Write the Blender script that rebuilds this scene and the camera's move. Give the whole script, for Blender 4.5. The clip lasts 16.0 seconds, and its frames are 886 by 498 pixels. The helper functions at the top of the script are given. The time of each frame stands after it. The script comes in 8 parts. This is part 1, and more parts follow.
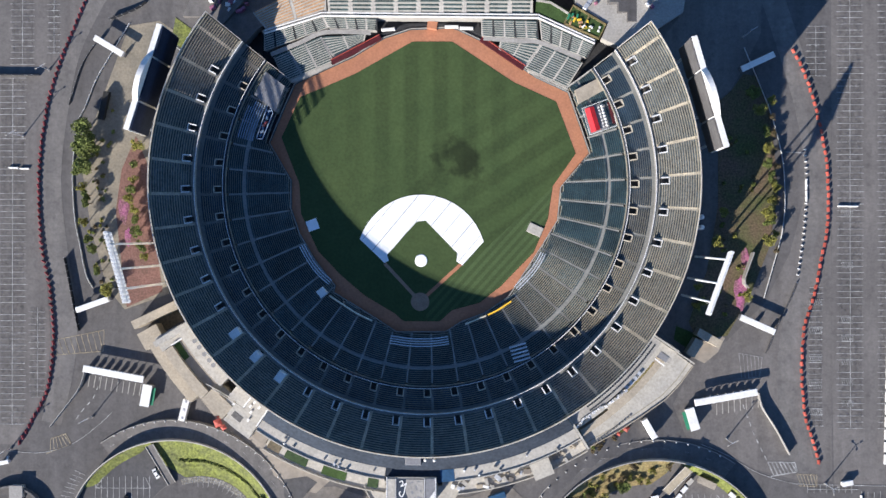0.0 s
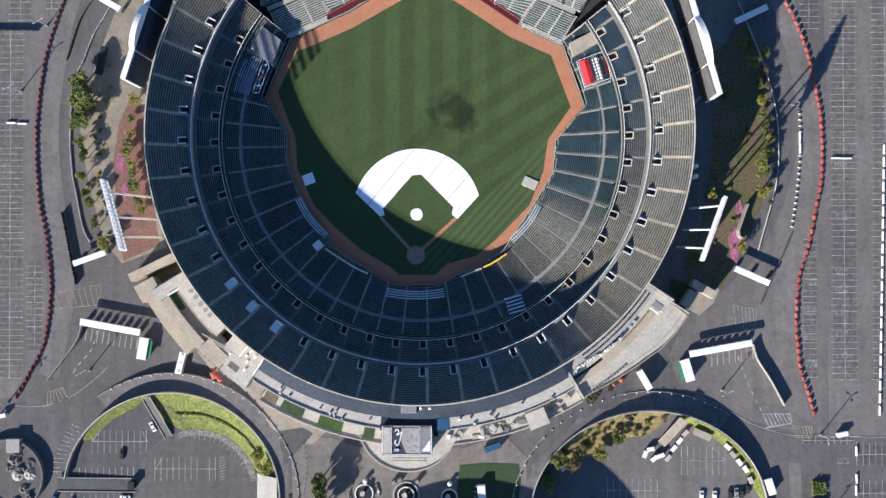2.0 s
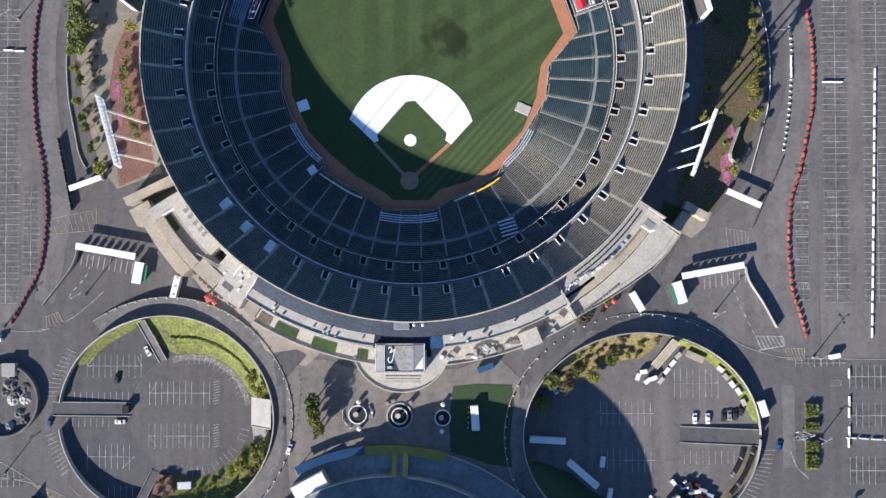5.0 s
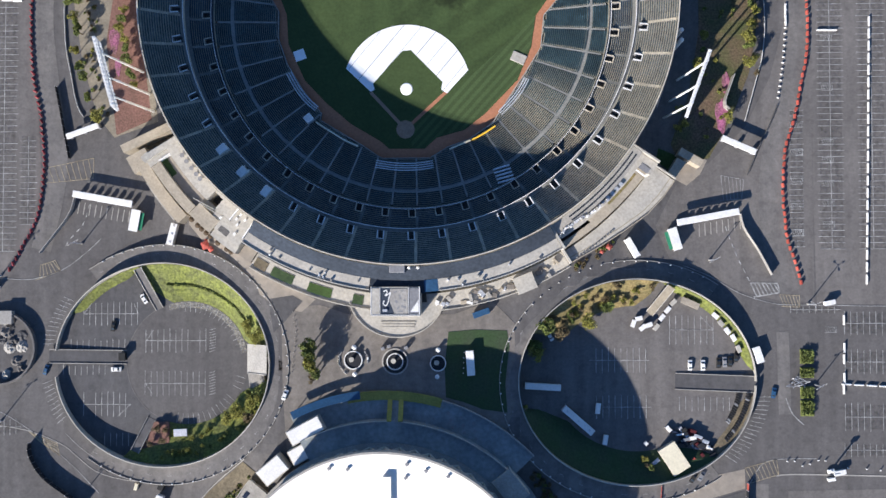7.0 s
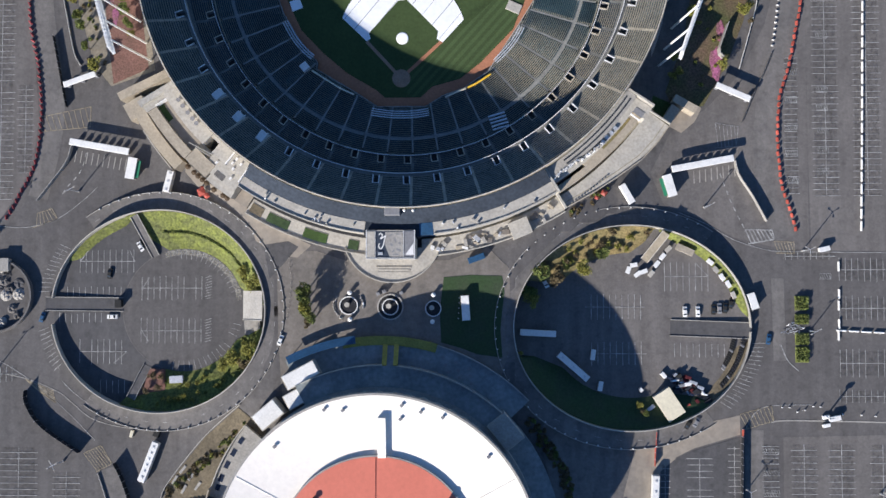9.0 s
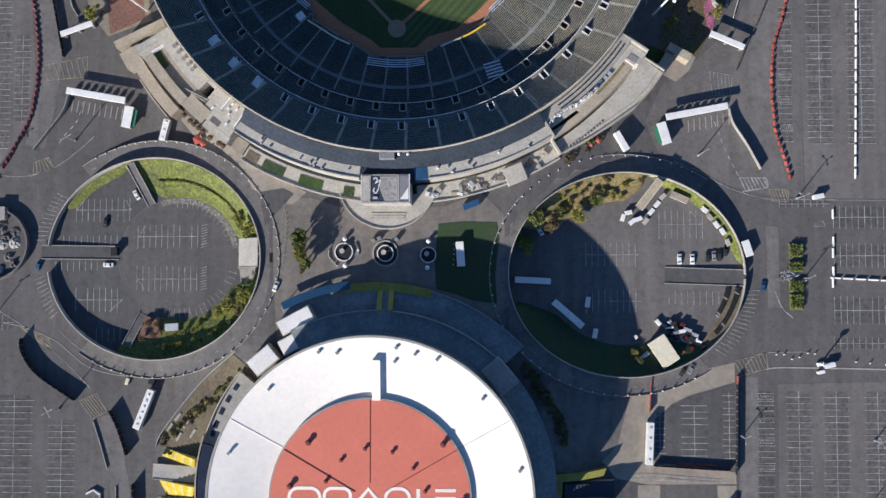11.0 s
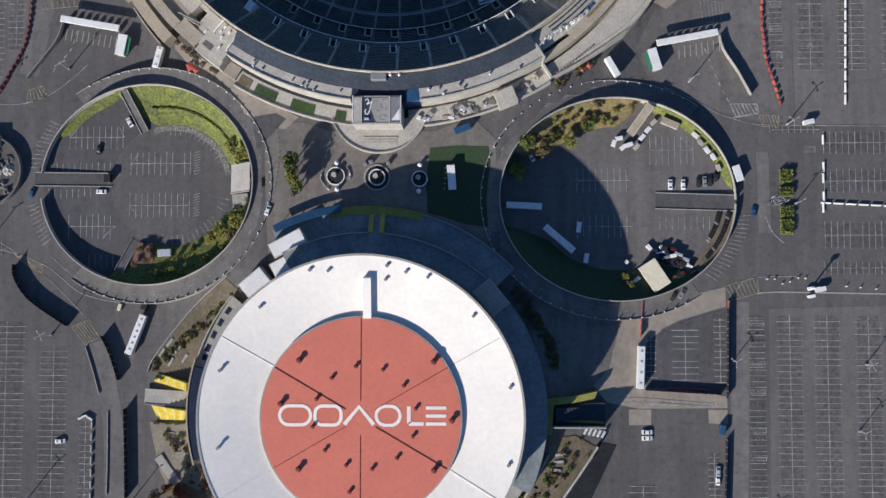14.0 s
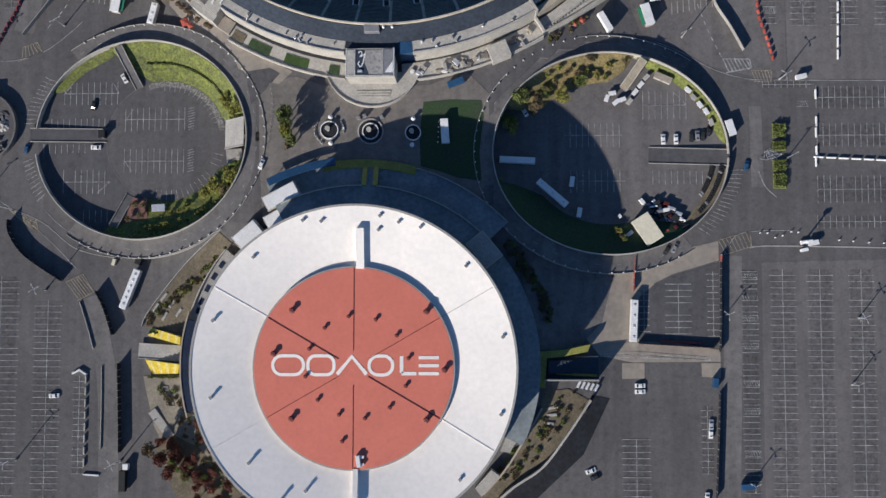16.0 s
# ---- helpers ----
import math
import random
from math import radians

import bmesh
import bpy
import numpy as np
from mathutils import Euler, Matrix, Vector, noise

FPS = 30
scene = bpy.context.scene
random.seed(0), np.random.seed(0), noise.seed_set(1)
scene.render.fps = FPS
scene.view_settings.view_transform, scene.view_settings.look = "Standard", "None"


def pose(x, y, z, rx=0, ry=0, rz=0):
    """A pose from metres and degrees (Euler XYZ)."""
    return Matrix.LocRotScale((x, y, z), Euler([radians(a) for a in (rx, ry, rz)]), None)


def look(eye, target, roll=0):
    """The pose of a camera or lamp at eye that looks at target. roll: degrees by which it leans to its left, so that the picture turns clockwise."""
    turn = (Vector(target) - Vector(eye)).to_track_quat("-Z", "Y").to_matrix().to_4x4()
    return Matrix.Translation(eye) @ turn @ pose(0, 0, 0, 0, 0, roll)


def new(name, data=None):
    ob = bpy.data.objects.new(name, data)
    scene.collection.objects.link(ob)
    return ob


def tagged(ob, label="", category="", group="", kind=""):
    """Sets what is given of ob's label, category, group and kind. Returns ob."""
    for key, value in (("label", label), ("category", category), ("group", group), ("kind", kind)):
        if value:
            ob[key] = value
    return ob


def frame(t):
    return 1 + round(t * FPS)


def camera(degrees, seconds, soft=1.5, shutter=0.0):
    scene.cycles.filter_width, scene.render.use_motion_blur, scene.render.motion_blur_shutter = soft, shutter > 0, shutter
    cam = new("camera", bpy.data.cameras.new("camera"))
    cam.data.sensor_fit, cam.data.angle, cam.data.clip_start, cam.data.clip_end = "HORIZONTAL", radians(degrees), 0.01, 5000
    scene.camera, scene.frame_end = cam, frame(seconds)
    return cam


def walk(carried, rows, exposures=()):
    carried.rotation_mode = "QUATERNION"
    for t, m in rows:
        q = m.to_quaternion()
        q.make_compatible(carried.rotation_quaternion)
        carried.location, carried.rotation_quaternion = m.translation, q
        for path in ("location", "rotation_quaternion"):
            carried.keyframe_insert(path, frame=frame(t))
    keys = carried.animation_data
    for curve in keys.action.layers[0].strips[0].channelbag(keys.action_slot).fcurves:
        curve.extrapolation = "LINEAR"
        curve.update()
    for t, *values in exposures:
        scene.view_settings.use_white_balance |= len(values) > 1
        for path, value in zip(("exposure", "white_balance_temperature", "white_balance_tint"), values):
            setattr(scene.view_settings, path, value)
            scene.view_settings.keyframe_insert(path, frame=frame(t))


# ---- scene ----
cam = camera(50.50, 16.0)
PATH = [
    (0.0, -0.00, -0.00, 412.44, 0.247, 1.639, -0.000),
    (0.5, 0.59, -5.87, 412.83, 0.364, 1.650, -0.031),
    (1.0, 1.20, -11.85, 413.19, 0.481, 1.666, -0.058),
    (1.5, 1.83, -17.93, 413.52, 0.599, 1.684, -0.079),
    (2.0, 2.46, -24.12, 413.82, 0.717, 1.705, -0.096),
    (2.5, 3.11, -30.39, 414.10, 0.836, 1.728, -0.109),
    (3.0, 3.76, -36.74, 414.35, 0.955, 1.753, -0.119),
    (3.5, 4.41, -43.17, 414.58, 1.075, 1.778, -0.125),
    (4.0, 5.07, -49.66, 414.78, 1.195, 1.804, -0.128),
    (4.5, 5.72, -56.21, 414.96, 1.316, 1.830, -0.128),
    (5.0, 6.38, -62.82, 415.11, 1.437, 1.856, -0.126),
    (5.5, 7.03, -69.46, 415.23, 1.559, 1.881, -0.121),
    (6.0, 7.68, -76.13, 415.33, 1.681, 1.905, -0.115),
    (6.5, 8.32, -82.83, 415.41, 1.802, 1.929, -0.107),
    (7.0, 8.96, -89.55, 415.47, 1.924, 1.951, -0.098),
    (7.5, 9.60, -96.27, 415.50, 2.045, 1.972, -0.088),
    (8.0, 10.24, -102.98, 415.52, 2.166, 1.991, -0.077),
    (8.5, 10.87, -109.69, 415.51, 2.286, 2.009, -0.066),
    (9.0, 11.50, -116.38, 415.48, 2.405, 2.025, -0.054),
    (9.5, 12.13, -123.03, 415.44, 2.523, 2.040, -0.042),
    (10.0, 12.77, -129.64, 415.37, 2.639, 2.054, -0.030),
    (10.5, 13.41, -136.21, 415.29, 2.753, 2.067, -0.018),
    (11.0, 14.05, -142.71, 415.20, 2.866, 2.078, -0.007),
    (11.5, 14.71, -149.14, 415.08, 2.975, 2.089, 0.004),
    (12.0, 15.38, -155.50, 414.96, 3.082, 2.100, 0.014),
    (12.5, 16.06, -161.76, 414.82, 3.186, 2.110, 0.024),
    (13.0, 16.76, -167.93, 414.67, 3.285, 2.121, 0.032),
    (13.5, 17.49, -173.98, 414.51, 3.381, 2.132, 0.039),
    (14.0, 18.25, -179.91, 414.34, 3.472, 2.144, 0.044),
    (14.5, 19.04, -185.71, 414.17, 3.558, 2.158, 0.049),
    (15.0, 19.86, -191.36, 413.99, 3.638, 2.174, 0.052),
    (15.5, 20.73, -196.86, 413.80, 3.713, 2.193, 0.053),
    (16.0, 21.65, -202.20, 413.61, 3.780, 2.215, 0.052),
]
EXPO = [(0.0, 1.04), (4.0, 1.1), (7.0, 1.0), (9.0, 0.8), (12.0, 0.56), (14.0, 0.42), (16.0, 0.31)]
walk(cam, [(t, pose(x, y, z, rx, ry, rz)) for t, x, y, z, rx, ry, rz in PATH], EXPO)

# ---- light ----
SUN_AZ = math.atan2(-0.785, -0.62)
SUN_EL = radians(24.4)
sun_dir = Vector((math.cos(SUN_AZ) * math.cos(SUN_EL), math.sin(SUN_AZ) * math.cos(SUN_EL), math.sin(SUN_EL)))
sun = new("sun", bpy.data.lights.new("sun", "SUN"))
sun.data.energy, sun.data.angle, sun.data.color = 4.8, radians(0.53), (1.0, 0.945, 0.88)
sun.matrix_world = look(sun_dir * 900, (0, 0, 0))
world = bpy.data.worlds.new("sky")
scene.world = world
world.use_nodes = True
sky = world.node_tree.nodes.new("ShaderNodeTexSky")
sky.sky_type, sky.sun_disc, sky.sun_elevation = "NISHITA", False, SUN_EL
sky.ozone_density, sky.air_density, sky.dust_density = 8.0, 1.0, 0.2
sky.sun_rotation = math.atan2(sun_dir.x, sun_dir.y)
backg = world.node_tree.nodes["Background"]
backg.inputs[1].default_value = 0.085
world.node_tree.links.new(sky.outputs[0], backg.inputs[0])

# ---- materials ----
def mat(name, col, rough=0.85, var=0.16, big=0.05, fine=1.6, bump=0.25, metal=0.0, col2=None, mixat=0.5, rnd=0.0, island=False, spec=0.3):
    """A surface with blotches of two sizes and a fine relief, all in metres of the place."""
    m = bpy.data.materials.new(name)
    m.use_nodes = True
    nt = m.node_tree
    N, L = nt.nodes.new, nt.links.new
    b = nt.nodes["Principled BSDF"]
    b.inputs["Roughness"].default_value = rough
    b.inputs["Metallic"].default_value = metal
    b.inputs["Specular IOR Level"].default_value = spec
    geo = N("ShaderNodeNewGeometry")
    n1, n2 = N("ShaderNodeTexNoise"), N("ShaderNodeTexNoise")
    for n, s, d in ((n1, big, 5.0), (n2, fine, 3.0)):
        n.inputs["Scale"].default_value, n.inputs["Detail"].default_value = s, d
        L(geo.outputs["Position"], n.inputs["Vector"])
    n1.inputs["Roughness"].default_value = 0.6
    c2 = col2 or tuple(c * (1 - var) for c in col)
    c1 = col if col2 else tuple(min(1, c * (1 + var)) for c in col)
    ramp = N("ShaderNodeValToRGB")
    ramp.color_ramp.elements[0].position, ramp.color_ramp.elements[1].position = mixat - 0.16, mixat + 0.16
    ramp.color_ramp.elements[0].color, ramp.color_ramp.elements[1].color = (*c2, 1), (*c1, 1)
    L(n1.outputs["Fac"], ramp.inputs["Fac"])
    hsv = N("ShaderNodeHueSaturation")
    L(ramp.outputs["Color"], hsv.inputs["Color"])
    rng = N("ShaderNodeMapRange")
    rng.inputs["To Min"].default_value, rng.inputs["To Max"].default_value = 1 - 1.6 * var, 1 + 1.6 * var
    rng.inputs["From Min"].default_value, rng.inputs["From Max"].default_value = 0.25, 0.75
    L(n2.outputs["Fac"], rng.inputs["Value"])
    last = rng.outputs["Result"]
    if rnd:
        info = geo if island else N("ShaderNodeObjectInfo")
        r2 = N("ShaderNodeMapRange")
        r2.inputs["To Min"].default_value, r2.inputs["To Max"].default_value = 1 - rnd, 1 + rnd
        L(info.outputs["Random Per Island" if island else "Random"], r2.inputs["Value"])
        mul = N("ShaderNodeMath")
        mul.operation = "MULTIPLY"
        L(last, mul.inputs[0]), L(r2.outputs["Result"], mul.inputs[1])
        last = mul.outputs[0]
    L(last, hsv.inputs["Value"])
    L(hsv.outputs["Color"], b.inputs["Base Color"])
    if bump:
        bp = N("ShaderNodeBump")
        bp.inputs["Strength"].default_value, bp.inputs["Distance"].default_value = bump, 0.15
        L(n2.outputs["Fac"], bp.inputs["Height"])
        L(bp.outputs["Normal"], b.inputs["Normal"])
    return m


def striped(m, angle, period, depth, near=None):
    """Adds mown stripes to a turf material: bands across the given direction; near: (x, y, reach) where they are strongest."""
    nt = m.node_tree
    b = nt.nodes["Principled BSDF"]
    src = b.inputs["Base Color"].links[0].from_socket
    g = nt.nodes.new("ShaderNodeNewGeometry")
    mp = nt.nodes.new("ShaderNodeMapping")
    mp.inputs["Rotation"].default_value = (0, 0, angle)
    w = nt.nodes.new("ShaderNodeTexWave")
    w.inputs["Scale"].default_value = math.pi / 10 / period
    w.inputs["Distortion"].default_value, w.inputs["Detail"].default_value, w.inputs["Detail Scale"].default_value = 0.35, 2.0, 0.6
    rr = nt.nodes.new("ShaderNodeMapRange")
    rr.inputs["From Min"].default_value, rr.inputs["From Max"].default_value = 0.3, 0.7
    rr.inputs["To Min"].default_value, rr.inputs["To Max"].default_value = 1 - depth, 1 + depth
    hv = nt.nodes.new("ShaderNodeHueSaturation")
    nt.links.new(g.outputs["Position"], mp.inputs["Vector"])
    nt.links.new(mp.outputs["Vector"], w.inputs["Vector"])
    nt.links.new(w.outputs["Fac"], rr.inputs["Value"])
    last = rr.outputs["Result"]
    if near:
        dist = nt.nodes.new("ShaderNodeVectorMath")
        dist.operation = "DISTANCE"
        dist.inputs[1].default_value = (near[0], near[1], -4.1)
        nt.links.new(g.outputs["Position"], dist.inputs[0])
        fade = nt.nodes.new("ShaderNodeMapRange")
        fade.inputs["From Min"].default_value, fade.inputs["From Max"].default_value = near[2] * 0.55, near[2] * 1.5
        fade.inputs["To Min"].default_value, fade.inputs["To Max"].default_value = 1.0, 0.12
        nt.links.new(dist.outputs["Value"], fade.inputs["Value"])
        mix = nt.nodes.new("ShaderNodeMix")
        mix.inputs["A"].default_value = 1.0
        nt.links.new(fade.outputs["Result"], mix.inputs["Factor"])
        nt.links.new(last, mix.inputs["B"])
        last = mix.outputs["Result"]
    nt.links.new(last, hv.inputs["Value"])
    nt.links.new(src, hv.inputs["Color"])
    nt.links.new(hv.outputs["Color"], b.inputs["Base Color"])
    return m


def streaked(m, depth):
    """Long worn tracks of wheels and patches along the rows of an asphalt lot."""
    nt = m.node_tree
    b = nt.nodes["Principled BSDF"]
    src = b.inputs["Base Color"].links[0].from_socket
    g = nt.nodes.new("ShaderNodeNewGeometry")
    mp = nt.nodes.new("ShaderNodeMapping")
    mp.inputs["Scale"].default_value = (0.22, 0.018, 1.0)
    n = nt.nodes.new("ShaderNodeTexNoise")
    n.inputs["Scale"].default_value, n.inputs["Detail"].default_value = 1.0, 4.0
    rr = nt.nodes.new("ShaderNodeMapRange")
    rr.inputs["From Min"].default_value, rr.inputs["From Max"].default_value = 0.3, 0.7
    rr.inputs["To Min"].default_value, rr.inputs["To Max"].default_value = 1 - depth, 1 + depth
    hv = nt.nodes.new("ShaderNodeHueSaturation")
    nt.links.new(g.outputs["Position"], mp.inputs["Vector"])
    nt.links.new(mp.outputs["Vector"], n.inputs["Vector"])
    nt.links.new(n.outputs["Fac"], rr.inputs["Value"])
    # oil spots and repaired patches a few metres across
    n2 = nt.nodes.new("ShaderNodeTexNoise")
    n2.inputs["Scale"].default_value, n2.inputs["Detail"].default_value = 0.28, 5.0
    r2 = nt.nodes.new("ShaderNodeMapRange")
    r2.inputs["From Min"].default_value, r2.inputs["From Max"].default_value = 0.3, 0.46
    r2.inputs["To Min"].default_value, r2.inputs["To Max"].default_value = 1 - 1.3 * depth, 1.0
    mu = nt.nodes.new("ShaderNodeMath")
    mu.operation = "MULTIPLY"
    nt.links.new(g.outputs["Position"], n2.inputs["Vector"])
    nt.links.new(n2.outputs["Fac"], r2.inputs["Value"])
    # fine speckle of chippings, patches and drips
    n3 = nt.nodes.new("ShaderNodeTexNoise")
    n3.inputs["Scale"].default_value, n3.inputs["Detail"].default_value, n3.inputs["Roughness"].default_value = 0.9, 4.0, 0.7
    r3 = nt.nodes.new("ShaderNodeMapRange")
    r3.inputs["From Min"].default_value, r3.inputs["From Max"].default_value = 0.25, 0.75
    r3.inputs["To Min"].default_value, r3.inputs["To Max"].default_value = 1 - 1.4 * depth, 1 + 1.4 * depth
    m3 = nt.nodes.new("ShaderNodeMath")
    m3.operation = "MULTIPLY"
    nt.links.new(g.outputs["Position"], n3.inputs["Vector"])
    nt.links.new(n3.outputs["Fac"], r3.inputs["Value"])
    nt.links.new(rr.outputs["Result"], mu.inputs[0])
    nt.links.new(r2.outputs["Result"], mu.inputs[1])
    nt.links.new(mu.outputs[0], m3.inputs[0])
    nt.links.new(r3.outputs["Result"], m3.inputs[1])
    nt.links.new(m3.outputs[0], hv.inputs["Value"])
    nt.links.new(src, hv.inputs["Color"])
    nt.links.new(hv.outputs["Color"], b.inputs["Base Color"])
    return m


def darkened(m, cx, cy, rx, ry, turn, low):
    """A soft-edged patch of darker turf."""
    nt = m.node_tree
    b = nt.nodes["Principled BSDF"]
    src = b.inputs["Base Color"].links[0].from_socket
    g = nt.nodes.new("ShaderNodeNewGeometry")
    mp = nt.nodes.new("ShaderNodeMapping")
    mp.vector_type = "TEXTURE"
    mp.inputs["Location"].default_value = (cx, cy, 0)
    mp.inputs["Rotation"].default_value = (0, 0, turn)
    mp.inputs["Scale"].default_value = (rx, ry, 100)
    n = nt.nodes.new("ShaderNodeTexNoise")
    n.inputs["Scale"].default_value, n.inputs["Detail"].default_value = 0.13, 6.0
    ln = nt.nodes.new("ShaderNodeVectorMath")
    ln.operation = "LENGTH"
    ad = nt.nodes.new("ShaderNodeMath")
    ad.operation = "MULTIPLY_ADD"
    ad.inputs[1].default_value = 2.6
    rr = nt.nodes.new("ShaderNodeMapRange")
    rr.inputs["From Min"].default_value, rr.inputs["From Max"].default_value = 1.75, 2.35
    rr.inputs["To Min"].default_value, rr.inputs["To Max"].default_value = low, 1.0
    hv = nt.nodes.new("ShaderNodeHueSaturation")
    nt.links.new(g.outputs["Position"], mp.inputs["Vector"])
    nt.links.new(g.outputs["Position"], n.inputs["Vector"])
    nt.links.new(mp.outputs["Vector"], ln.inputs[0])
    nt.links.new(n.outputs["Fac"], ad.inputs[0])
    nt.links.new(ln.outputs["Value"], ad.inputs[2])
    nt.links.new(ad.outputs[0], rr.inputs["Value"])
    nt.links.new(rr.outputs["Result"], hv.inputs["Value"])
    nt.links.new(src, hv.inputs["Color"])
    nt.links.new(hv.outputs["Color"], b.inputs["Base Color"])
    return m


def drips(name, col, low, high, most=0.5):
    """Oil and tyre marks that let the asphalt below show between them."""
    m = mat(name, col, 0.85, 0.1, 0.2, 1.0, bump=0)
    nt = m.node_tree
    g = nt.nodes.new("ShaderNodeNewGeometry")
    n = nt.nodes.new("ShaderNodeTexNoise")
    n.inputs["Scale"].default_value, n.inputs["Detail"].default_value, n.inputs["Roughness"].default_value = 0.6, 6.0, 0.7
    rr = nt.nodes.new("ShaderNodeMapRange")
    rr.inputs["From Min"].default_value, rr.inputs["From Max"].default_value = low, high
    rr.inputs["To Min"].default_value, rr.inputs["To Max"].default_value = 0.0, most
    nt.links.new(g.outputs["Position"], n.inputs["Vector"])
    nt.links.new(n.outputs["Fac"], rr.inputs["Value"])
    nt.links.new(rr.outputs["Result"], nt.nodes["Principled BSDF"].inputs["Alpha"])
    return m


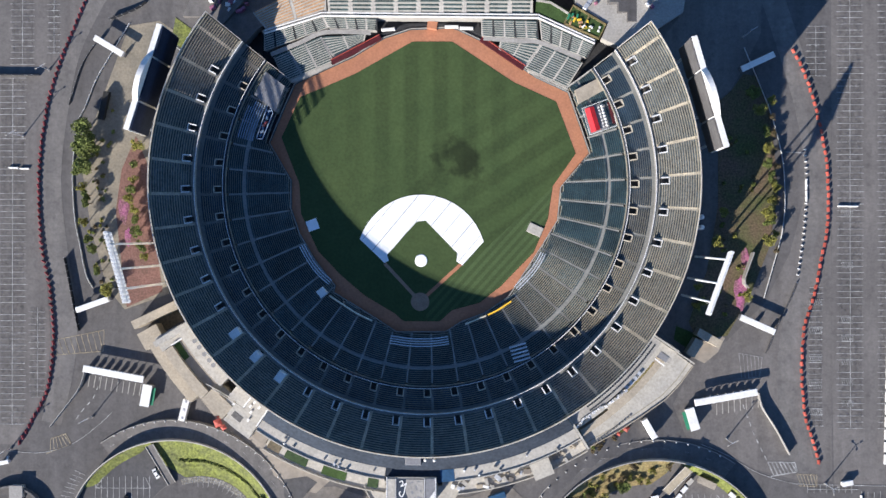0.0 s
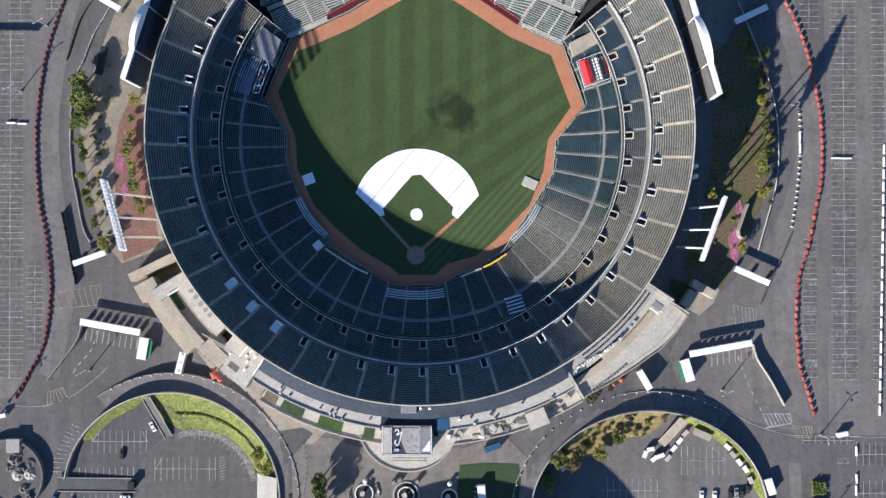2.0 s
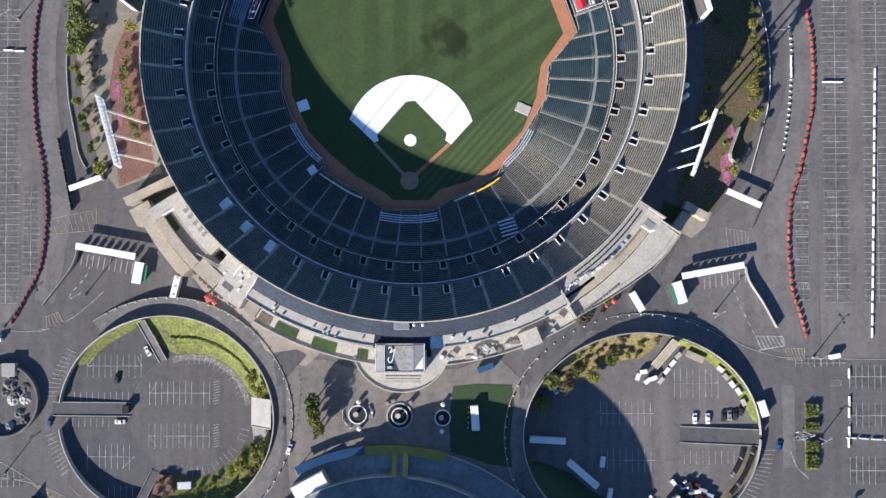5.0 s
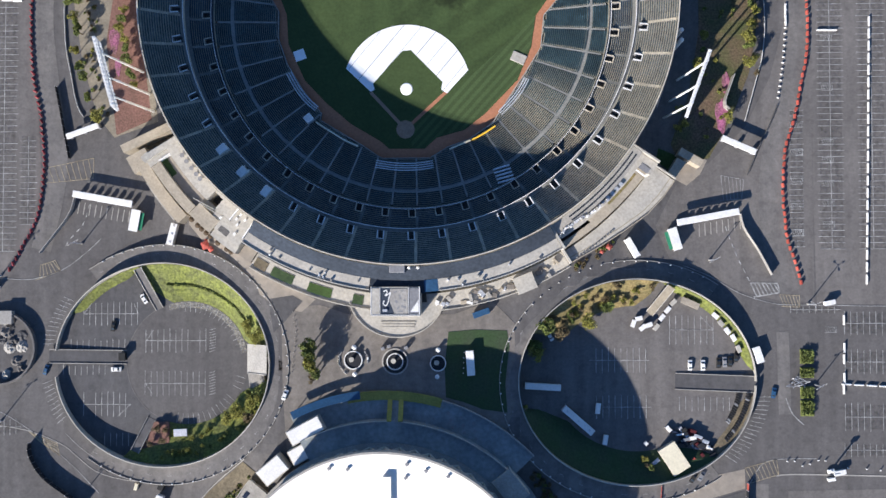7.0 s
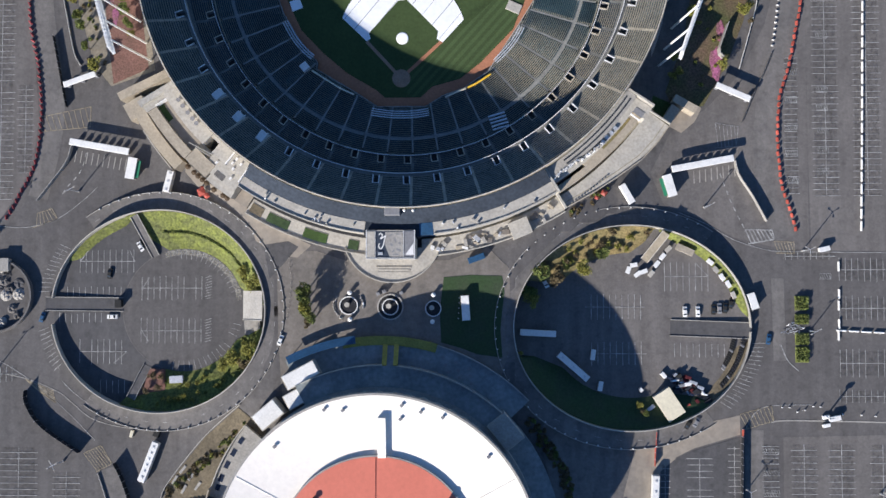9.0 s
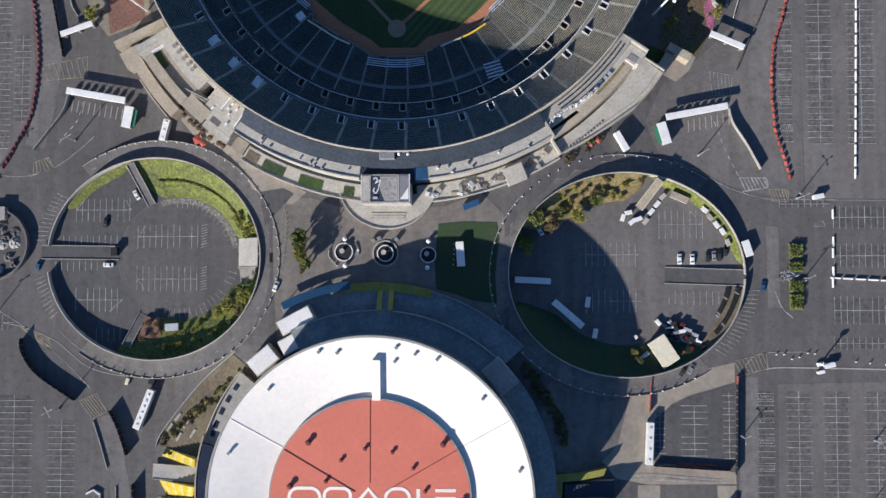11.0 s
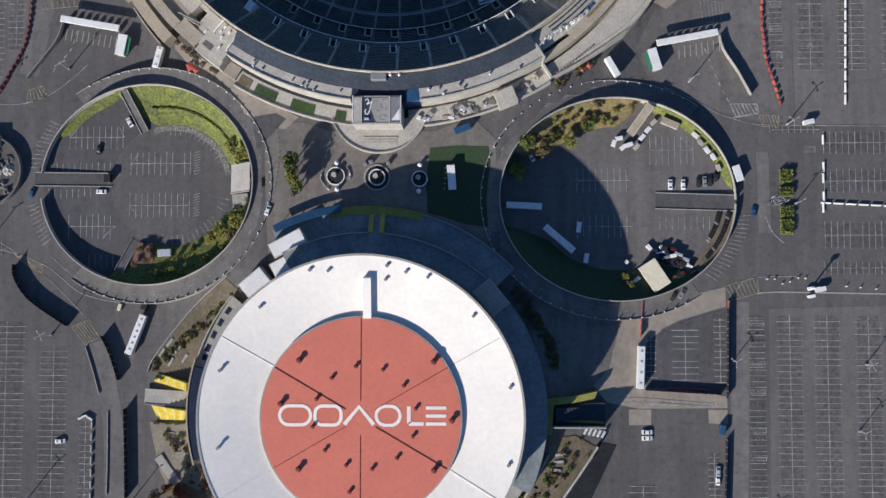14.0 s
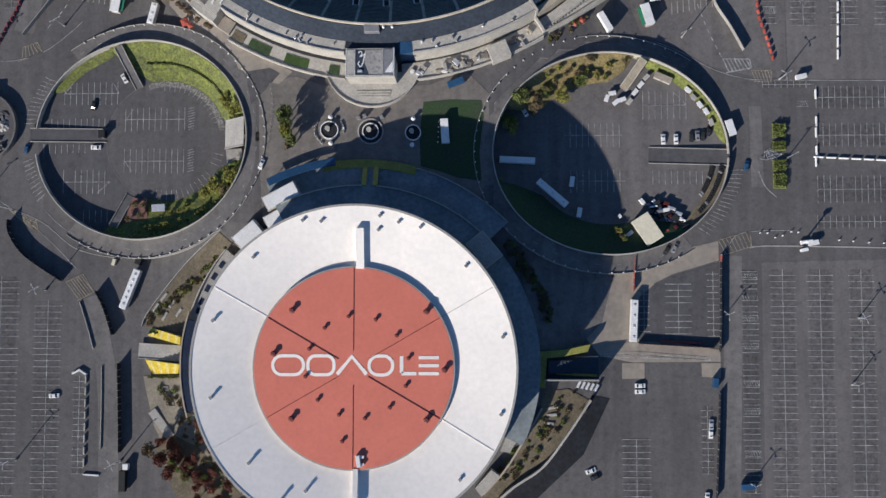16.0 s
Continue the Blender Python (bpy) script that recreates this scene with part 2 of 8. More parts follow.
M = dict(
    dust=drips("dust", (0.34, 0.32, 0.28), 0.3, 0.62, 0.8),
    oil=drips("oil_stains", (0.055, 0.053, 0.055), 0.42, 0.72),
    asphalt=streaked(mat("asphalt", (0.115, 0.108, 0.106), 0.9, 0.06, 0.03, 0.35, col2=(0.093, 0.087, 0.0855), bump=0.08), 0.13),
    old_asphalt=streaked(mat("old_asphalt", (0.151, 0.139, 0.132), 0.9, 0.06, 0.03, 0.35, col2=(0.12, 0.111, 0.107), bump=0.08), 0.13),
    asphalt_dark=streaked(mat("asphalt_dark", (0.094, 0.091, 0.092), 0.9, 0.07, 0.07, 0.35, col2=(0.078, 0.076, 0.079), bump=0.08), 0.12),
    road=streaked(mat("road", (0.16, 0.149, 0.141), 0.9, 0.08, 0.07, 0.4, col2=(0.122, 0.115, 0.112), bump=0.08), 0.12),
    paving=streaked(mat("paving", (0.18, 0.16, 0.142), 0.9, 0.08, 0.06, 0.4, col2=(0.148, 0.135, 0.123), bump=0.08), 0.12),
    tan_paving=mat("tan_paving", (0.3, 0.258, 0.21), 0.9, 0.1, 0.08, 0.4, col2=(0.235, 0.208, 0.178), bump=0.08),
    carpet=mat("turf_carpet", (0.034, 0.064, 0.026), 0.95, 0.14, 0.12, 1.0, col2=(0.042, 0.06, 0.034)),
    # Near-black ground colour that stands for the garden wall's cast shadow.
    wall_shade=mat("wall_shade_asphalt", (0.014, 0.016, 0.02), 0.85, 0.2, 0.15, 0.6, bump=0.1),
    concrete=mat("concrete", (0.36, 0.34, 0.31), 0.85, 0.12, 0.12, 1.2, col2=(0.28, 0.265, 0.245)),
    pale=mat("pale_concrete", (0.44, 0.41, 0.36), 0.85, 0.11, 0.15, 1.0, col2=(0.345, 0.325, 0.29)),
    beige=mat("beige_concrete", (0.39, 0.335, 0.26), 0.85, 0.11, 0.15, 1.0, col2=(0.31, 0.27, 0.215)),
    tread=mat("tread_concrete", (0.34, 0.305, 0.235), 0.9, 0.2, 0.15, 1.5, col2=(0.23, 0.215, 0.175)),
    aisle=mat("aisle_concrete", (0.49, 0.43, 0.335), 0.85, 0.18, 0.2, 1.5),
    seat_upper=mat("upper_seat", (0.066, 0.082, 0.091), 0.6, 0.34, 0.2, 0.8, bump=0.1, rnd=0.15),
    seat_mid=mat("club_seat", (0.03, 0.053, 0.08), 0.6, 0.3, 0.2, 0.9, bump=0.1, rnd=0.15),
    seat_low=mat("field_seat", (0.036, 0.064, 0.074), 0.55, 0.35, 0.2, 0.9, bump=0.1, rnd=0.2),
    membrane=mat("roof_membrane", (0.034, 0.046, 0.068), 0.8, 0.1, 0.08, 0.8, bump=0.05),
    # Near-black; also stands for the shade in slots and gaps of the stands.
    dark=mat("near_black", (0.03, 0.03, 0.032), 0.9, 0.2, 0.3, 1.5),
    # Floor of the stair openings, darkened in colour for the shade inside.
    shade_toned_floor=mat("shade_toned_floor", (0.085, 0.08, 0.074), 0.9, 0.2, 0.3, 1.5),
    black=mat("black_mesh", (0.018, 0.019, 0.024), 0.8, 0.2, 0.5, 2.0),
    white=mat("white_paint", (0.7, 0.69, 0.67), 0.55, 0.07, 0.2, 1.5, bump=0.05),
    roof_dark=mat("dark_membrane", (0.034, 0.042, 0.056), 0.85, 0.16, 0.06, 0.7, bump=0.03, spec=0.12),
    white_roof=mat("white_membrane", (0.86, 0.795, 0.715), 0.6, 0.035, 0.04, 0.5, bump=0.04, col2=(0.79, 0.735, 0.67)),
    red_roof=mat("red_membrane", (0.63, 0.18, 0.125), 0.7, 0.04, 0.06, 0.6, bump=0.04, col2=(0.58, 0.165, 0.113)),
    red_vent=mat("dark_red_metal", (0.16, 0.04, 0.035), 0.6, 0.1, 0.3, 1.5, bump=0.05),
    tarp=mat("white_tarp", (0.84, 0.85, 0.86), 0.5, 0.03, 0.12, 0.5, bump=0.25),
    seam=mat("tarp_seam", (0.3, 0.31, 0.33), 0.6, 0.1, 0.2, 1.0, bump=0),
    turf=darkened(darkened(striped(striped(mat("turf", (0.048, 0.075, 0.026), 0.95, 0.1, 0.05, 0.8, col2=(0.04, 0.066, 0.023)), 0.0, 13.0, 0.12, (-16.0, 62.0, 34.0)), radians(57), 11.0, 0.12, (26.0, 34.0, 34.0)), -4.6, 43.0, 12.0, 8.6, radians(-42), 0.4), -19.0, 32.0, 13.0, 3.4, radians(50), 0.78),
    turf_foul=striped(mat("turf_foul", (0.052, 0.082, 0.031), 0.95, 0.1, 0.05, 1.2), radians(42), 3.1, 0.16),
    turf_dark=mat("turf_worn", (0.03, 0.052, 0.024), 0.95, 0.25, 0.15, 1.0, col2=(0.045, 0.072, 0.03)),
    clay=mat("clay", (0.42, 0.185, 0.105), 0.95, 0.1, 0.12, 1.0, col2=(0.36, 0.16, 0.095)),
    dirt=mat("infield_dirt", (0.3, 0.2, 0.14), 0.95, 0.12, 0.3, 1.5),
    lawn=mat("lawn", (0.165, 0.185, 0.045), 0.95, 0.34, 0.22, 1.0, col2=(0.105, 0.115, 0.045), bump=0.9),
    lawn_dark=mat("lawn_green", (0.042, 0.075, 0.022), 0.95, 0.2, 0.2, 1.4, bump=0.5),
    mulch=mat("mulch", (0.165, 0.135, 0.092), 0.95, 0.2, 0.16, 1.0, col2=(0.11, 0.092, 0.064), bump=0.3),
    redsoil=mat("red_soil", (0.2, 0.105, 0.085), 0.95, 0.22, 0.15, 1.3, col2=(0.15, 0.085, 0.068), bump=0.4),
    sand=mat("dry_ground", (0.26, 0.225, 0.172), 0.95, 0.12, 0.1, 0.9, col2=(0.18, 0.16, 0.128), bump=0.2),
    rough_grass=mat("rough_grass", (0.075, 0.085, 0.032), 0.95, 0.3, 0.07, 1.2, col2=(0.13, 0.085, 0.06), mixat=0.52, bump=0.5),
    dry=mat("dry_grass", (0.235, 0.175, 0.08), 0.95, 0.3, 0.2, 1.3, col2=(0.15, 0.13, 0.058), bump=0.6),
    pink=mat("pink_bloom", (0.32, 0.1, 0.2), 0.9, 0.4, 0.25, 1.6, col2=(0.19, 0.1, 0.1), bump=0.6),
    leaf=mat("leaf", (0.125, 0.15, 0.04), 0.8, 0.3, 0.4, 2.0, bump=0, rnd=0.45, island=True),
    leaf_y=mat("leaf_yellow", (0.21, 0.2, 0.045), 0.8, 0.3, 0.4, 2.0, bump=0, rnd=0.4, island=True),
    leaf_b=mat("leaf_brown", (0.125, 0.095, 0.05), 0.8, 0.3, 0.4, 2.0, bump=0, rnd=0.4, island=True),
    bark=mat("bark", (0.09, 0.065, 0.045), 0.9, 0.2, 0.5, 3.0),
    terrace=mat("terrace_paint", (0.235, 0.26, 0.265), 0.8, 0.14, 0.1, 0.6, col2=(0.165, 0.19, 0.205), bump=0.08),
    bench_pale=mat("pale_step", (0.41, 0.39, 0.345), 0.85, 0.12, 0.2, 1.2),
    seat_out=mat("outfield_seat", (0.05, 0.078, 0.078), 0.6, 0.25, 0.2, 0.9, bump=0.1),
    aisle_low=mat("lower_aisle", (0.22, 0.22, 0.205), 0.85, 0.14, 0.2, 1.5),
    leaf_h=mat("hedge_leaf", (0.14, 0.165, 0.045), 0.8, 0.3, 0.4, 2.0, bump=0, rnd=0.4, island=True),
    leaf_r=mat("leaf_red", (0.13, 0.045, 0.03), 0.8, 0.3, 0.4, 2.0, bump=0, rnd=0.4, island=True),
    line=mat("line_paint", (0.32, 0.316, 0.307), 0.8, 0.34, 0.2, 0.7, bump=0),
    line_y=mat("yellow_line_paint", (0.36, 0.3, 0.2), 0.8, 0.25, 0.2, 0.9, bump=0),
    yellow=mat("yellow_paint", (0.75, 0.56, 0.06), 0.7, 0.12, 0.3, 1.5),
    yellow_worn=mat("worn_yellow_paint", (0.78, 0.66, 0.25), 0.75, 0.15, 0.3, 1.5),
    # The yellow stair paint again, dulled for where it lies in shade.
    olive=mat("shaded_yellow_paint", (0.24, 0.235, 0.06), 0.8, 0.15, 0.2, 1.2),
    gold=mat("gold_padding", (0.78, 0.5, 0.05), 0.6, 0.08, 0.3, 1.5),
    red=mat("red_plastic", (0.36, 0.075, 0.055), 0.5, 0.12, 0.3, 1.5, bump=0.05, rnd=0.2),
    red_dull=mat("dull_red_plastic", (0.27, 0.055, 0.06), 0.6, 0.2, 0.3, 1.5, bump=0.05, rnd=0.25),
    tentred=mat("red_canvas", (0.78, 0.035, 0.045), 0.6, 0.06, 0.4, 1.5, bump=0.1),
    maroon=mat("maroon_padding", (0.07, 0.01, 0.014), 0.7, 0.15, 0.3, 1.5),
    blue_pale=mat("pale_blue_metal", (0.28, 0.36, 0.46), 0.5, 0.12, 0.3, 1.2, bump=0.05),
    blue=mat("blue_canvas", (0.018, 0.068, 0.145), 0.6, 0.12, 0.2, 1.0, bump=0.1),
    green=mat("green_paint", (0.03, 0.2, 0.11), 0.6, 0.1, 0.3, 1.5),
    steel=mat("galvanised_steel", (0.55, 0.56, 0.58), 0.45, 0.1, 0.5, 2.0, metal=0.5, bump=0.05),
    bench=mat("aluminium_bench", (0.6, 0.63, 0.66), 0.45, 0.08, 0.5, 2.0, metal=0.3, bump=0.05),
    glass=mat("tinted_glass", (0.02, 0.025, 0.03), 0.08, 0.05, 0.3, 1.0, bump=0, spec=0.6),
    rubber=mat("rubber", (0.02, 0.02, 0.02), 0.8, 0.1, 0.5, 2.0, bump=0),
    cream=mat("cream_metal", (0.66, 0.6, 0.45), 0.6, 0.06, 0.2, 1.0, bump=0.1),
    tan=mat("tan_seat", (0.42, 0.25, 0.14), 0.7, 0.15, 0.3, 1.2),
    grey_face=mat("grey_panel", (0.2, 0.2, 0.21), 0.6, 0.1, 0.2, 1.0, bump=0.05),
    navy=mat("unlit_display", (0.018, 0.027, 0.052), 0.8, 0.15, 0.2, 1.0, bump=0.05, spec=0.1),
)


# ---- mesh helpers ----
class Geo:
    """Collects corners and faces of one mesh."""

    def __init__(self):
        self.v, self.f = [], []

    def add(self, pts, faces):
        k = len(self.v)
        self.v.extend(pts)
        self.f.extend(tuple(i + k for i in q) for q in faces)
        return self

    def quad(self, a, b, c, d):
        return self.add([a, b, c, d], [(0, 1, 2, 3)])

    def prism(self, poly, z0, z1):
        """A plan outline raised from z0 to z1 (numbers or functions of x, y)."""
        lo = z0 if callable(z0) else (lambda x, y: z0)
        hi = z1 if callable(z1) else (lambda x, y: z1)
        if sum(p[0] * q[1] - q[0] * p[1] for p, q in zip(poly, poly[1:] + poly[:1])) < 0:
            poly = poly[::-1]
        n = len(poly)
        pts = [(x, y, lo(x, y)) for x, y in poly] + [(x, y, hi(x, y)) for x, y in poly]
        fs = [tuple(range(n, 2 * n)), tuple(range(n - 1, -1, -1))]
        fs += [(i, (i + 1) % n, n + (i + 1) % n, n + i) for i in range(n)]
        return self.add(pts, fs)

    def box(self, cx, cy, z0, z1, lx, ly, ang=0.0, bev=0.0):
        c, s = math.cos(radians(ang)), math.sin(radians(ang))

        def loop(ix, iy, z):
            return [(cx + c * x - s * y, cy + s * x + c * y, z) for x, y in ((-ix, -iy), (ix, -iy), (ix, iy), (-ix, iy))]
        if bev:
            pts = loop(lx / 2, ly / 2, z0) + loop(lx / 2, ly / 2, z1 - bev) + loop(lx / 2 - bev, ly / 2 - bev, z1)
            fs = [(3, 2, 1, 0), (8, 9, 10, 11)]
            for k in (0, 4):
                fs += [(k + i, k + (i + 1) % 4, k + 4 + (i + 1) % 4, k + 4 + i) for i in range(4)]
        else:
            pts = loop(lx / 2, ly / 2, z0) + loop(lx / 2, ly / 2, z1)
            fs = [(3, 2, 1, 0), (4, 5, 6, 7)] + [(i, (i + 1) % 4, 4 + (i + 1) % 4, 4 + i) for i in range(4)]
        return self.add(pts, fs)

    def bar(self, p, q, w, h=None):
        """A straight beam of section w by h between two places."""
        p, q = Vector(p), Vector(q)
        d = (q - p).normalized()
        up = Vector((0, 0, 1)) if abs(d.z) < 0.95 else Vector((0, 1, 0))
        s = d.cross(up).normalized() * (w / 2)
        u = s.normalized().cross(d) * ((h or w) / 2)
        pts = [tuple(e + a * s + b * u) for e in (p, q) for a, b in ((-1, -1), (1, -1), (1, 1), (-1, 1))]
        return self.add(pts, [(0, 1, 2, 3), (7, 6, 5, 4)] + [(i, 4 + i, 4 + (i + 1) % 4, (i + 1) % 4) for i in range(4)])

    def strip(self, path, w, h):
        """One bent rail of section w by h along places (x, y, z of its middle)."""
        n, pts = len(path), []
        for i, p in enumerate(path):
            p, a, b = Vector(p), Vector(path[max(0, i - 1)]), Vector(path[min(n - 1, i + 1)])
            d = Vector(((b - a).x, (b - a).y, 0)).normalized()
            s, u = Vector((-d.y, d.x, 0)) * (w / 2), Vector((0, 0, h / 2))
            pts += [tuple(e) for e in (p - s - u, p + s - u, p + s + u, p - s + u)]
        fs = [(4 * i + e, 4 * i + (e + 1) % 4, 4 * i + 4 + (e + 1) % 4, 4 * i + 4 + e) for i in range(n - 1) for e in range(4)]
        return self.add(pts, fs + [(0, 1, 2, 3), (4 * n - 1, 4 * n - 2, 4 * n - 3, 4 * n - 4)])

    def tube(self, p, q, r0, r1=None, n=8):
        p, q = Vector(p), Vector(q)
        r1 = r0 if r1 is None else r1
        d = (q - p).normalized()
        a = d.orthogonal().normalized()
        b = d.cross(a)
        pts = []
        for e, r in ((p, r0), (q, r1)):
            pts += [tuple(e + (a * math.cos(t) + b * math.sin(t)) * r) for t in (2 * math.pi * i / n for i in range(n))]
        fs = [(i, (i + 1) % n, n + (i + 1) % n, n + i) for i in range(n)]
        return self.add(pts, fs + [tuple(range(n - 1, -1, -1)), tuple(range(n, 2 * n))])

    def ring(self, c, r0, r1, a0, a1, z0, z1, n=None, z1b=None):
        """An annular slab; z1 is its top at r0 and z1b at r1."""
        n = n or max(3, int(abs(a1 - a0) / 2.5))
        full = abs(abs(a1 - a0) - 360) < 1e-6
        z1b = z1 if z1b is None else z1b
        pts = []
        for i in range(n if full else n + 1):
            t = radians(a0 + (a1 - a0) * i / n)
            x, y = math.cos(t), math.sin(t)
            pts += [(c[0] + r * x, c[1] + r * y, z) for r, z in ((r0, z0), (r1, z0), (r1, z1b), (r0, z1))]
        m = len(pts)
        fs = []
        for i in range(n):
            k, j = 4 * i, (4 * i + 4) % m
            fs += [(k + e, j + e, j + (e + 1) % 4, k + (e + 1) % 4) for e in range(4)]
        if not full:
            fs += [(0, 1, 2, 3), (m - 1, m - 2, m - 3, m - 4)]
        return self.add(pts, fs)

    def ribbon(self, path, w, dz=0.0, closed=False):
        """A flat strip of width w along places (x, y, z)."""
        n = len(path)
        pts = []
        for i in range(n):
            p = Vector(path[i])
            a = Vector(path[i - 1] if i or closed else path[0])
            b = Vector(path[(i + 1) % n] if i + 1 < n or closed else path[-1])
            d = Vector(((b - a).x, (b - a).y, 0)).normalized()
            s = Vector((-d.y, d.x, 0)) * (w / 2)
            pts += [tuple(p + s + Vector((0, 0, dz))), tuple(p - s + Vector((0, 0, dz)))]
        fs = [(2 * i, 2 * i + 1, (2 * i + 3) % (2 * n), (2 * i + 2) % (2 * n)) for i in range(n if closed else n - 1)]
        return self.add(pts, fs)

    def mesh(self, name, *mats):
        me = bpy.data.meshes.new(name)
        me.from_pydata([tuple(p) for p in self.v], [], self.f)
        bm = bmesh.new()
        bm.from_mesh(me)
        bmesh.ops.remove_doubles(bm, verts=bm.verts[:], dist=0.0005)
        bmesh.ops.recalc_face_normals(bm, faces=bm.faces[:])
        bm.to_mesh(me)
        bm.free()
        for m in mats:
            me.materials.append(m)
        return me


def part(name, geo, material, parent, label=""):
    me = geo.mesh(name, material) if isinstance(geo, Geo) else geo
    ob = new(name, me)
    ob.parent = parent
    return tagged(ob, label)


def thing(name, label, category, group="", kind="", at=(0, 0, 0), turn=0.0):
    ob = new(name)
    ob.matrix_basis = pose(*at, 0, 0, turn)
    ob.empty_display_size = 0.5
    return tagged(ob, label, category, group, kind)


def solo(name, geo, material, label, category, group="", kind="", at=(0, 0, 0), turn=0.0):
    ob = new(name, geo.mesh(name, material) if isinstance(geo, Geo) else geo)
    ob.matrix_basis = pose(*at, 0, 0, turn)
    return tagged(ob, label, category, group, kind)


def along(pts, step):
    """Evenly spaced places on a smooth line through the given ones, with the heading in degrees."""
    pts = [Vector((*p, 0)[:3]) for p in pts]
    fine = []
    for i in range(len(pts) - 1):
        a, b = pts[max(0, i - 1)], pts[min(len(pts) - 1, i + 2)]
        p, q = pts[i], pts[i + 1]
        for k in range(24):
            t = k / 24
            fine.append(0.5 * (2 * p + (q - a) * t + (2 * a - 5 * p + 4 * q - b) * t * t + (3 * p - a - 3 * q + b) * t ** 3))
    fine.append(pts[-1])
    out, need = [], 0.0
    for p, q in zip(fine, fine[1:]):
        d = (q - p).length
        while need <= d and d > 0:
            e = p.lerp(q, need / d)
            out.append((e.x, e.y, math.degrees(math.atan2(q.y - p.y, q.x - p.x))))
            need += step
        need -= d
    return out


def inside(x, y, poly):
    odd = False
    for (a, b), (c, d) in zip(poly, poly[1:] + poly[:1]):
        if (b > y) != (d > y) and x < (c - a) * (y - b) / (d - b) + a:
            odd = not odd
    return odd


def S(t):
    t = min(1.0, max(0.0, t))
    return t * t * (3 - 2 * t)


# ---- ground ----
BOWL = (-19.3, 29.5)       # centre of the ball park
ARENA = (-29.4, -225.2)    # centre of the round arena
LOT_W, LOT_E = (-128.8, -126.2, 49.0, 44.6), (79.0, -133.4, 51.5, 44.4)


def height(x, y):
    """The lie of the land: level lots, a raised plaza between the two buildings, a sunken bowl."""
    r = math.hypot(x - BOWL[0], y - BOWL[1])
    if r < 111:
        return -6.0
    for cx, cy, a, b in (LOT_W, LOT_E):
        if math.hypot((x - cx) / (a + 2), (y - cy) / (b + 2)) < 1:
            return 0.0
    f = S((y + 185) / 25)
    z = (5.4 + 5.4 * f) * S((x + 138) / 62) * S((92 + 20 * f - x) / (62 + 22 * f)) * S((y + 290) / 60)
    return z * S((125 - r + 40) / 25) if y > -60 else z


gxs = [-2500, -900, -400] + [-260 + 4 * i for i in range(126)] + [400, 900, 2500]
gys = [-2500, -900, -440] + [-340 + 4 * i for i in range(124)] + [300, 900, 2500]
g = Geo()
for y in gys:
    for x in gxs:
        g.v.append((x, y, height(x, y)))
nx = len(gxs)
g.f = [(j * nx + i, j * nx + i + 1, (j + 1) * nx + i + 1, (j + 1) * nx + i) for j in range(len(gys) - 1) for i in range(nx - 1)]
solo("ground", g, M["asphalt"], "worn grey asphalt ground of the parking lots", "ground", kind="structure")


def sheet(name, poly, dz, material, label, category="pavement", step=4.0, kind="structure"):
    """A thin surface laid on the ground, with its outline in plan."""
    xs, ys = [p[0] for p in poly], [p[1] for p in poly]
    if max(height(x, y) for x, y in poly) == min(height(x, y) for x, y in poly):
        gg = Geo().prism(poly, height(*poly[0]) - 0.1, height(*poly[0]) + dz)
        return solo(name, gg, material, label, category, kind=kind)
    me = bpy.data.meshes.new(name)
    bm = bmesh.new()
    bm.faces.new([bm.verts.new((x, y, 0)) for x, y in poly])
    for ax, lo, hi in ((0, min(xs), max(xs)), (1, min(ys), max(ys))):
        k = math.floor(lo / step) * step + step
        while k < hi:
            co, no = [0, 0, 0], [0, 0, 0]
            co[ax], no[ax] = k, 1
            bmesh.ops.bisect_plane(bm, geom=bm.verts[:] + bm.edges[:] + bm.faces[:], plane_co=co, plane_no=no)
            k += step
    for v in bm.verts:
        v.co.z = height(v.co.x, v.co.y) + dz
    bmesh.ops.recalc_face_normals(bm, faces=bm.faces[:])
    if sum(f.normal.z for f in bm.faces) < 0:
        bmesh.ops.reverse_faces(bm, faces=bm.faces[:])
    bm.to_mesh(me)
    bm.free()
    me.materials.append(material)
    return solo(name, me, None, label, category, kind=kind)


def road(name, pts, w, dz, material, label, step=3.0):
    path = [(x, y, height(x, y) + dz) for x, y, _ in along(pts, step)]
    return solo(name, Geo().ribbon(path, w), material, label, "road", kind="structure")

# ---- ball park: field ----
FIELD = [(-7.9, 99.9), (-26.3, 99.2), (-38.1, 95.4), (-51.5, 87.3), (-77.7, 75.4), (-83.4, 62.6), (-89.1, 49.0), (-79.4, 32.3), (-79.4, 19.7), (-75.6, 8.6), (-68.4, -3.6),
         (-59.8, -14.4), (-60.4, -17.4), (-41.6, -28.8), (-32.6, -34.8), (-11.0, -34.8), (-3.2, -30.0), (6.6, -26.4), (17.0, -19.2), (31.8, 3.4), (38.6, 14.5), (40.0, 29.0), (52.8, 44.0), (43.4, 71.0),
         (29.6, 77.4), (4.6, 94.2), (-5.4, 99.0)]
GRASS = [(-7.9, 93.9), (-25.5, 94.0), (-51.5, 79.6), (-65.8, 73.6), (-75.6, 69.6), (-84.0, 51.5), (-76.0, 31.0), (-75.2, 17.5), (-67.6, 0.9), (-57.6, -9.6), (-46.6, -19.0), (-33.4, -26.8), (-29.4, -30.3),
         (-13.4, -30.3), (-8.0, -25.4), (4.4, -22.0), (13.8, -14.6), (28.3, 0.4), (34.6, 15.5), (36.0, 28.6), (46.8, 44.0), (38.2, 67.0), (19.6, 75.6), (-7.0, 93.4)]
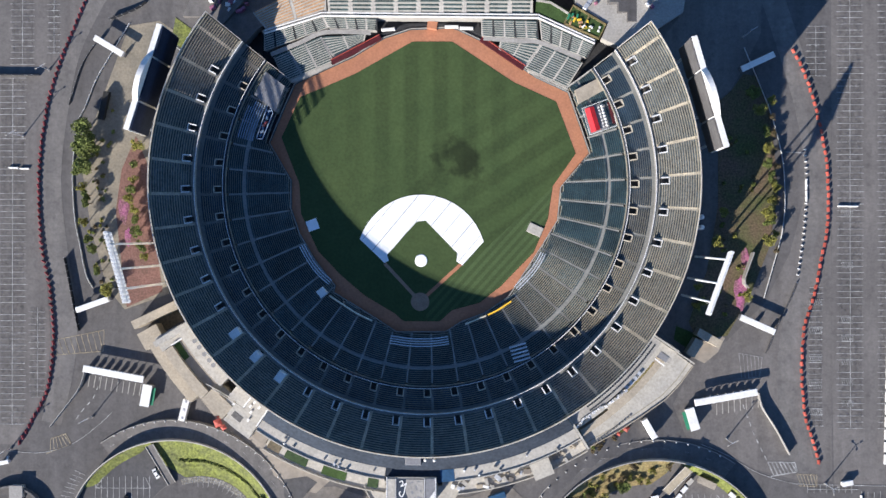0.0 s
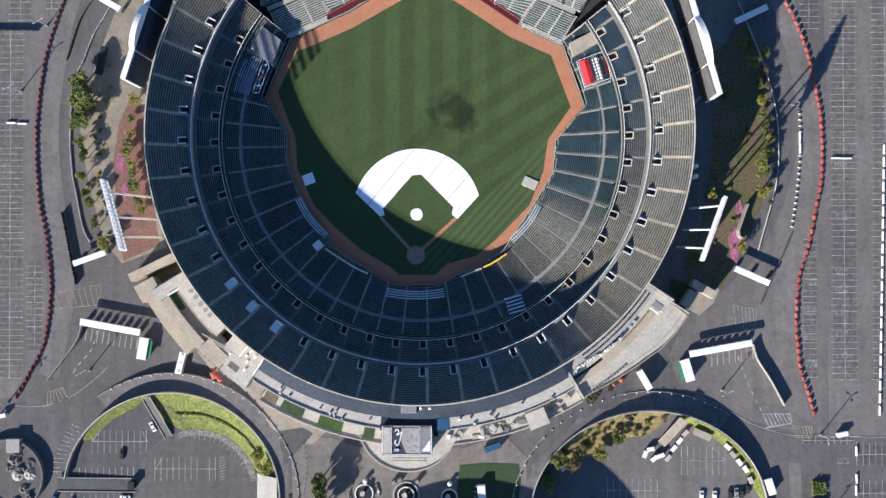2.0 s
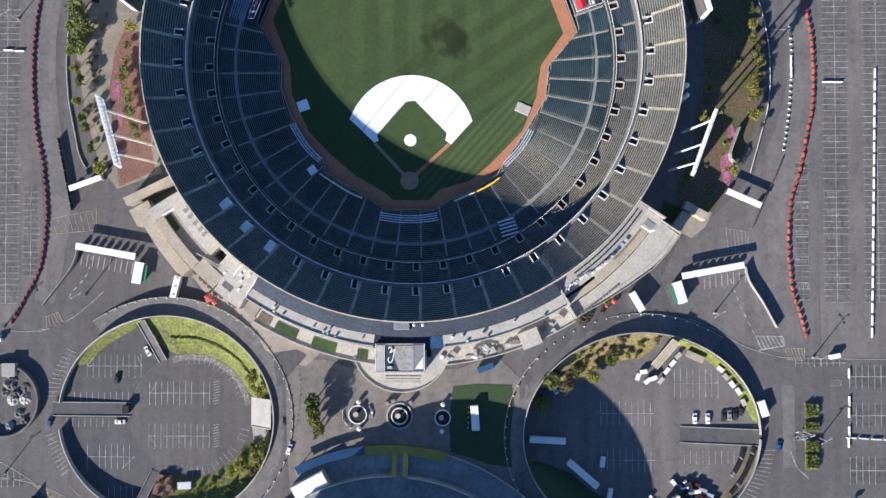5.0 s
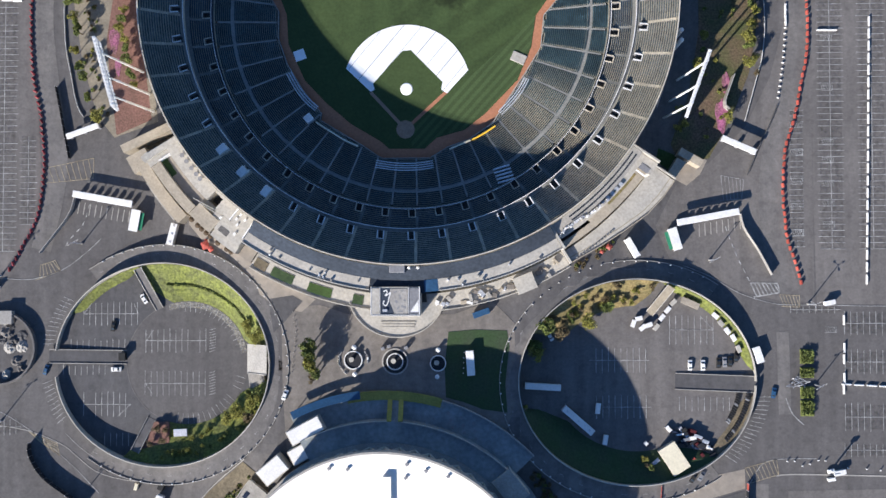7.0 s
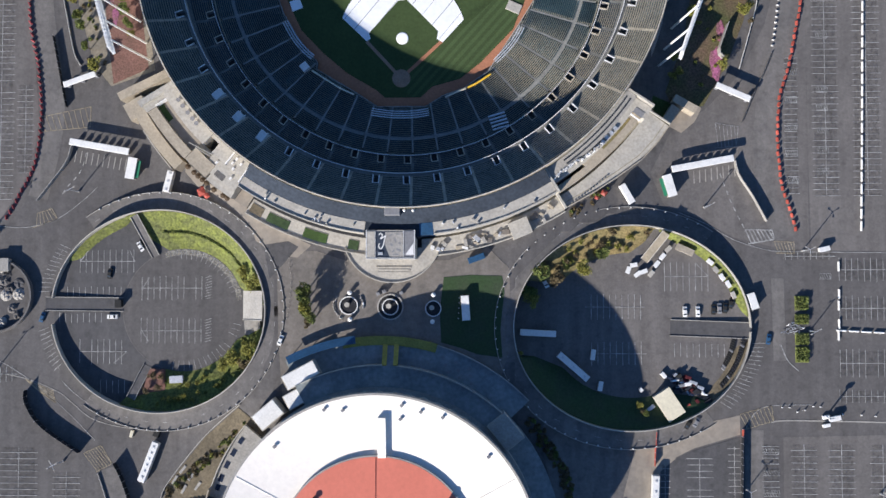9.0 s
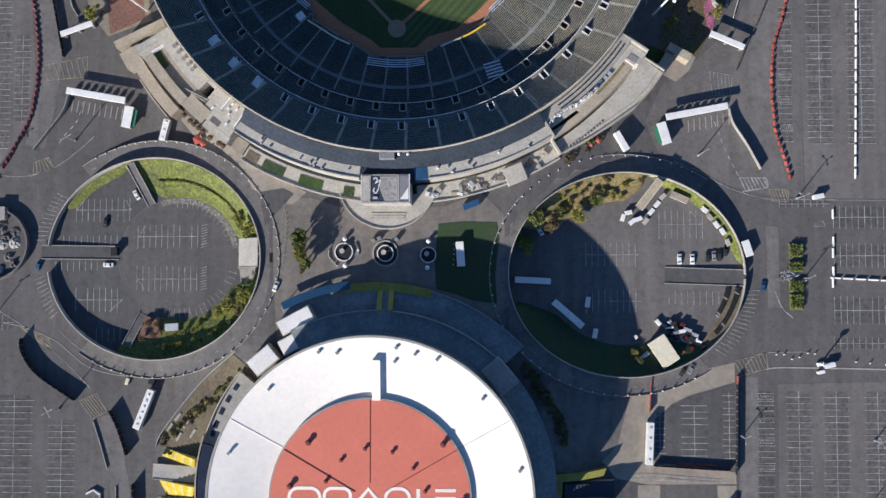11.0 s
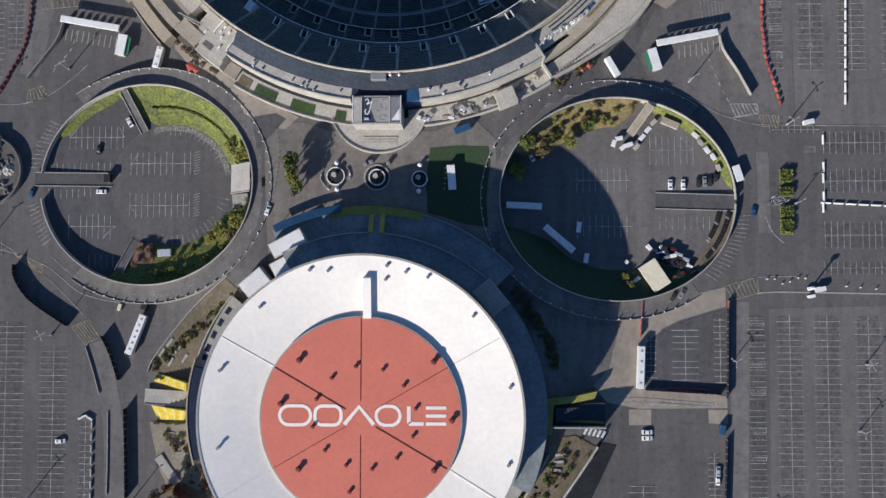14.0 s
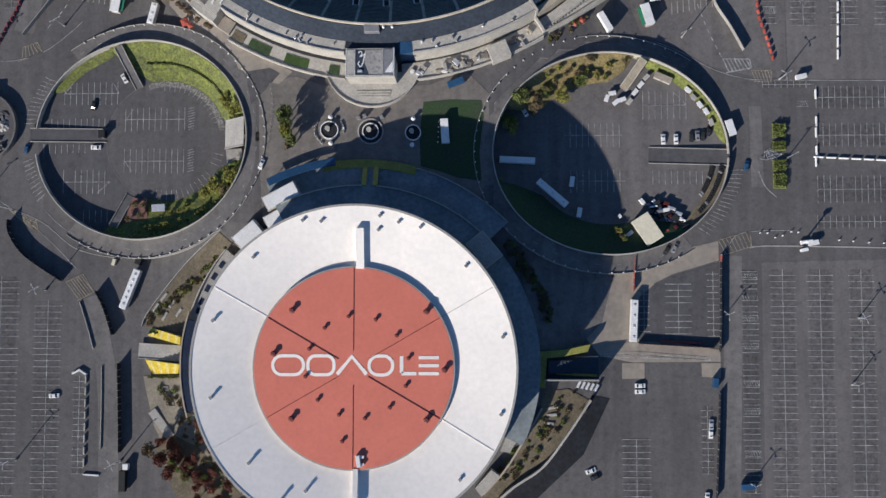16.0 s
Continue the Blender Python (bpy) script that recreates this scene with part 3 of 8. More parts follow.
solo("warning_track", Geo().prism(FIELD, -6.2, -4.2), M["clay"], "orange-brown clay warning track round the ball field", "ground", kind="structure")
solo("outfield_turf", Geo().prism(GRASS, -4.6, -4.12), M["turf"], "mown green turf with pale and dark stripes", "grass", kind="structure")
PLATE, MOUND = (-22.1, -21.6), (-21.6, -3.3)
solo("foul_turf", Geo().prism([(-20.2, -22.8), (36.6, 29.2), (34.4, 15.5), (28.0, 0.6), (13.6, -14.4), (4.2, -21.8), (-8.2, -25.2), (-13.4, -30.1), (-19.0, -30.1)], -4.4, -4.06), M["turf_foul"],
     "mown turf in foul ground with narrow diagonal stripes", "grass", kind="structure")
# tarpaulin over the infield: an arc about the mound, cut along the foul lines, open in the middle
arc = []
for k in range(33):
    t = radians(161 - 144.5 * k / 32)
    arc.append((MOUND[0] + 28.9 * math.cos(t), MOUND[1] + 29.2 * math.sin(t)))
tarp = arc + [(-3.4, -5.4), (-6.0, -3.6), (-5.4, -0.2), (-19.6, 14.4), (-23.6, 14.0), (-36.8, -0.8), (-36.0, -3.4), (-37.9, -4.4)]
cover = thing("infield_tarp", "white tarpaulin spread over the infield dirt", "tarpaulin")
part("sheet", Geo().prism(tarp, -4.2, -3.98), M["tarp"], cover)
for k in range(9):
    # seams run across the sheet, one beside the other
    u = Vector((math.cos(radians(50)), math.sin(radians(50))))
    n = Vector((-u.y, u.x))
    o = Vector(MOUND) + n * (-26 + 6.5 * k)
    run = [o + u * (0.25 * j) for j in range(-160, 160)]
    run = [p for p in run if inside(p.x, p.y, tarp)]
    for cut in range(len(run) - 1, 0, -1):
        if (run[cut] - run[cut - 1]).length > 0.6:
            run = run[cut:]
            break
    if len(run) > 8:
        part("seam", Geo().ribbon([(run[0].x, run[0].y, -3.96), (run[-1].x, run[-1].y, -3.96)], 0.32 if k % 2 else 0.2), M["seam"], cover, "grey seam")
solo("mound_tarp", Geo().tube((*MOUND, -4.2), (*MOUND, -3.85), 2.9, 2.5, 28), M["tarp"], "round white tarpaulin over the pitcher's mound", "tarpaulin")
g = Geo().tube((*PLATE, -4.3), (*PLATE, -4.0), 4.1, 4.1, 36)
solo("home_plate_circle", g, M["dirt"], "round dirt area about home plate", "ground", kind="structure")
for x, y, m in ((-3.6, -4.6, "clay"), (-37.8, -4.6, "dirt")):
    d = Vector((x - PLATE[0], y - PLATE[1]))
    u = d.normalized()
    p, q = (PLATE[0] + u.x * 3.8, PLATE[1] + u.y * 3.8, -4.03), (x, y, -4.03)
    solo("base_path", Geo().ribbon([p, q], 1.5), M[m], "bare dirt base path between home plate and base", "ground", kind="structure")
for x, y, a, lx, ly in ((-70.0, 12.5, 20, 5.0, 4.8), (28.8, 10.3, -24, 6.6, 4.4)):
    solo("bullpen_tarp", Geo().box(x, y, -4.2, -3.6, lx, ly, a, 0.15), M["tarp" if x < 0 else "pale"], "square tarpaulin over a bullpen mound beside the track", "tarpaulin")

# field wall
g, cap = Geo(), Geo()
for p, q in zip(FIELD, FIELD[1:] + FIELD[:1]):
    g.bar((*p, -3.1), (*q, -3.1), 0.3, 2.4)
    cap.bar((*p, -1.85), (*q, -1.85), 0.42, 0.12)
wall = thing("field_wall", "dark green padded wall round the ball field", "wall", kind="structure")
part("padding", g, M["seat_low"], wall)
part("cap", cap, M["concrete"], wall, "pale concrete cap")

# ---- ball park: seating bowl ----
STEP, FIRST, COUNT = 7.45, 31.2, 34
END_E, END_W = 34.7, 142.0 - 360.0
stadium = thing("stadium", "round concrete ball park with three tiers of seats, half in shadow", "stadium", at=(*BOWL, 0))


def tier(width, r0, rows, depth, z0, rise, hole=None, seat=0.42):
    """Steps and benches of one wedge from angle 0 down to -width; hole: (rows from, rows to, angle from, angle to)."""
    steps, seats = Geo(), Geo()
    for i in range(rows):
        r, z = r0 + i * depth, z0 + i * rise
        cut = 0.62 / (r0 + rows * depth / 2)
        spans = [(cut, radians(width) - cut)]
        if hole and hole[0] <= i < hole[1]:
            spans = [(s, e) for s, e in ((spans[0][0], hole[2] / r), (hole[3] / r, spans[0][1])) if e - s > 0.003]
        for s, e in spans:
            n = max(1, round((e - s) / radians(2.4)))
            for k in range(n):
                t0, t1 = -(s + (e - s) * k / n), -(s + (e - s) * (k + 1) / n)
                c0, s0, c1, s1 = math.cos(t0), math.sin(t0), math.cos(t1), math.sin(t1)

                def at(rr, zz):
                    return (rr * c0, rr * s0, zz), (rr * c1, rr * s1, zz)
                a, b = at(r, z)
                c, d = at(r + depth, z)
                e0, e1 = at(r, z - rise)
                steps.quad(a, b, d, c).quad(e0, e1, b, a)
                f0, f1 = at(r + depth * 0.48, z)
                g0, g1 = at(r + depth * 0.48, z + seat)
                h0, h1 = at(r + depth * 0.9, z + seat)
                i0, i1 = at(r + depth * 0.9, z + seat + 0.3)
                seats.quad(f0, f1, g1, g0).quad(g0, g1, h1, h0).quad(h0, h1, i1, i0)
            # arm rests between the single seats
            m = max(1, int((e - s) * r / 0.62))
            for k in range(m + 1):
                t = -(s + (e - s) * k / m)
                c, d = math.cos(t), math.sin(t)
                ra, rb = r + depth * 0.44, r + depth * 0.88
                seats.quad((ra * c, ra * d, z + 0.1), (rb * c, rb * d, z + 0.1), (rb * c, rb * d, z + seat + 0.34), (ra * c, ra * d, z + seat + 0.26))
    return steps, seats


def vomitory(r0, r1, t0, t1, zf, zt):
    """Walls and floor of a stair opening, as arc lengths at its radius."""
    walls, floor, cap = Geo(), Geo(), Geo()

    def at(r, t, z):
        a = -t / r
        return (r * math.cos(a), r * math.sin(a), z)
    for (ra, ta), (rb, tb) in (((r0, t0), (r1, t0)), ((r1, t0), (r1, t1)), ((r1, t1), (r0, t1))):
        p, q = at(ra, ta, (zf + zt) / 2), at(rb, tb, (zf + zt) / 2)
        walls.bar(p, q, 0.26, zt - zf)
        cap.bar((*p[:2], zt + 0.1), (*q[:2], zt + 0.1), 0.5, 0.2)
    floor.quad(at(r0, t0, zf), at(r1, t0, zf), at(r1, t1, zf), at(r0, t1, zf))
    return walls, floor, cap


def wedges(name, r0, rows, depth, z0, rise, hole, smat, label, vom=None, amat="aisle"):
    steps, seats = tier(STEP, r0, rows, depth, z0, rise, hole)
    ms, mb = steps.mesh(name, M["tread"]), seats.mesh("seating", smat)
    ai = Geo()
    for i in range(rows):
        r, z = r0 + i * depth, z0 + i * rise
        ai.add([(r, -0.62, z + 0.02), (r + depth, -0.62, z + 0.02), (r + depth, 0.62, z + 0.02), (r, 0.62, z + 0.02), (r, -0.62, z - rise + 0.02), (r, 0.62, z - rise + 0.02)], [(0, 1, 2, 3), (0, 3, 5, 4)])
    ma = ai.mesh("aisle", M[amat])
    if vom:
        w, f, c = vomitory(*vom)
        # Grey walls and a darker floor carry the shade inside the stair opening.
        mw, mf, mc = w.mesh("vomitory", M["grey_face"]), f.mesh("vomitory_floor", M["shade_toned_floor"]), c.mesh("coping", M["white" if amat == "aisle" else "aisle"])
    spans = [FIRST - STEP * k for k in range(COUNT)]
    for k, a in enumerate(spans):
        if k < COUNT - 1:
            o = part(name, ms, None, stadium, label)
            o.matrix_basis = pose(0, 0, 0, 0, 0, a)
            tagged(part("seating", mb, None, o), kind="stuff")
            if vom:
                part("vomitory", mw, None, o, "grey concrete walls of a stair opening")
                part("coping", mc, None, o, "white coping round a stair opening")
                part("vomitory_floor", mf, None, o)
        o = part("aisle", ma, None, stadium, "pale concrete stair aisle")
        o.matrix_basis = pose(0, 0, 0, 0, 0, a)
    for start, width in ((END_E, END_E - FIRST), (spans[-1], spans[-1] - END_W)):
        steps, seats = tier(width, r0, rows, depth, z0, rise)
        o = part(name, steps, M["tread"], stadium, label)
        o.matrix_basis = pose(0, 0, 0, 0, 0, start)
        tagged(part("seating", seats, smat, o), kind="stuff")


wedges("upper_section", 98.4, 17, 0.82, 18.6, 0.74, (0, 4, 0.6, 3.4), M["seat_upper"], "steep upper-deck section with rows of worn olive seats", (98.4, 102.0, 0.7, 3.3, 17.9, 21.4))
wedges("club_section", 88.2, 10, 0.82, 7.2, 0.46, (0, 4, 0.6, 3.6), M["seat_mid"], "middle-deck section with rows of dark seats", (88.2, 91.5, 0.7, 3.5, 6.4, 9.2), "aisle_low")

# lower bowl: rows cut by the field wall
for k in range(-1, COUNT):
    a0 = FIRST - STEP * k if k >= 0 else END_E
    a1 = FIRST - STEP * (k + 1) if k < COUNT - 1 else END_W
    for r0, rows, z0, nm in ((55.0, 28, -2.6, "field_section"), (80.2, 8, 3.2, "terrace_section")):
        steps, seats = Geo(), Geo()
        for i in range(rows):
            r, z = r0 + i * 0.85, z0 + i * 0.205
            n = 12
            cut = 0.55 / (r0 + rows * 0.425)
            s, e = radians(a0) - cut, radians(a1) + cut
            for j in range(n):
                t0, t1 = s + (e - s) * j / n, s + (e - s) * (j + 1) / n
                tm = (t0 + t1) / 2
                if inside(BOWL[0] + (r - 0.1) * math.cos(tm), BOWL[1] + (r - 0.1) * math.sin(tm), FIELD):
                    continue
                c0, s0, c1, s1 = math.cos(t0), math.sin(t0), math.cos(t1), math.sin(t1)
                q = lambda rr, zz: ((rr * c0, rr * s0, zz), (rr * c1, rr * s1, zz))
                a, b = q(r, z)
                c, d = q(r + 0.85, z)
                e0, e1 = q(r, z - 0.205)
                steps.quad(a, b, d, c).quad(e0, e1, b, a)
                f0, f1 = q(r + 0.36, z)
                g0, g1 = q(r + 0.36, z + 0.42)
                h0, h1 = q(r + 0.78, z + 0.42)
                i0, i1 = q(r + 0.78, z + 0.8)
                seats.quad(f0, f1, g1, g0).quad(g0, g1, h1, h0).quad(h0, h1, i1, i0)
        if steps.f:
            o = part(nm, steps, M["tread"], stadium, "gently raked lower section with rows of dark green seats")
            tagged(part("seating", seats, M["seat_low"], o), kind="stuff")
    for r0, r1, z0, z1 in ((58.0, 79.0, -1.95, 3.0), (80.2, 87.0, 3.2, 4.8)):
        t = radians(a0)
        g = Geo()
        n = int((r1 - r0) / 0.85)
        for i in range(n):
            r = r0 + i * 0.85
            if inside(BOWL[0] + r * math.cos(t), BOWL[1] + r * math.sin(t), FIELD):
                continue
            z = -2.6 + (r - 55) * 0.2412 + 0.12 if r0 < 80 else 3.2 + (r - 80.2) * 0.2412 + 0.12
            d = Vector((-math.sin(t), math.cos(t), 0)) * 0.42
            p, q2 = Vector((r * math.cos(t), r * math.sin(t), z)), Vector(((r + 0.85) * math.cos(t), (r + 0.85) * math.sin(t), z))
            q2.z += 0.205
            g.quad(tuple(p - d), tuple(q2 - d), tuple(q2 + d), tuple(p + d))
        if g.f:
            part("aisle", g, M["aisle_low"], stadium, "concrete stair aisle")

O = (0, 0)
rings = (("lower_cross_aisle", 78.2, 80.4, 1.0, 3.3, "aisle_low", "pale concrete cross aisle"),
         ("terrace_back_wall", 87.0, 87.4, 2.0, 6.4, "tread", "concrete wall"),
         ("club_front_rail", 87.6, 88.2, 4.0, 7.9, "membrane", "dark railing wall"),
         ("club_walkway", 96.4, 100.0, 5.0, 12.0, "aisle_low", "concrete walkway"),
         ("upper_fascia", 96.9, 97.2, 17.0, 19.1, "concrete", "concrete balcony front"),
         ("upper_front_aisle", 97.2, 98.4, 17.0, 18.4, "aisle_low", "concrete walkway along the deck's front"),
         ("outer_wall", 112.3, 112.8, -2.0, 31.6, "aisle", "pale-topped concrete outer wall"),
         ("upper_rear_aisle", 111.6, 112.3, 24.0, 30.8, "tread", "narrow concrete walkway"),
         ("outer_gutter", 112.8, 113.2, 29.2, 29.7, "tread", "concrete ledge"))
for nm, r0, r1, z0, z1, m, lab in rings:
    part(nm, Geo().ring(O, r0, r1, END_E, END_W, z0, z1, 110), M[m], stadium, lab)
for r, z in ((97.0, 19.9), (112.5, 32.3), (87.9, 8.6)):
    pts = [(r * math.cos(radians(a)), r * math.sin(radians(a)), z) for a in np.linspace(END_E, END_W, 111)]
    part("guard_rail", Geo().strip(pts, 0.26 if z < 30 else 0.12, 0.14), M["white" if z < 30 else "steel"], stadium, "painted guard rail")
for t in (END_E, END_W):
    u = Vector((math.cos(radians(t)), math.sin(radians(t)), 0))
    g = Geo()
    for r0, r1, z0, z1 in ((98.0, 112.5, 18.6, 31.4), (88.0, 97.0, 7.4, 12.6), (75.8, 87.4, 1.6, 6.0)):
        a, b = u * r0, u * r1
        g.add([(a.x, a.y, -4), (b.x, b.y, -4), (b.x, b.y, z1 + 0.9), (a.x, a.y, z0 + 0.9)], [(0, 1, 2, 3)])
        g.bar((a.x, a.y, z0 + 0.9), (b.x, b.y, z1 + 0.9), 0.35, 0.35)
    part("end_wall", g, M["concrete"], stadium, "raking concrete end wall")

# ---- ball park: ring building outside the bowl ----
ring = thing("concourse_building", "pale concrete concourse building curving round the ball park", "building")


def arcslab(name, r0, r1, a0, a1, z1, m, label="", z0=-2.0, z1b=None, host=None):
    return part(name, Geo().ring(BOWL, r0, r1, a0, a1, z0, z1, max(4, int(abs(a1 - a0) / 1.5)), z1b), M[m], host or ring, label)


def radial(a, r0, r1, w, z0, z1, g=None):
    t = radians(a)
    u = (math.cos(t), math.sin(t))
    m = (r0 + r1) / 2
    return (g or Geo()).box(BOWL[0] + u[0] * m, BOWL[1] + u[1] * m, z0, z1, r1 - r0, w, a)


# west arm
arcslab("inner_roof", 113.2, 119.8, -149.6, -134.9, 24.6, "pale", "pale flat roof")
# Shaft floor coloured dark to carry the shade down in the opening.
arcslab("roof_opening", 115.0, 119.6, -134.8, -132.5, 14.0, "asphalt_dark", "dark open shaft between the roofs")
arcslab("inner_roof", 113.2, 114.9, -134.8, -132.5, 24.6, "pale", "pale roof edge")
arcslab("inner_roof", 113.2, 119.8, -132.4, -124.4, 24.8, "pale", "pale flat roof with white cross walls")
arcslab("court_head", 119.8, 130.3, -149.9, -147.1, 22.6, "pale", "pale flat roof at the court's head")
arcslab("court_floor", 119.9, 125.4, -147.0, -135.8, 20.6, "tan_paving", "long brown sunken court, partly in shade")
arcslab("court_floor", 119.9, 123.0, -135.8, -132.4, 20.6, "tread", "grey end of the sunken court")
arcslab("court_lawn", 122.6, 125.2, -147.0, -143.4, 20.75, "lawn_dark", "dark green strip at the court's head", z0=20.4)
arcslab("middle_roof", 125.5, 129.9, -147.0, -135.8, 22.4, "beige", "long pale flat roof strip")
arcslab("middle_roof", 123.1, 129.6, -135.7, -130.4, 22.4, "beige", "pale flat roof strip with patches")
arcslab("middle_roof", 119.9, 127.0, -132.3, -124.4, 22.0, "pale", "pale flat roof")
arcslab("middle_roof", 127.1, 130.2, -130.3, -124.4, 20.6, "pale", "pale flat roof strip")
arcslab("roof_patch", 124.0, 126.4, -129.6, -127.4, 22.12, "road", "dark square patch on the pale roof", z0=21.9)
arcslab("light_well_floor", 130.0, 132.4, -150.4, -138.1, 11.0, "asphalt", "narrow dark light well")
arcslab("light_well_floor", 129.7, 132.0, -138.0, -130.4, 6.0, "asphalt", "narrow dark light well")
arcslab("light_well_floor", 130.2, 131.4, -130.3, -124.4, 5.0, "asphalt", "narrow dark light well")
arcslab("terrace_step", 124.5, 130.4, -124.3, -121.5, 14.6, "tan_paving", "brown stepped terrace")
arcslab("outer_walk", 132.5, 137.6, -149.6, -137.0, 12.0, "beige", "pale outer walkway")
arcslab("low_wall", 139.4, 139.9, -147.4, -137.6, 3.6, "concrete", "low outer wall")
part("end_block", radial(-148.9, 113.2, 131.0, 2.4, -1, 24.8), M["pale"], ring, "pale end wall with a flat top")
part("end_block", radial(-151.0, 131.6, 141.0, 8.0, -1, 8.2), M["beige"], ring, "beige low end block")
part("cross_beam", radial(-147.2, 119.8, 125.4, 0.5, 20, 23.6), M["white"], ring, "white cross beam")
at_rim = lambda r, a: (BOWL[0] + r * math.cos(radians(a)), BOWL[1] + r * math.sin(radians(a)))
for p, q in (((123.6, -137.2), (120.2, -131.9)), ((123.2, -135.7), (120.0, -128.3)), ((120.2, -132.3), (113.9, -132.4))):
    part("steel_beam", Geo().bar((*at_rim(*p), 23.6), (*at_rim(*q), 24.9), 0.35, 0.35), M["pale"], ring, "pale sloping beam over the court")
for a, r1 in ((-128.6, 119.6), (-124.3, 122.6)):
    part("cross_wall", radial(a, 113.0, r1, 0.6, 19.0, 25.8), M["white"], ring, "white cross wall")
for k, (r, a) in enumerate([(114.4, -127.4), (115.0, -126.0), (116.8, -127.6), (121.0, -130.6), (122.6, -126.4), (118.6, -126.8)]):
    part("roof_hatch", radial(a, r, r + 1.3, 0.9, 21.0, 25.4 if r < 119 else 22.8), M["white"], ring, "white roof hatch")
# front arm
arcslab("upper_roof", 113.2, 119.0, -124.0, -58.6, 30.2, "roof_dark", "dark navy roof membrane", z1b=25.5)
arcslab("entrance_roof", 119.0, 124.5, -97.4, -86.6, 25.4, "roof_dark", "dark navy roof membrane")
arcslab("blue_cover", 119.0, 124.0, -86.6, -83.9, 25.7, "blue", "faded blue cover on the roof")
for a0, a1 in ((-121.4, -97.4), (-83.9, -58.6)):
    b0 = -124.0 if a0 < -90 else a0
    arcslab("front_roof", 119.0, 124.0, b0, a1, 25.6, "pale", "pale flat roof with a low kerb")
    arcslab("roof_kerb", 123.6, 124.0, b0, a1, 26.2, "pale", z0=25)
    # The west slot's floor has its shade put into the near-black colour.
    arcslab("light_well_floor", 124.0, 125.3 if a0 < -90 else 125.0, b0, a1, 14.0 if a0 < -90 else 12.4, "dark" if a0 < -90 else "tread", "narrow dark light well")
    arcslab("front_terrace", 125.3 if a0 < -90 else 125.0, 132.6, a0 if a0 < -90 else -86.6, a1, 13.4, "pale", "pale terrace above the plaza")
    arcslab("parapet", 132.2, 132.6, a0, a1, 14.2, "pale", "pale parapet", z0=13)
# east arm
arcslab("inner_roof", 113.2, 118.0, -58.0, -34.0, 25.2, "concrete", "pale flat roof")
arcslab("middle_roof", 118.0, 120.4, -57.8, -36.6, 22.6, "pale", "pale flat roof")
arcslab("middle_roof", 118.0, 126.2, -36.6, -34.0, 22.6, "pale", "pale flat roof")
arcslab("court_floor", 120.4, 124.6, -51.0, -36.6, 20.8, "beige", "tan sunken roof court")
arcslab("court_floor", 121.8, 124.6, -57.8, -51.0, 20.8, "beige", "narrow end of the tan roof court")
arcslab("court_lawn", 120.4, 121.6, -46.0, -38.0, 20.95, "dry", "dry grass strip in the roof court", z0=20.5)
arcslab("light_well_floor", 124.6, 125.6, -57.8, -36.6, 12.0, "tread", "narrow dark light well")
EDGE = [(-34.2, 136.9), (-38.0, 137.0), (-41.8, 136.5), (-47.1, 134.3), (-52.0, 132.8), (-58.0, 131.4)]
pad = [at_rim(125.6, a) for a in range(-58, -33, 2)] + [at_rim(r, a) for a, r in EDGE]
part("outer_walk", Geo().prism(pad, -2, 14.4), M["pale"], ring, "broad pale outer walkway")
part("drain_channel", Geo().strip([(*at_rim(r - 2.3, a), 14.42) for a, r in EDGE], 0.4, 0.1), M["tread"], ring, "dark drain channel")
part("parapet", Geo().strip([(*at_rim(r - 0.2, a), 14.8) for a, r in EDGE], 0.35, 0.9), M["beige"], ring, "low parapet")
part("end_wall", radial(-33.7, 113.0, 126.2, 0.7, -1, 25.8), M["pale"], ring, "pale end wall")
part("end_wall", radial(-33.8, 126.2, 136.6, 0.6, -1, 15.6), M["pale"], ring, "pale low end wall")
part("roof_hatch", radial(-36.2, 120.4, 124.8, 2.6, 22.5, 22.8), M["grey_face"], ring, "dark roof hatch")
part("hatch_rim", radial(-37.4, 120.2, 125.0, 0.5, 22.5, 23.3), M["white"], ring, "white rim beside the hatch")
for r in (114.2, 116.0):
    part("roof_channel", Geo().ring(BOWL, r, r + 0.7, -54, -35, 25.1, 25.26, 24), M["roof_dark"], ring, "long dark drain channel along the roof")
LOOSE = random.Random(21)
for k in range(46):
    u = k / 45
    rr = 118.4 - 1.1 * math.sin(math.pi * min(1, u * 1.6)) + (1.8 * (u - 0.62) if u > 0.62 else 0) + LOOSE.uniform(-0.4, 0.4)
    part("pipe_box", radial(-58.2 + 12.4 * u, rr, rr + LOOSE.uniform(0.5, 1.3), LOOSE.uniform(0.3, 0.9), 22.4, 25.5 + LOOSE.uniform(0, 0.5)), M[LOOSE.choice(["white", "white", "steel", "pale"])], ring, "white pipe box on the roof edge")
for k in range(5):
    part("roof_fan", radial(-46.6 + 1.25 * k, 118.2, 119.9, 1.5, 22.6, 23.6), M["steel"], ring, "square metal fan box")
part("cross_beam", radial(-58.3, 112.9, 124.6, 1.0, 5, 26.2), M["pale"], ring, "pale cross wall")
part("cross_beam", radial(-58.3, 124.6, 131.4, 1.0, 5, 16.6), M["pale"], ring, "pale low cross wall")
for k in range(14):
    part("fin", radial(-57.5 + 9.0 * k / 13, 130.4, 131.2, 0.4, 13.8, 15.0), M["concrete"], ring, "concrete fin")
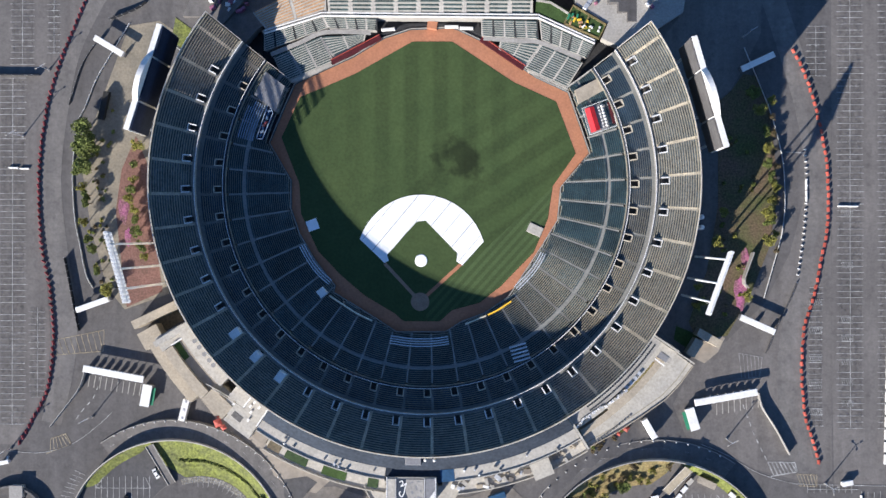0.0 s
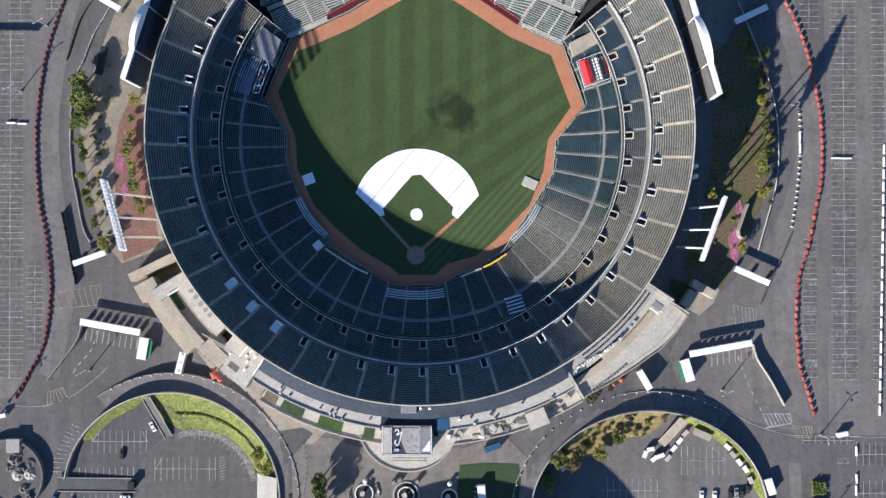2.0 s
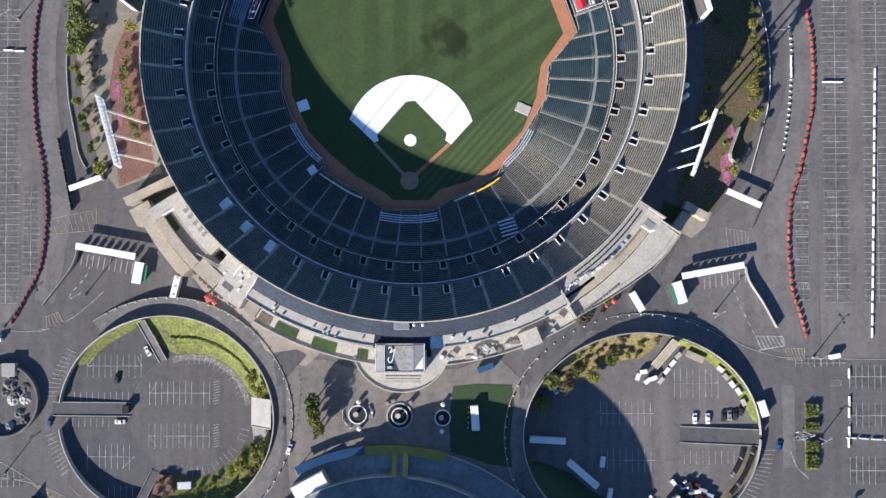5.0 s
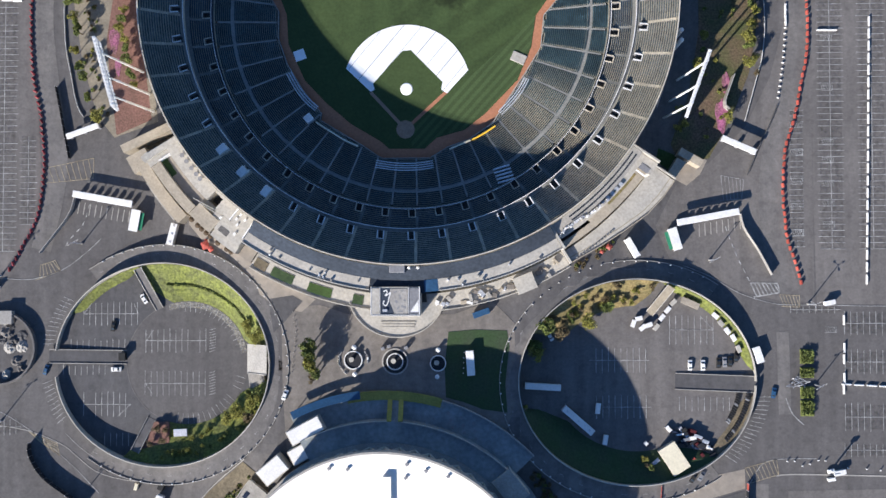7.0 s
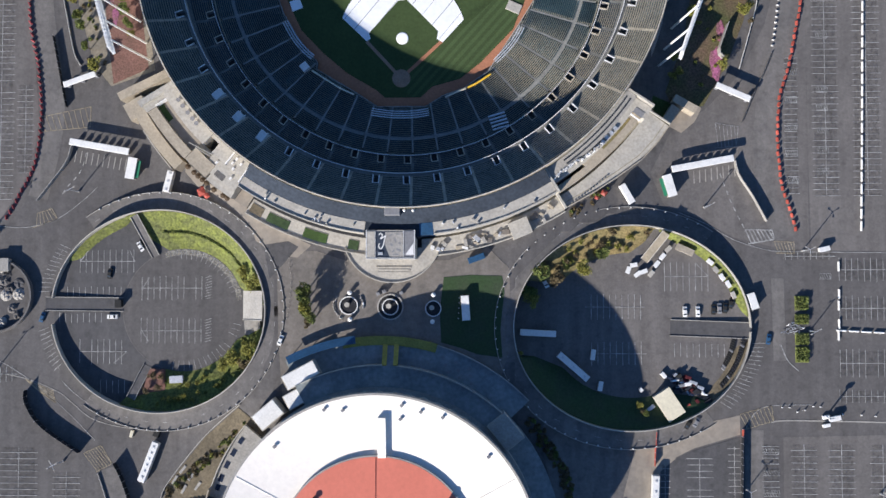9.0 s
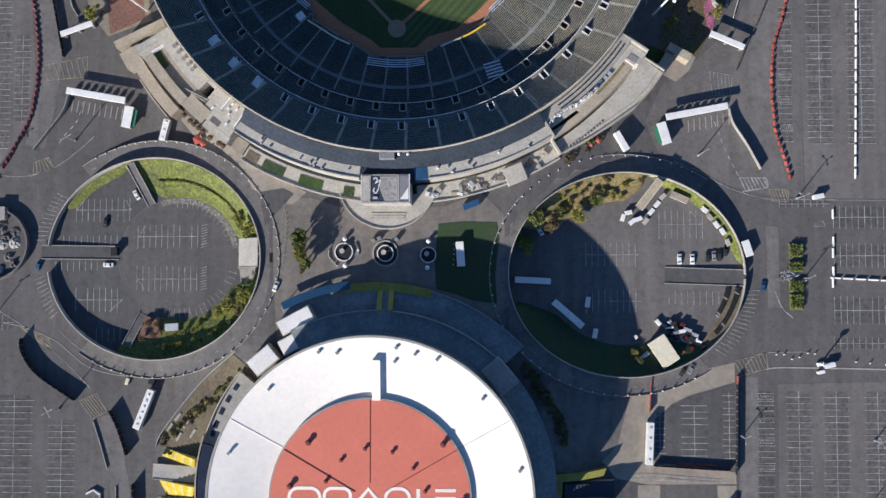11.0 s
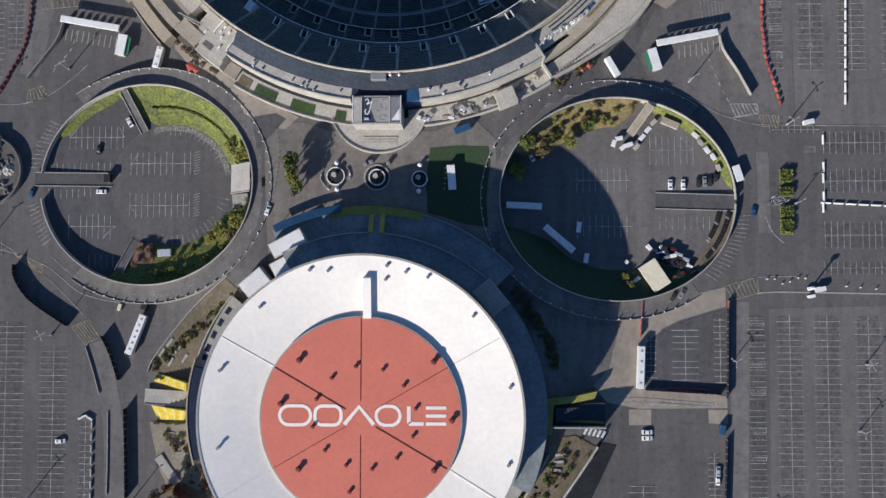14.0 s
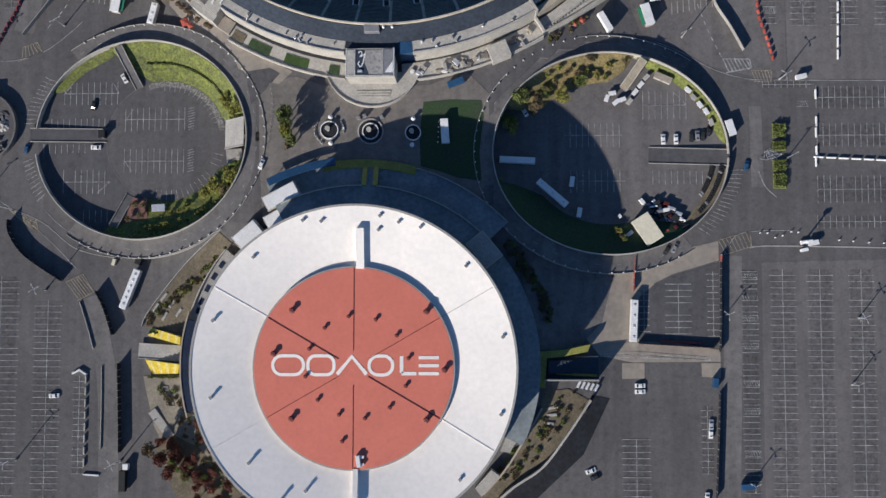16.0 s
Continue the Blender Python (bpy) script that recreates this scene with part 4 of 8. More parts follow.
# entrance block
ent = thing("entrance_block", "square entrance block with a dark flat roof and white parapets", "building")
part("body", Geo().box(-24.0, -98.0, 4, 27.0, 20.4, 11.8, 0), M["pale"], ent)
part("roof", Geo().box(-24.6, -98.0, 27.0, 27.12, 11.2, 10.6), M["membrane"], ent, "dark flat roof")
part("roof_wing", Geo().box(-32.4, -98.2, 27.0, 27.3, 3.4, 11.0), M["pale"], ent, "concrete roof strip")
part("roof_wing", Geo().box(-16.2, -97.8, 27.0, 27.25, 4.0, 10.4), M["grey_face"], ent, "blue-grey roof strip")
g = Geo()
for x, y, lx, ly in ((-24, -103.8, 20.6, 0.35), (-34.1, -98, 0.3, 12), (-14.0, -98, 0.3, 12), (-30.4, -98, 0.2, 11), (-18.6, -98, 0.2, 11)):
    g.box(x, y, 27, 27.45, lx, ly)
part("parapet", g, M["white"], ent, "white parapet")
pts = [(-28.9, -94.2), (-28.0, -93.4), (-27.4, -94.6), (-28.4, -95.8), (-27.0, -95.2), (-26.0, -94.4), (-26.6, -96.4), (-27.0, -98.4), (-28.0, -100.0), (-29.0, -98.8), (-28.4, -97.6)]
part("roof_emblem", Geo().ribbon([(x, y, 27.3) for x, y, _ in along(pts, 0.4)], 0.42), M["white"], ent, "white painted flourish on the roof")
part("roof_panel", Geo().prism([(-26.2, -92.9), (-19.0, -92.9), (-19.0, -103.2), (-24.4, -103.2), (-26.4, -98.0)], 27.1, 27.2), M["concrete"], ent, "pale grey roof panel with dark stains")
for k, (x, y, lx, ly, a) in enumerate([(-24.0, -94.2, 1.6, 0.5, 30), (-22.0, -96.4, 0.6, 1.8, 10), (-20.6, -100.4, 2.0, 0.9, -20), (-22.8, -100.8, 1.3, 0.6, 50), (-21.0, -93.8, 1.4, 0.4, 0), (-23.6, -98.2, 0.9, 1.2, 30), (-20.2, -97.6, 0.7, 1.0, 60), (-21.9, -102.2, 2.4, 0.5, 0)]):
    part("roof_patch", Geo().box(x, y, 27.15, 27.24, lx, ly, a), M["grey_face"], ent, "dark patch on the roof")
part("roof_patch", Geo().prism([(-17.8, -102.4), (-14.4, -102.4), (-14.4, -97.4)], 27.2, 27.32), M["white"], ent, "white painted triangle")
part("roof_unit", Geo().box(-28.2, -101.8, 27.1, 27.7, 2.0, 1.0, 0, 0.1), M["steel"], ent, "metal roof unit")
part("canopy", Geo().box(-23, -84.6, 20, 31.2, 6.4, 3.2, 0, 0.2), M["grey_face"], ent, "grey roof box at the deck's rim")
apron = [(-24.5 + 21.2 * math.cos(radians(a)), -94.0 + 20.0 * math.sin(radians(a))) for a in range(-166, -13, 8)]
solo("entrance_apron", Geo().prism(apron, 2.0, 13.3), M["pale"], "pale curved stone apron before the entrance", "pavement", kind="structure")
g = Geo().strip([(x, y, 13.6) for x, y in [(-24.5 + 21.0 * math.cos(radians(a)), -94.0 + 19.8 * math.sin(radians(a))) for a in range(-166, -13, 4)]], 0.4, 0.7)
part("cornice", Geo().box(-24, -104.1, 25.8, 27.5, 20.8, 0.6, 0, 0.1), M["pale"], ent, "pale front cornice")
for k in range(3):
    solo("apron_step", Geo().box(-24.0, -107.4 - 1.1 * k, 13.2, 13.65 - 0.1 * k, 15.0 - 0.6 * k, 0.7), M["pale"], "long pale step before the entrance", "step", "steps before the entrance", kind="structure")
solo("apron_kerb", g, M["pale"], "pale kerb wall round the apron", "kerb", kind="structure")

# roof clutter on the ring building
GOLD = random.Random(5)


def roof_box(r, a, z, lx, ly, h, m, name, label, turn=0.0):
    t = radians(a)
    return solo(name, Geo().box(0, 0, 0, h, lx, ly, 0, 0.08), M[m], label, "roof unit", "units on the concourse roofs", at=(BOWL[0] + r * math.cos(t), BOWL[1] + r * math.sin(t), z), turn=a + turn)


for a in (-145.2, -143.6, -141.8, -140.2, -138.9):
    t = radians(a)
    x, y = BOWL[0] + 115.6 * math.cos(t), BOWL[1] + 115.6 * math.sin(t)
    um = thing("round_table", "dark round table with a pale post on the flat roof", "table", "tables on the flat roof", at=(x, y, 24.6))
    part("tabletop", Geo().tube((0, 0, 0.75), (0, 0, 0.82), 1.0, 1.0, 12), M["grey_face"], um)
    part("post", Geo().tube((0, 0, 0), (0, 0, 0.75), 0.12), M["steel"], um)
for k in range(16):
    a = GOLD.choice([GOLD.uniform(-119, -99), GOLD.uniform(-83, -60)])
    roof_box(GOLD.uniform(120, 123), a, 25.6, GOLD.uniform(0.5, 1.1), GOLD.uniform(0.5, 1.1), GOLD.uniform(0.8, 1.5), GOLD.choice(["steel", "concrete", "white"]), "roof_unit", "small metal ventilation unit on the pale roof", GOLD.uniform(0, 90))
for k in range(30):
    a = GOLD.uniform(-85.5, -60)
    roof_box(GOLD.uniform(126.6, 131.4), a, 13.4, GOLD.uniform(0.8, 3.2), GOLD.uniform(0.8, 2.2), GOLD.uniform(0.5, 1.6), GOLD.choice(["concrete", "white", "paving", "beige", "steel"]), "terrace_box", "small crate standing on the terrace", GOLD.uniform(0, 90))
for a0, a1, m, nm in ((-109.7, -105.0, "lawn_dark", "terrace_lawn"), (-100.8, -98.8, "turf_dark", "terrace_lawn"), (-121, -118.4, "mulch", "planting_bed"), (-117.3, -112.8, "turf_dark", "planting_bed")):
    g = Geo().ring(BOWL, 127.0, 131.0, a0, a1, 13.3, 13.46 if m == "tread" else 13.7, 6)
    solo(nm, g, M[m], "planted bed set into the pale terrace", "lawn", kind="structure")
solo("terrace_hall", radial(-67.6, 126.4, 133.6, 8.6, 9, 16.8), M["pale"], "pale flat-roofed hall on the terrace", "building")

# ---- ball park: outfield stands ----
def bleacher(name, fr, bk, rows, z0, z1, cuts, smat, label, dark=False):
    """Rows of benches between a front and a back line, split by aisles into cuts pieces."""
    fr, bk = [Vector(p) for p in fr], [Vector(p) for p in bk]
    th = thing(name, label, "bleachers", "outfield stands")
    for c in range(cuts):
        steps, seats = Geo(), Geo()
        for i in range(rows):
            z = z0 + (z1 - z0) * i / rows
            rise = (z1 - z0) / rows

            def at(u, v, zz):
                p = fr[0].lerp(fr[1], u).lerp(bk[0].lerp(bk[1], u), v)
                return (p.x, p.y, zz)
            u0, u1 = c / cuts + 0.035 / cuts ** 0.5 * (c > 0), (c + 1) / cuts - 0.035 / cuts ** 0.5 * (c < cuts - 1)
            v0, v1 = i / rows, (i + 1) / rows
            vm, vb = v0 + 0.44 / rows, v0 + 0.94 / rows
            steps.quad(at(u0, v0, z), at(u1, v0, z), at(u1, v1, z), at(u0, v1, z)).quad(at(u0, v0, z - rise), at(u1, v0, z - rise), at(u1, v0, z), at(u0, v0, z))
            seats.quad(at(u0, vm, z + 0.32), at(u1, vm, z + 0.32), at(u1, vb, z + 0.32), at(u0, vb, z + 0.32)).quad(at(u0, vm, z), at(u1, vm, z), at(u1, vm, z + 0.32), at(u0, vm, z + 0.32))
        s = part("stepped_floor", steps, M["bench_pale"], th)
        tagged(part("benching", seats, smat, s), kind="stuff")
    wide = (fr[1] - fr[0]).length
    for c in range(cuts + 1):
        u0, u1 = c / cuts - 0.55 / wide, c / cuts + 0.55 / wide
        q = [fr[0].lerp(fr[1], u0), fr[0].lerp(fr[1], u1), bk[0].lerp(bk[1], u1), bk[0].lerp(bk[1], u0)]
        rise = (z1 - z0) / rows
        # With dark set, every second aisle is coloured like a shaded gap.
        part("aisle", Geo().quad((*q[0], z0 + 0.1), (*q[1], z0 + 0.1), (*q[2], z1 - rise + 0.1), (*q[3], z1 - rise + 0.1)), M["dark" if dark and c % 2 else "concrete"], th, "near-black aisle strip for a gap's shade" if dark and c % 2 else "pale concrete aisle")
    base = [tuple(fr[0]), tuple(fr[1]), tuple(bk[1]), tuple(bk[0])]
    part("base", Geo().prism(base, -5.0, z0 - (z1 - z0) / rows - 0.02), M["concrete"], th, "pale concrete base and aisles")


LEFT = "outfield bleachers with pale steps and dark benches"
bleacher("bleachers", [(-81.5, 76.0), (-60.6, 84.9)], [(-86.0, 86.4), (-66.0, 95.0)], 12, -1.2, 1.6, 3, M["seat_out"], LEFT)
bleacher("bleachers", [(-59.8, 86.6), (-47.0, 93.4)], [(-65.4, 95.2), (-46.4, 96.0)], 8, -1.0, 1.4, 2, M["seat_out"], LEFT)
bleacher("bleachers", [(-90.0, 89.0), (-62.6, 99.0)], [(-89.6, 95.6), (-65.0, 103.2)], 7, 2.0, 4.4, 6, M["seat_out"], LEFT, True)
bleacher("bleachers", [(-61.8, 98.8), (-41.0, 97.6)], [(-63.6, 103.0), (-41.0, 102.2)], 6, 2.0, 4.4, 5, M["seat_out"], LEFT, True)
bleacher("bleachers", [(13.0, 88.6), (23.4, 81.6)], [(14.0, 92.8), (30.4, 91.0)], 8, -1.0, 1.4, 2, M["seat_out"], LEFT)
bleacher("bleachers", [(24.6, 81.2), (42.4, 73.0)], [(31.6, 90.6), (48.8, 83.2)], 12, -1.2, 1.6, 3, M["seat_out"], LEFT)
bleacher("bleachers", [(5.6, 94.8), (29.6, 93.4)], [(5.4, 101.4), (28.8, 100.8)], 8, 2.0, 4.4, 5, M["seat_out"], LEFT, True)
bleacher("bleachers", [(31.6, 93.0), (50.6, 85.0)], [(30.8, 100.4), (53.4, 90.2)], 8, 2.0, 4.4, 5, M["seat_out"], LEFT, True)
for k in range(9):
    x = -61.6 + 9.86 * k
    bleacher("bench_block", [(x + 0.45, 103.4), (x + 9.35, 103.2)], [(x + 0.45, 119.0), (x + 9.35, 119.0)], 10, 4.8, 12.5, 1, M["seat_out"], "bank of grey benches above the white rail")
bleacher("tan_bleachers", [(-88.0, 97.2), (-63.0, 104.6)], [(-93.0, 104.0), (-63.0, 119.0)], 10, 4.8, 10.5, 2, M["tan"], "bank of tan benches above the white rail")
g = Geo()
for off in (0.0, 1.3):
    pts = [(-89.6, 95.9 + off), (-64.6, 103.5 + off), (29.6, 101.9 + off), (54.0, 90.6 + off)]
    for p, q in zip(pts, pts[1:]):
        g.bar((*p, 5.0), (*q, 5.0), 0.45, 1.2)
solo("white_rail_wall", g, M["white"], "white railing wall along the outfield walkway", "railing", kind="structure")
solo("outfield_walkway", Geo().prism([(-90, 95.4), (-64.6, 103.0), (29.6, 101.4), (54, 90.2), (55, 92.4), (30, 104), (-64.6, 105.4), (-91, 97.4)], -4, 4.4), M["concrete"], "pale outfield walkway", "pavement", kind="structure")
for nm, pts in (("mid_walkway", [(-87.5, 87.4), (-75, 92.4), (-63.4, 97.0), (-42, 96.6)]), ("mid_walkway", [(6, 94.0), (22, 92.6), (31, 91.8), (49.6, 84.2)])):
    solo(nm, Geo().ribbon([(x, y, 1.75) for x, y, _ in along(pts, 2)], 2.0), M["concrete"], "pale walkway between two banks of benches", "pavement", kind="structure")
solo("outfield_base", Geo().prism([(-92, 78), (-80, 73.0), (-77.8, 75.9), (-51.5, 87.7), (-38.1, 95.8), (-26.3, 99.6), (-8, 100.3), (-5.2, 99.4), (4.8, 94.5), (29.8, 77.7), (43.6, 71.3), (47, 66), (60, 70), (62, 92), (40, 122), (-92, 122)], -5.4, -2.2), M["dark"], "near-black floor under the outfield stands", "floor", kind="structure")
for pts in ([(-61.0, 84.3), (-39.4, 95.4)], [(4.8, 94.3), (23.8, 81.3)]):
    g = Geo().bar((*pts[0], -1.4), (*pts[1], -1.4), 2.2, 1.6)
    solo("bullpen_wall", g, M["maroon"], "dark maroon padded wall before the bleachers", "wall", kind="structure")
    d = (Vector(pts[1]) - Vector(pts[0])).normalized()
    n = Vector((-d.y, d.x)) * 1.1
    solo("red_wall_rail", Geo().bar((pts[0][0] + n.x, pts[0][1] + n.y, -0.3), (pts[1][0] + n.x, pts[1][1] + n.y, -0.3), 0.35, 0.35), M["red"], "bright red rail on the padded wall", "railing", kind="structure")
solo("batters_eye", Geo().prism([(-40, 96.6), (-28, 101.4), (4, 101.4), (5, 96), (-5, 100.2), (-26.3, 100.4), (-38.4, 96.4)], -3, -1.2), M["dark"], "dark screen strip beyond centre field", "screen", kind="structure")
solo("gate_ramp", Geo().box(-16.6, 100.6, -4, -0.9, 4.4, 3.2, -8), M["clay"], "clay ramp through the centre-field gate", "ramp", kind="structure")
for x, y, a in ((-36.0, 98.6, 4), (13.0 - 21, 99.6, 0), (-1.5, 98.9, -2)):
    solo("parked_cart", Geo().box(x, y, -1.2, 0.2, 6.0, 1.2, a, 0.2), M["white"], "low white cart parked on the dark strip", "cart")
solo("picnic_lawn", Geo().prism([(28.4, 104.4), (40.2, 99.4), (43.2, 104.6), (29.0, 112.6)], 2, 5.2), M["lawn_dark"], "small green lawn beside the benches", "lawn", kind="structure")
solo("picnic_deck", Geo().prism([(40.8, 99.2), (55.6, 92.6), (58.6, 98.6), (44.6, 107)], 2, 5.4), M["lawn_dark"], "green picnic deck beside the lawn", "deck", kind="structure")
solo("deck_kerb", Geo().strip([(40.8, 99.2, 5.5), (55.6, 92.6, 5.5), (58.6, 98.6, 5.5), (44.6, 107, 5.5), (40.8, 99.2, 5.5)], 0.9, 0.5), M["dry"], "yellow-brown kerb round the picnic deck", "kerb", kind="structure")
solo("deck_kerb", Geo().strip([(48.2, 96.0, 5.5), (51.6, 102.6, 5.5)], 0.8, 0.5), M["dry"], "yellow-brown kerb across the picnic deck", "kerb", kind="structure")
solo("lawn_path", Geo().strip([(28.6, 109.4, 5.3), (35, 108.4, 5.3), (42.6, 103.6, 5.3)], 0.9, 0.3), M["pale"], "pale path across the small lawn", "path", kind="structure")
for k in range(22):
    x, y = GOLD.uniform(42.5, 56.0), 0
    y = 99.4 - (x - 42) * 0.42 + GOLD.uniform(0.4, 5.2)
    solo("picnic_table", Geo().box(x, y, 5.4, 6.2, GOLD.uniform(0.9, 2), 0.9, GOLD.uniform(0, 90), 0.08), M[GOLD.choice(["pink", "white", "gold", "green", "tan", "leaf_y"])], "small coloured table on the deck", "table", "tables on the deck")
solo("terrace_pad", Geo().prism([(57, 93), (66, 88.5), (76, 93.4), (92, 104), (95, 122), (44, 122), (46, 107.5), (59.5, 99)], -2, 5.0), M["concrete"], "pale concrete terrace behind the stands", "pavement", kind="structure")
solo("terrace_pad", Geo().prism([(-93, 98), (-99, 91.5), (-112, 103.5), (-126, 104), (-118, 122), (-66, 122), (-70, 111)], -2, 4.2), M["road"], "grey concrete terrace behind the stands", "pavement", kind="structure")
for k in range(26):
    x = GOLD.uniform(48, 90) if k % 2 else GOLD.uniform(-116, -95)
    y = GOLD.uniform(105, 116)
    solo("terrace_crate", Geo().box(x, y, 4.2 + 0.8 * (x > 0), 6.4 + GOLD.random(), GOLD.uniform(0.8, 3.2), GOLD.uniform(0.8, 2), GOLD.uniform(0, 90), 0.1), M[GOLD.choice(["white", "steel", "concrete", "pink"])], "small crate on the concrete terrace", "crate", "crates on the terrace")
solo("north_wall", Geo().box(-20, 121.5, -4, 20, 150, 1.2), M["concrete"], "plain concrete wall closing the outfield stands", "wall", kind="structure")

# red party deck and roofs beside the corners
solo("corner_roof", Geo().prism([(45.4, 70.4), (54.8, 75.2), (58.0, 70.4), (47.0, 64.6)], -3, 5.6), M["beige"], "beige flat roof at the stand's corner", "roof")
solo("corner_roof", Geo().prism([(-89.0, 79.1), (-80.7, 72.8), (-84.8, 61.7), (-94.0, 69.2)], -3, 5.4), M["grey_face"], "grey flat roof at the stand's corner", "roof")
deck = thing("party_deck", "bright red canopy deck with white rails beside the field wall", "canopy")
part("floor", Geo().prism([(49.4, 62.6), (60.2, 66.2), (63.0, 55.4), (52.4, 51.4)], -1, 4.4), M["grey_face"], deck, "grey deck floor")
for u0, u1 in ((0.02, 0.5), (0.5, 0.98)):
    p, q = Vector((49.6, 62.4)), Vector((53.4, 63.6))
    c, d = Vector((52.6, 51.8)), Vector((56.4, 53.2))
    g = Geo()
    a0, a1, b0, b1 = p.lerp(c, u0), p.lerp(c, u1), q.lerp(d, u0), q.lerp(d, u1)
    m0, m1 = a0.lerp(b0, 0.5), a1.lerp(b1, 0.5)
    g.quad((*a0, 5.3), (*a1, 5.3), (*m1, 6.1), (*m0, 6.1)).quad((*m0, 6.1), (*m1, 6.1), (*b1, 5.3), (*b0, 5.3))
    g.quad((*a0, 5.0), (*b0, 5.0), (*b1, 5.0), (*a1, 5.0))
    part("canopy", g, M["tentred"], deck, "bright red ridged canvas canopy")
part("counter", Geo().bar((60.0, 65.4, 4.8), (62.4, 56.0, 4.8), 1.4, 0.8), M["maroon"], deck, "dark red counter")
for k in range(7):
    c = Vector((56.6, 64.2)).lerp(Vector((59.4, 54.6)), (k + 0.5) / 7)
    part("parasol", Geo().tube((c.x, c.y, 5.6), (c.x, c.y, 6.2), 0.72, 0.08, 8), M["white"], deck, "small white parasol")
    part("chair", Geo().box(c.x - 1.3, c.y - 0.5, 4.4, 5.2, 0.5, 0.6, -17), M["white"], deck, "white chair")
g = Geo()
for p, q in (((48.4, 62.4), (51.8, 51.0)), ((48.4, 62.4), (60.6, 66.8)), ((51.8, 51.0), (63.4, 55.0)), ((60.6, 66.8), (63.4, 55.0))):
    g.bar((*p, 5.6), (*q, 5.6), 0.22)
part("rail", g, M["white"], deck, "white rail")
bx = thing("blue_deck", "blue railed seating deck in shade beside the field wall", "deck")
part("floor", Geo().prism([(-88.0, 65.8), (-85.6, 61.0), (-90.4, 49.6), (-93.4, 49.8)], -3, 4.0), M["navy"], bx)
for p, q in (((-88.0, 65.6), (-93.2, 50.0)), ((-86.0, 61.2), (-90.6, 49.8)), ((-88.0, 65.6), (-86.0, 61.2)), ((-93.2, 50.0), (-90.6, 49.8))):
    part("rail", Geo().bar((*p, 4.7), (*q, 4.7), 0.32), M["blue_pale"], bx, "pale blue rail")
for k in range(8):
    u = (k + 0.5) / 8
    part("seat_row", Geo().box(-87.4 - 4.2 * u, 62.8 - 12.0 * u, 4.0, 5.0, 1.5, 0.8, 20 + 30 * (k % 3), 0.1), M[("blue_pale", "blue", "white", "blue")[k % 4]], bx, "bright blue padded seats")
part("seat_row", Geo().box(-89.4, 56.6, 4.0, 5.0, 3.0, 0.9, 60, 0.1), M["red_dull"], bx, "dull red padded seats")
for k in range(7):
    r0 = 78.6 + 1.0 * k
    pts = [(BOWL[0] + r0 * math.cos(radians(a)), BOWL[1] + r0 * math.sin(radians(a)), 3.6 + 0.26 * k) for a in np.linspace(153.5 if k < 5 else 155.5, 165.6, 12)]
    solo("rail_bench", Geo().strip(pts, 0.34, 0.25), M["blue_pale"], "long pale blue metal bench in shade", "bench", "benches behind the blue deck")
for poly in ([(-80.6, 75.2), (-77.6, 75.8), (-61.0, 83.3), (-61.6, 84.3), (-80.8, 76.2)], [(29.8, 77.8), (43.4, 71.5), (43.0, 72.5), (25.2, 80.8), (25.6, 79.8)]):
    solo("bleacher_apron", Geo().prism(poly, -4.0, -1.5), M["pale"], "pale concrete apron before the bleachers", "pavement", kind="structure")

# field-level boxes of metal benches, padding and small covers
for pts, rows in (([(-72.9, 4.1), (-68.8, -3.2), (-64.6, -8.4), (-59.8, -12.5)], 3), ([(19.3, -14.6), (25.5, -8.2), (29.2, -2.9), (31.4, 1.6)], 3), ([(-34.7, -36.0), (-27.3, -37.1), (-21.0, -37.4), (-14.8, -37.1), (-8.8, -36.1)], 4)):
    th = thing("metal_benches", "rows of bright metal benches at field level", "benches", "metal benches by the field")
    path = along(pts, 1.2)
    for k in range(rows):
        g = Geo()
        line = []
        for x, y, h in path:
            n = radians(h - 90)
            d = 0.2 + 1.05 * k
            line.append((x + d * math.cos(n), y + d * math.sin(n), (1.7 if rows == 4 else 0.9) + 0.26 * k))
        g.ribbon(line, 0.42)
        part("bench", g, M["bench"], th)
for pts, m, lab in (([(7.8, -27.1), (12.6, -24.7), (18.8, -20.6)], "gold", "gold padded rail along the stand"), ([(-2.1, -31.2), (7.6, -27.2)], "cream", "cream padded rail along the stand"), ([(-61.9, -18.7), (-54.8, -23.3), (-48.8, -27.0), (-42.3, -30.0)], "cream", "cream padded rail along the stand")):
    g = Geo().strip([(x, y, 0.6) for x, y, _ in along(pts, 1.0)], 0.7, 0.6)
    solo("padded_rail", g, M[m], lab, "railing")
solo("camera_platform", Geo().box(-64.9, -17.3, -2, 2.6, 3.6, 3.6, 38, 0.1), M["white"], "small white square platform among the seats", "platform")
for x, y in ((-98.3, -33.7), (-89.7, -43.5), (-79.3, -51.7)):
    solo("vomitory_cover", Geo().box(x, y, 18, 22.9, 4.6, 3.4, math.degrees(math.atan2(y - BOWL[1], x - BOWL[0])), 0.15), M["white"], "white square cover over a stair opening", "cover", "covers on the upper deck")
for k in range(5):
    solo("press_table", Geo().box(20.6 + 1.4 * k * 0.36, -40.0 - 1.5 * k, 1.6, 5.4 + 0.35 * k, 7.5, 0.7, 16), M["bench"], "long pale table set among the seats", "table", "tables among the seats")

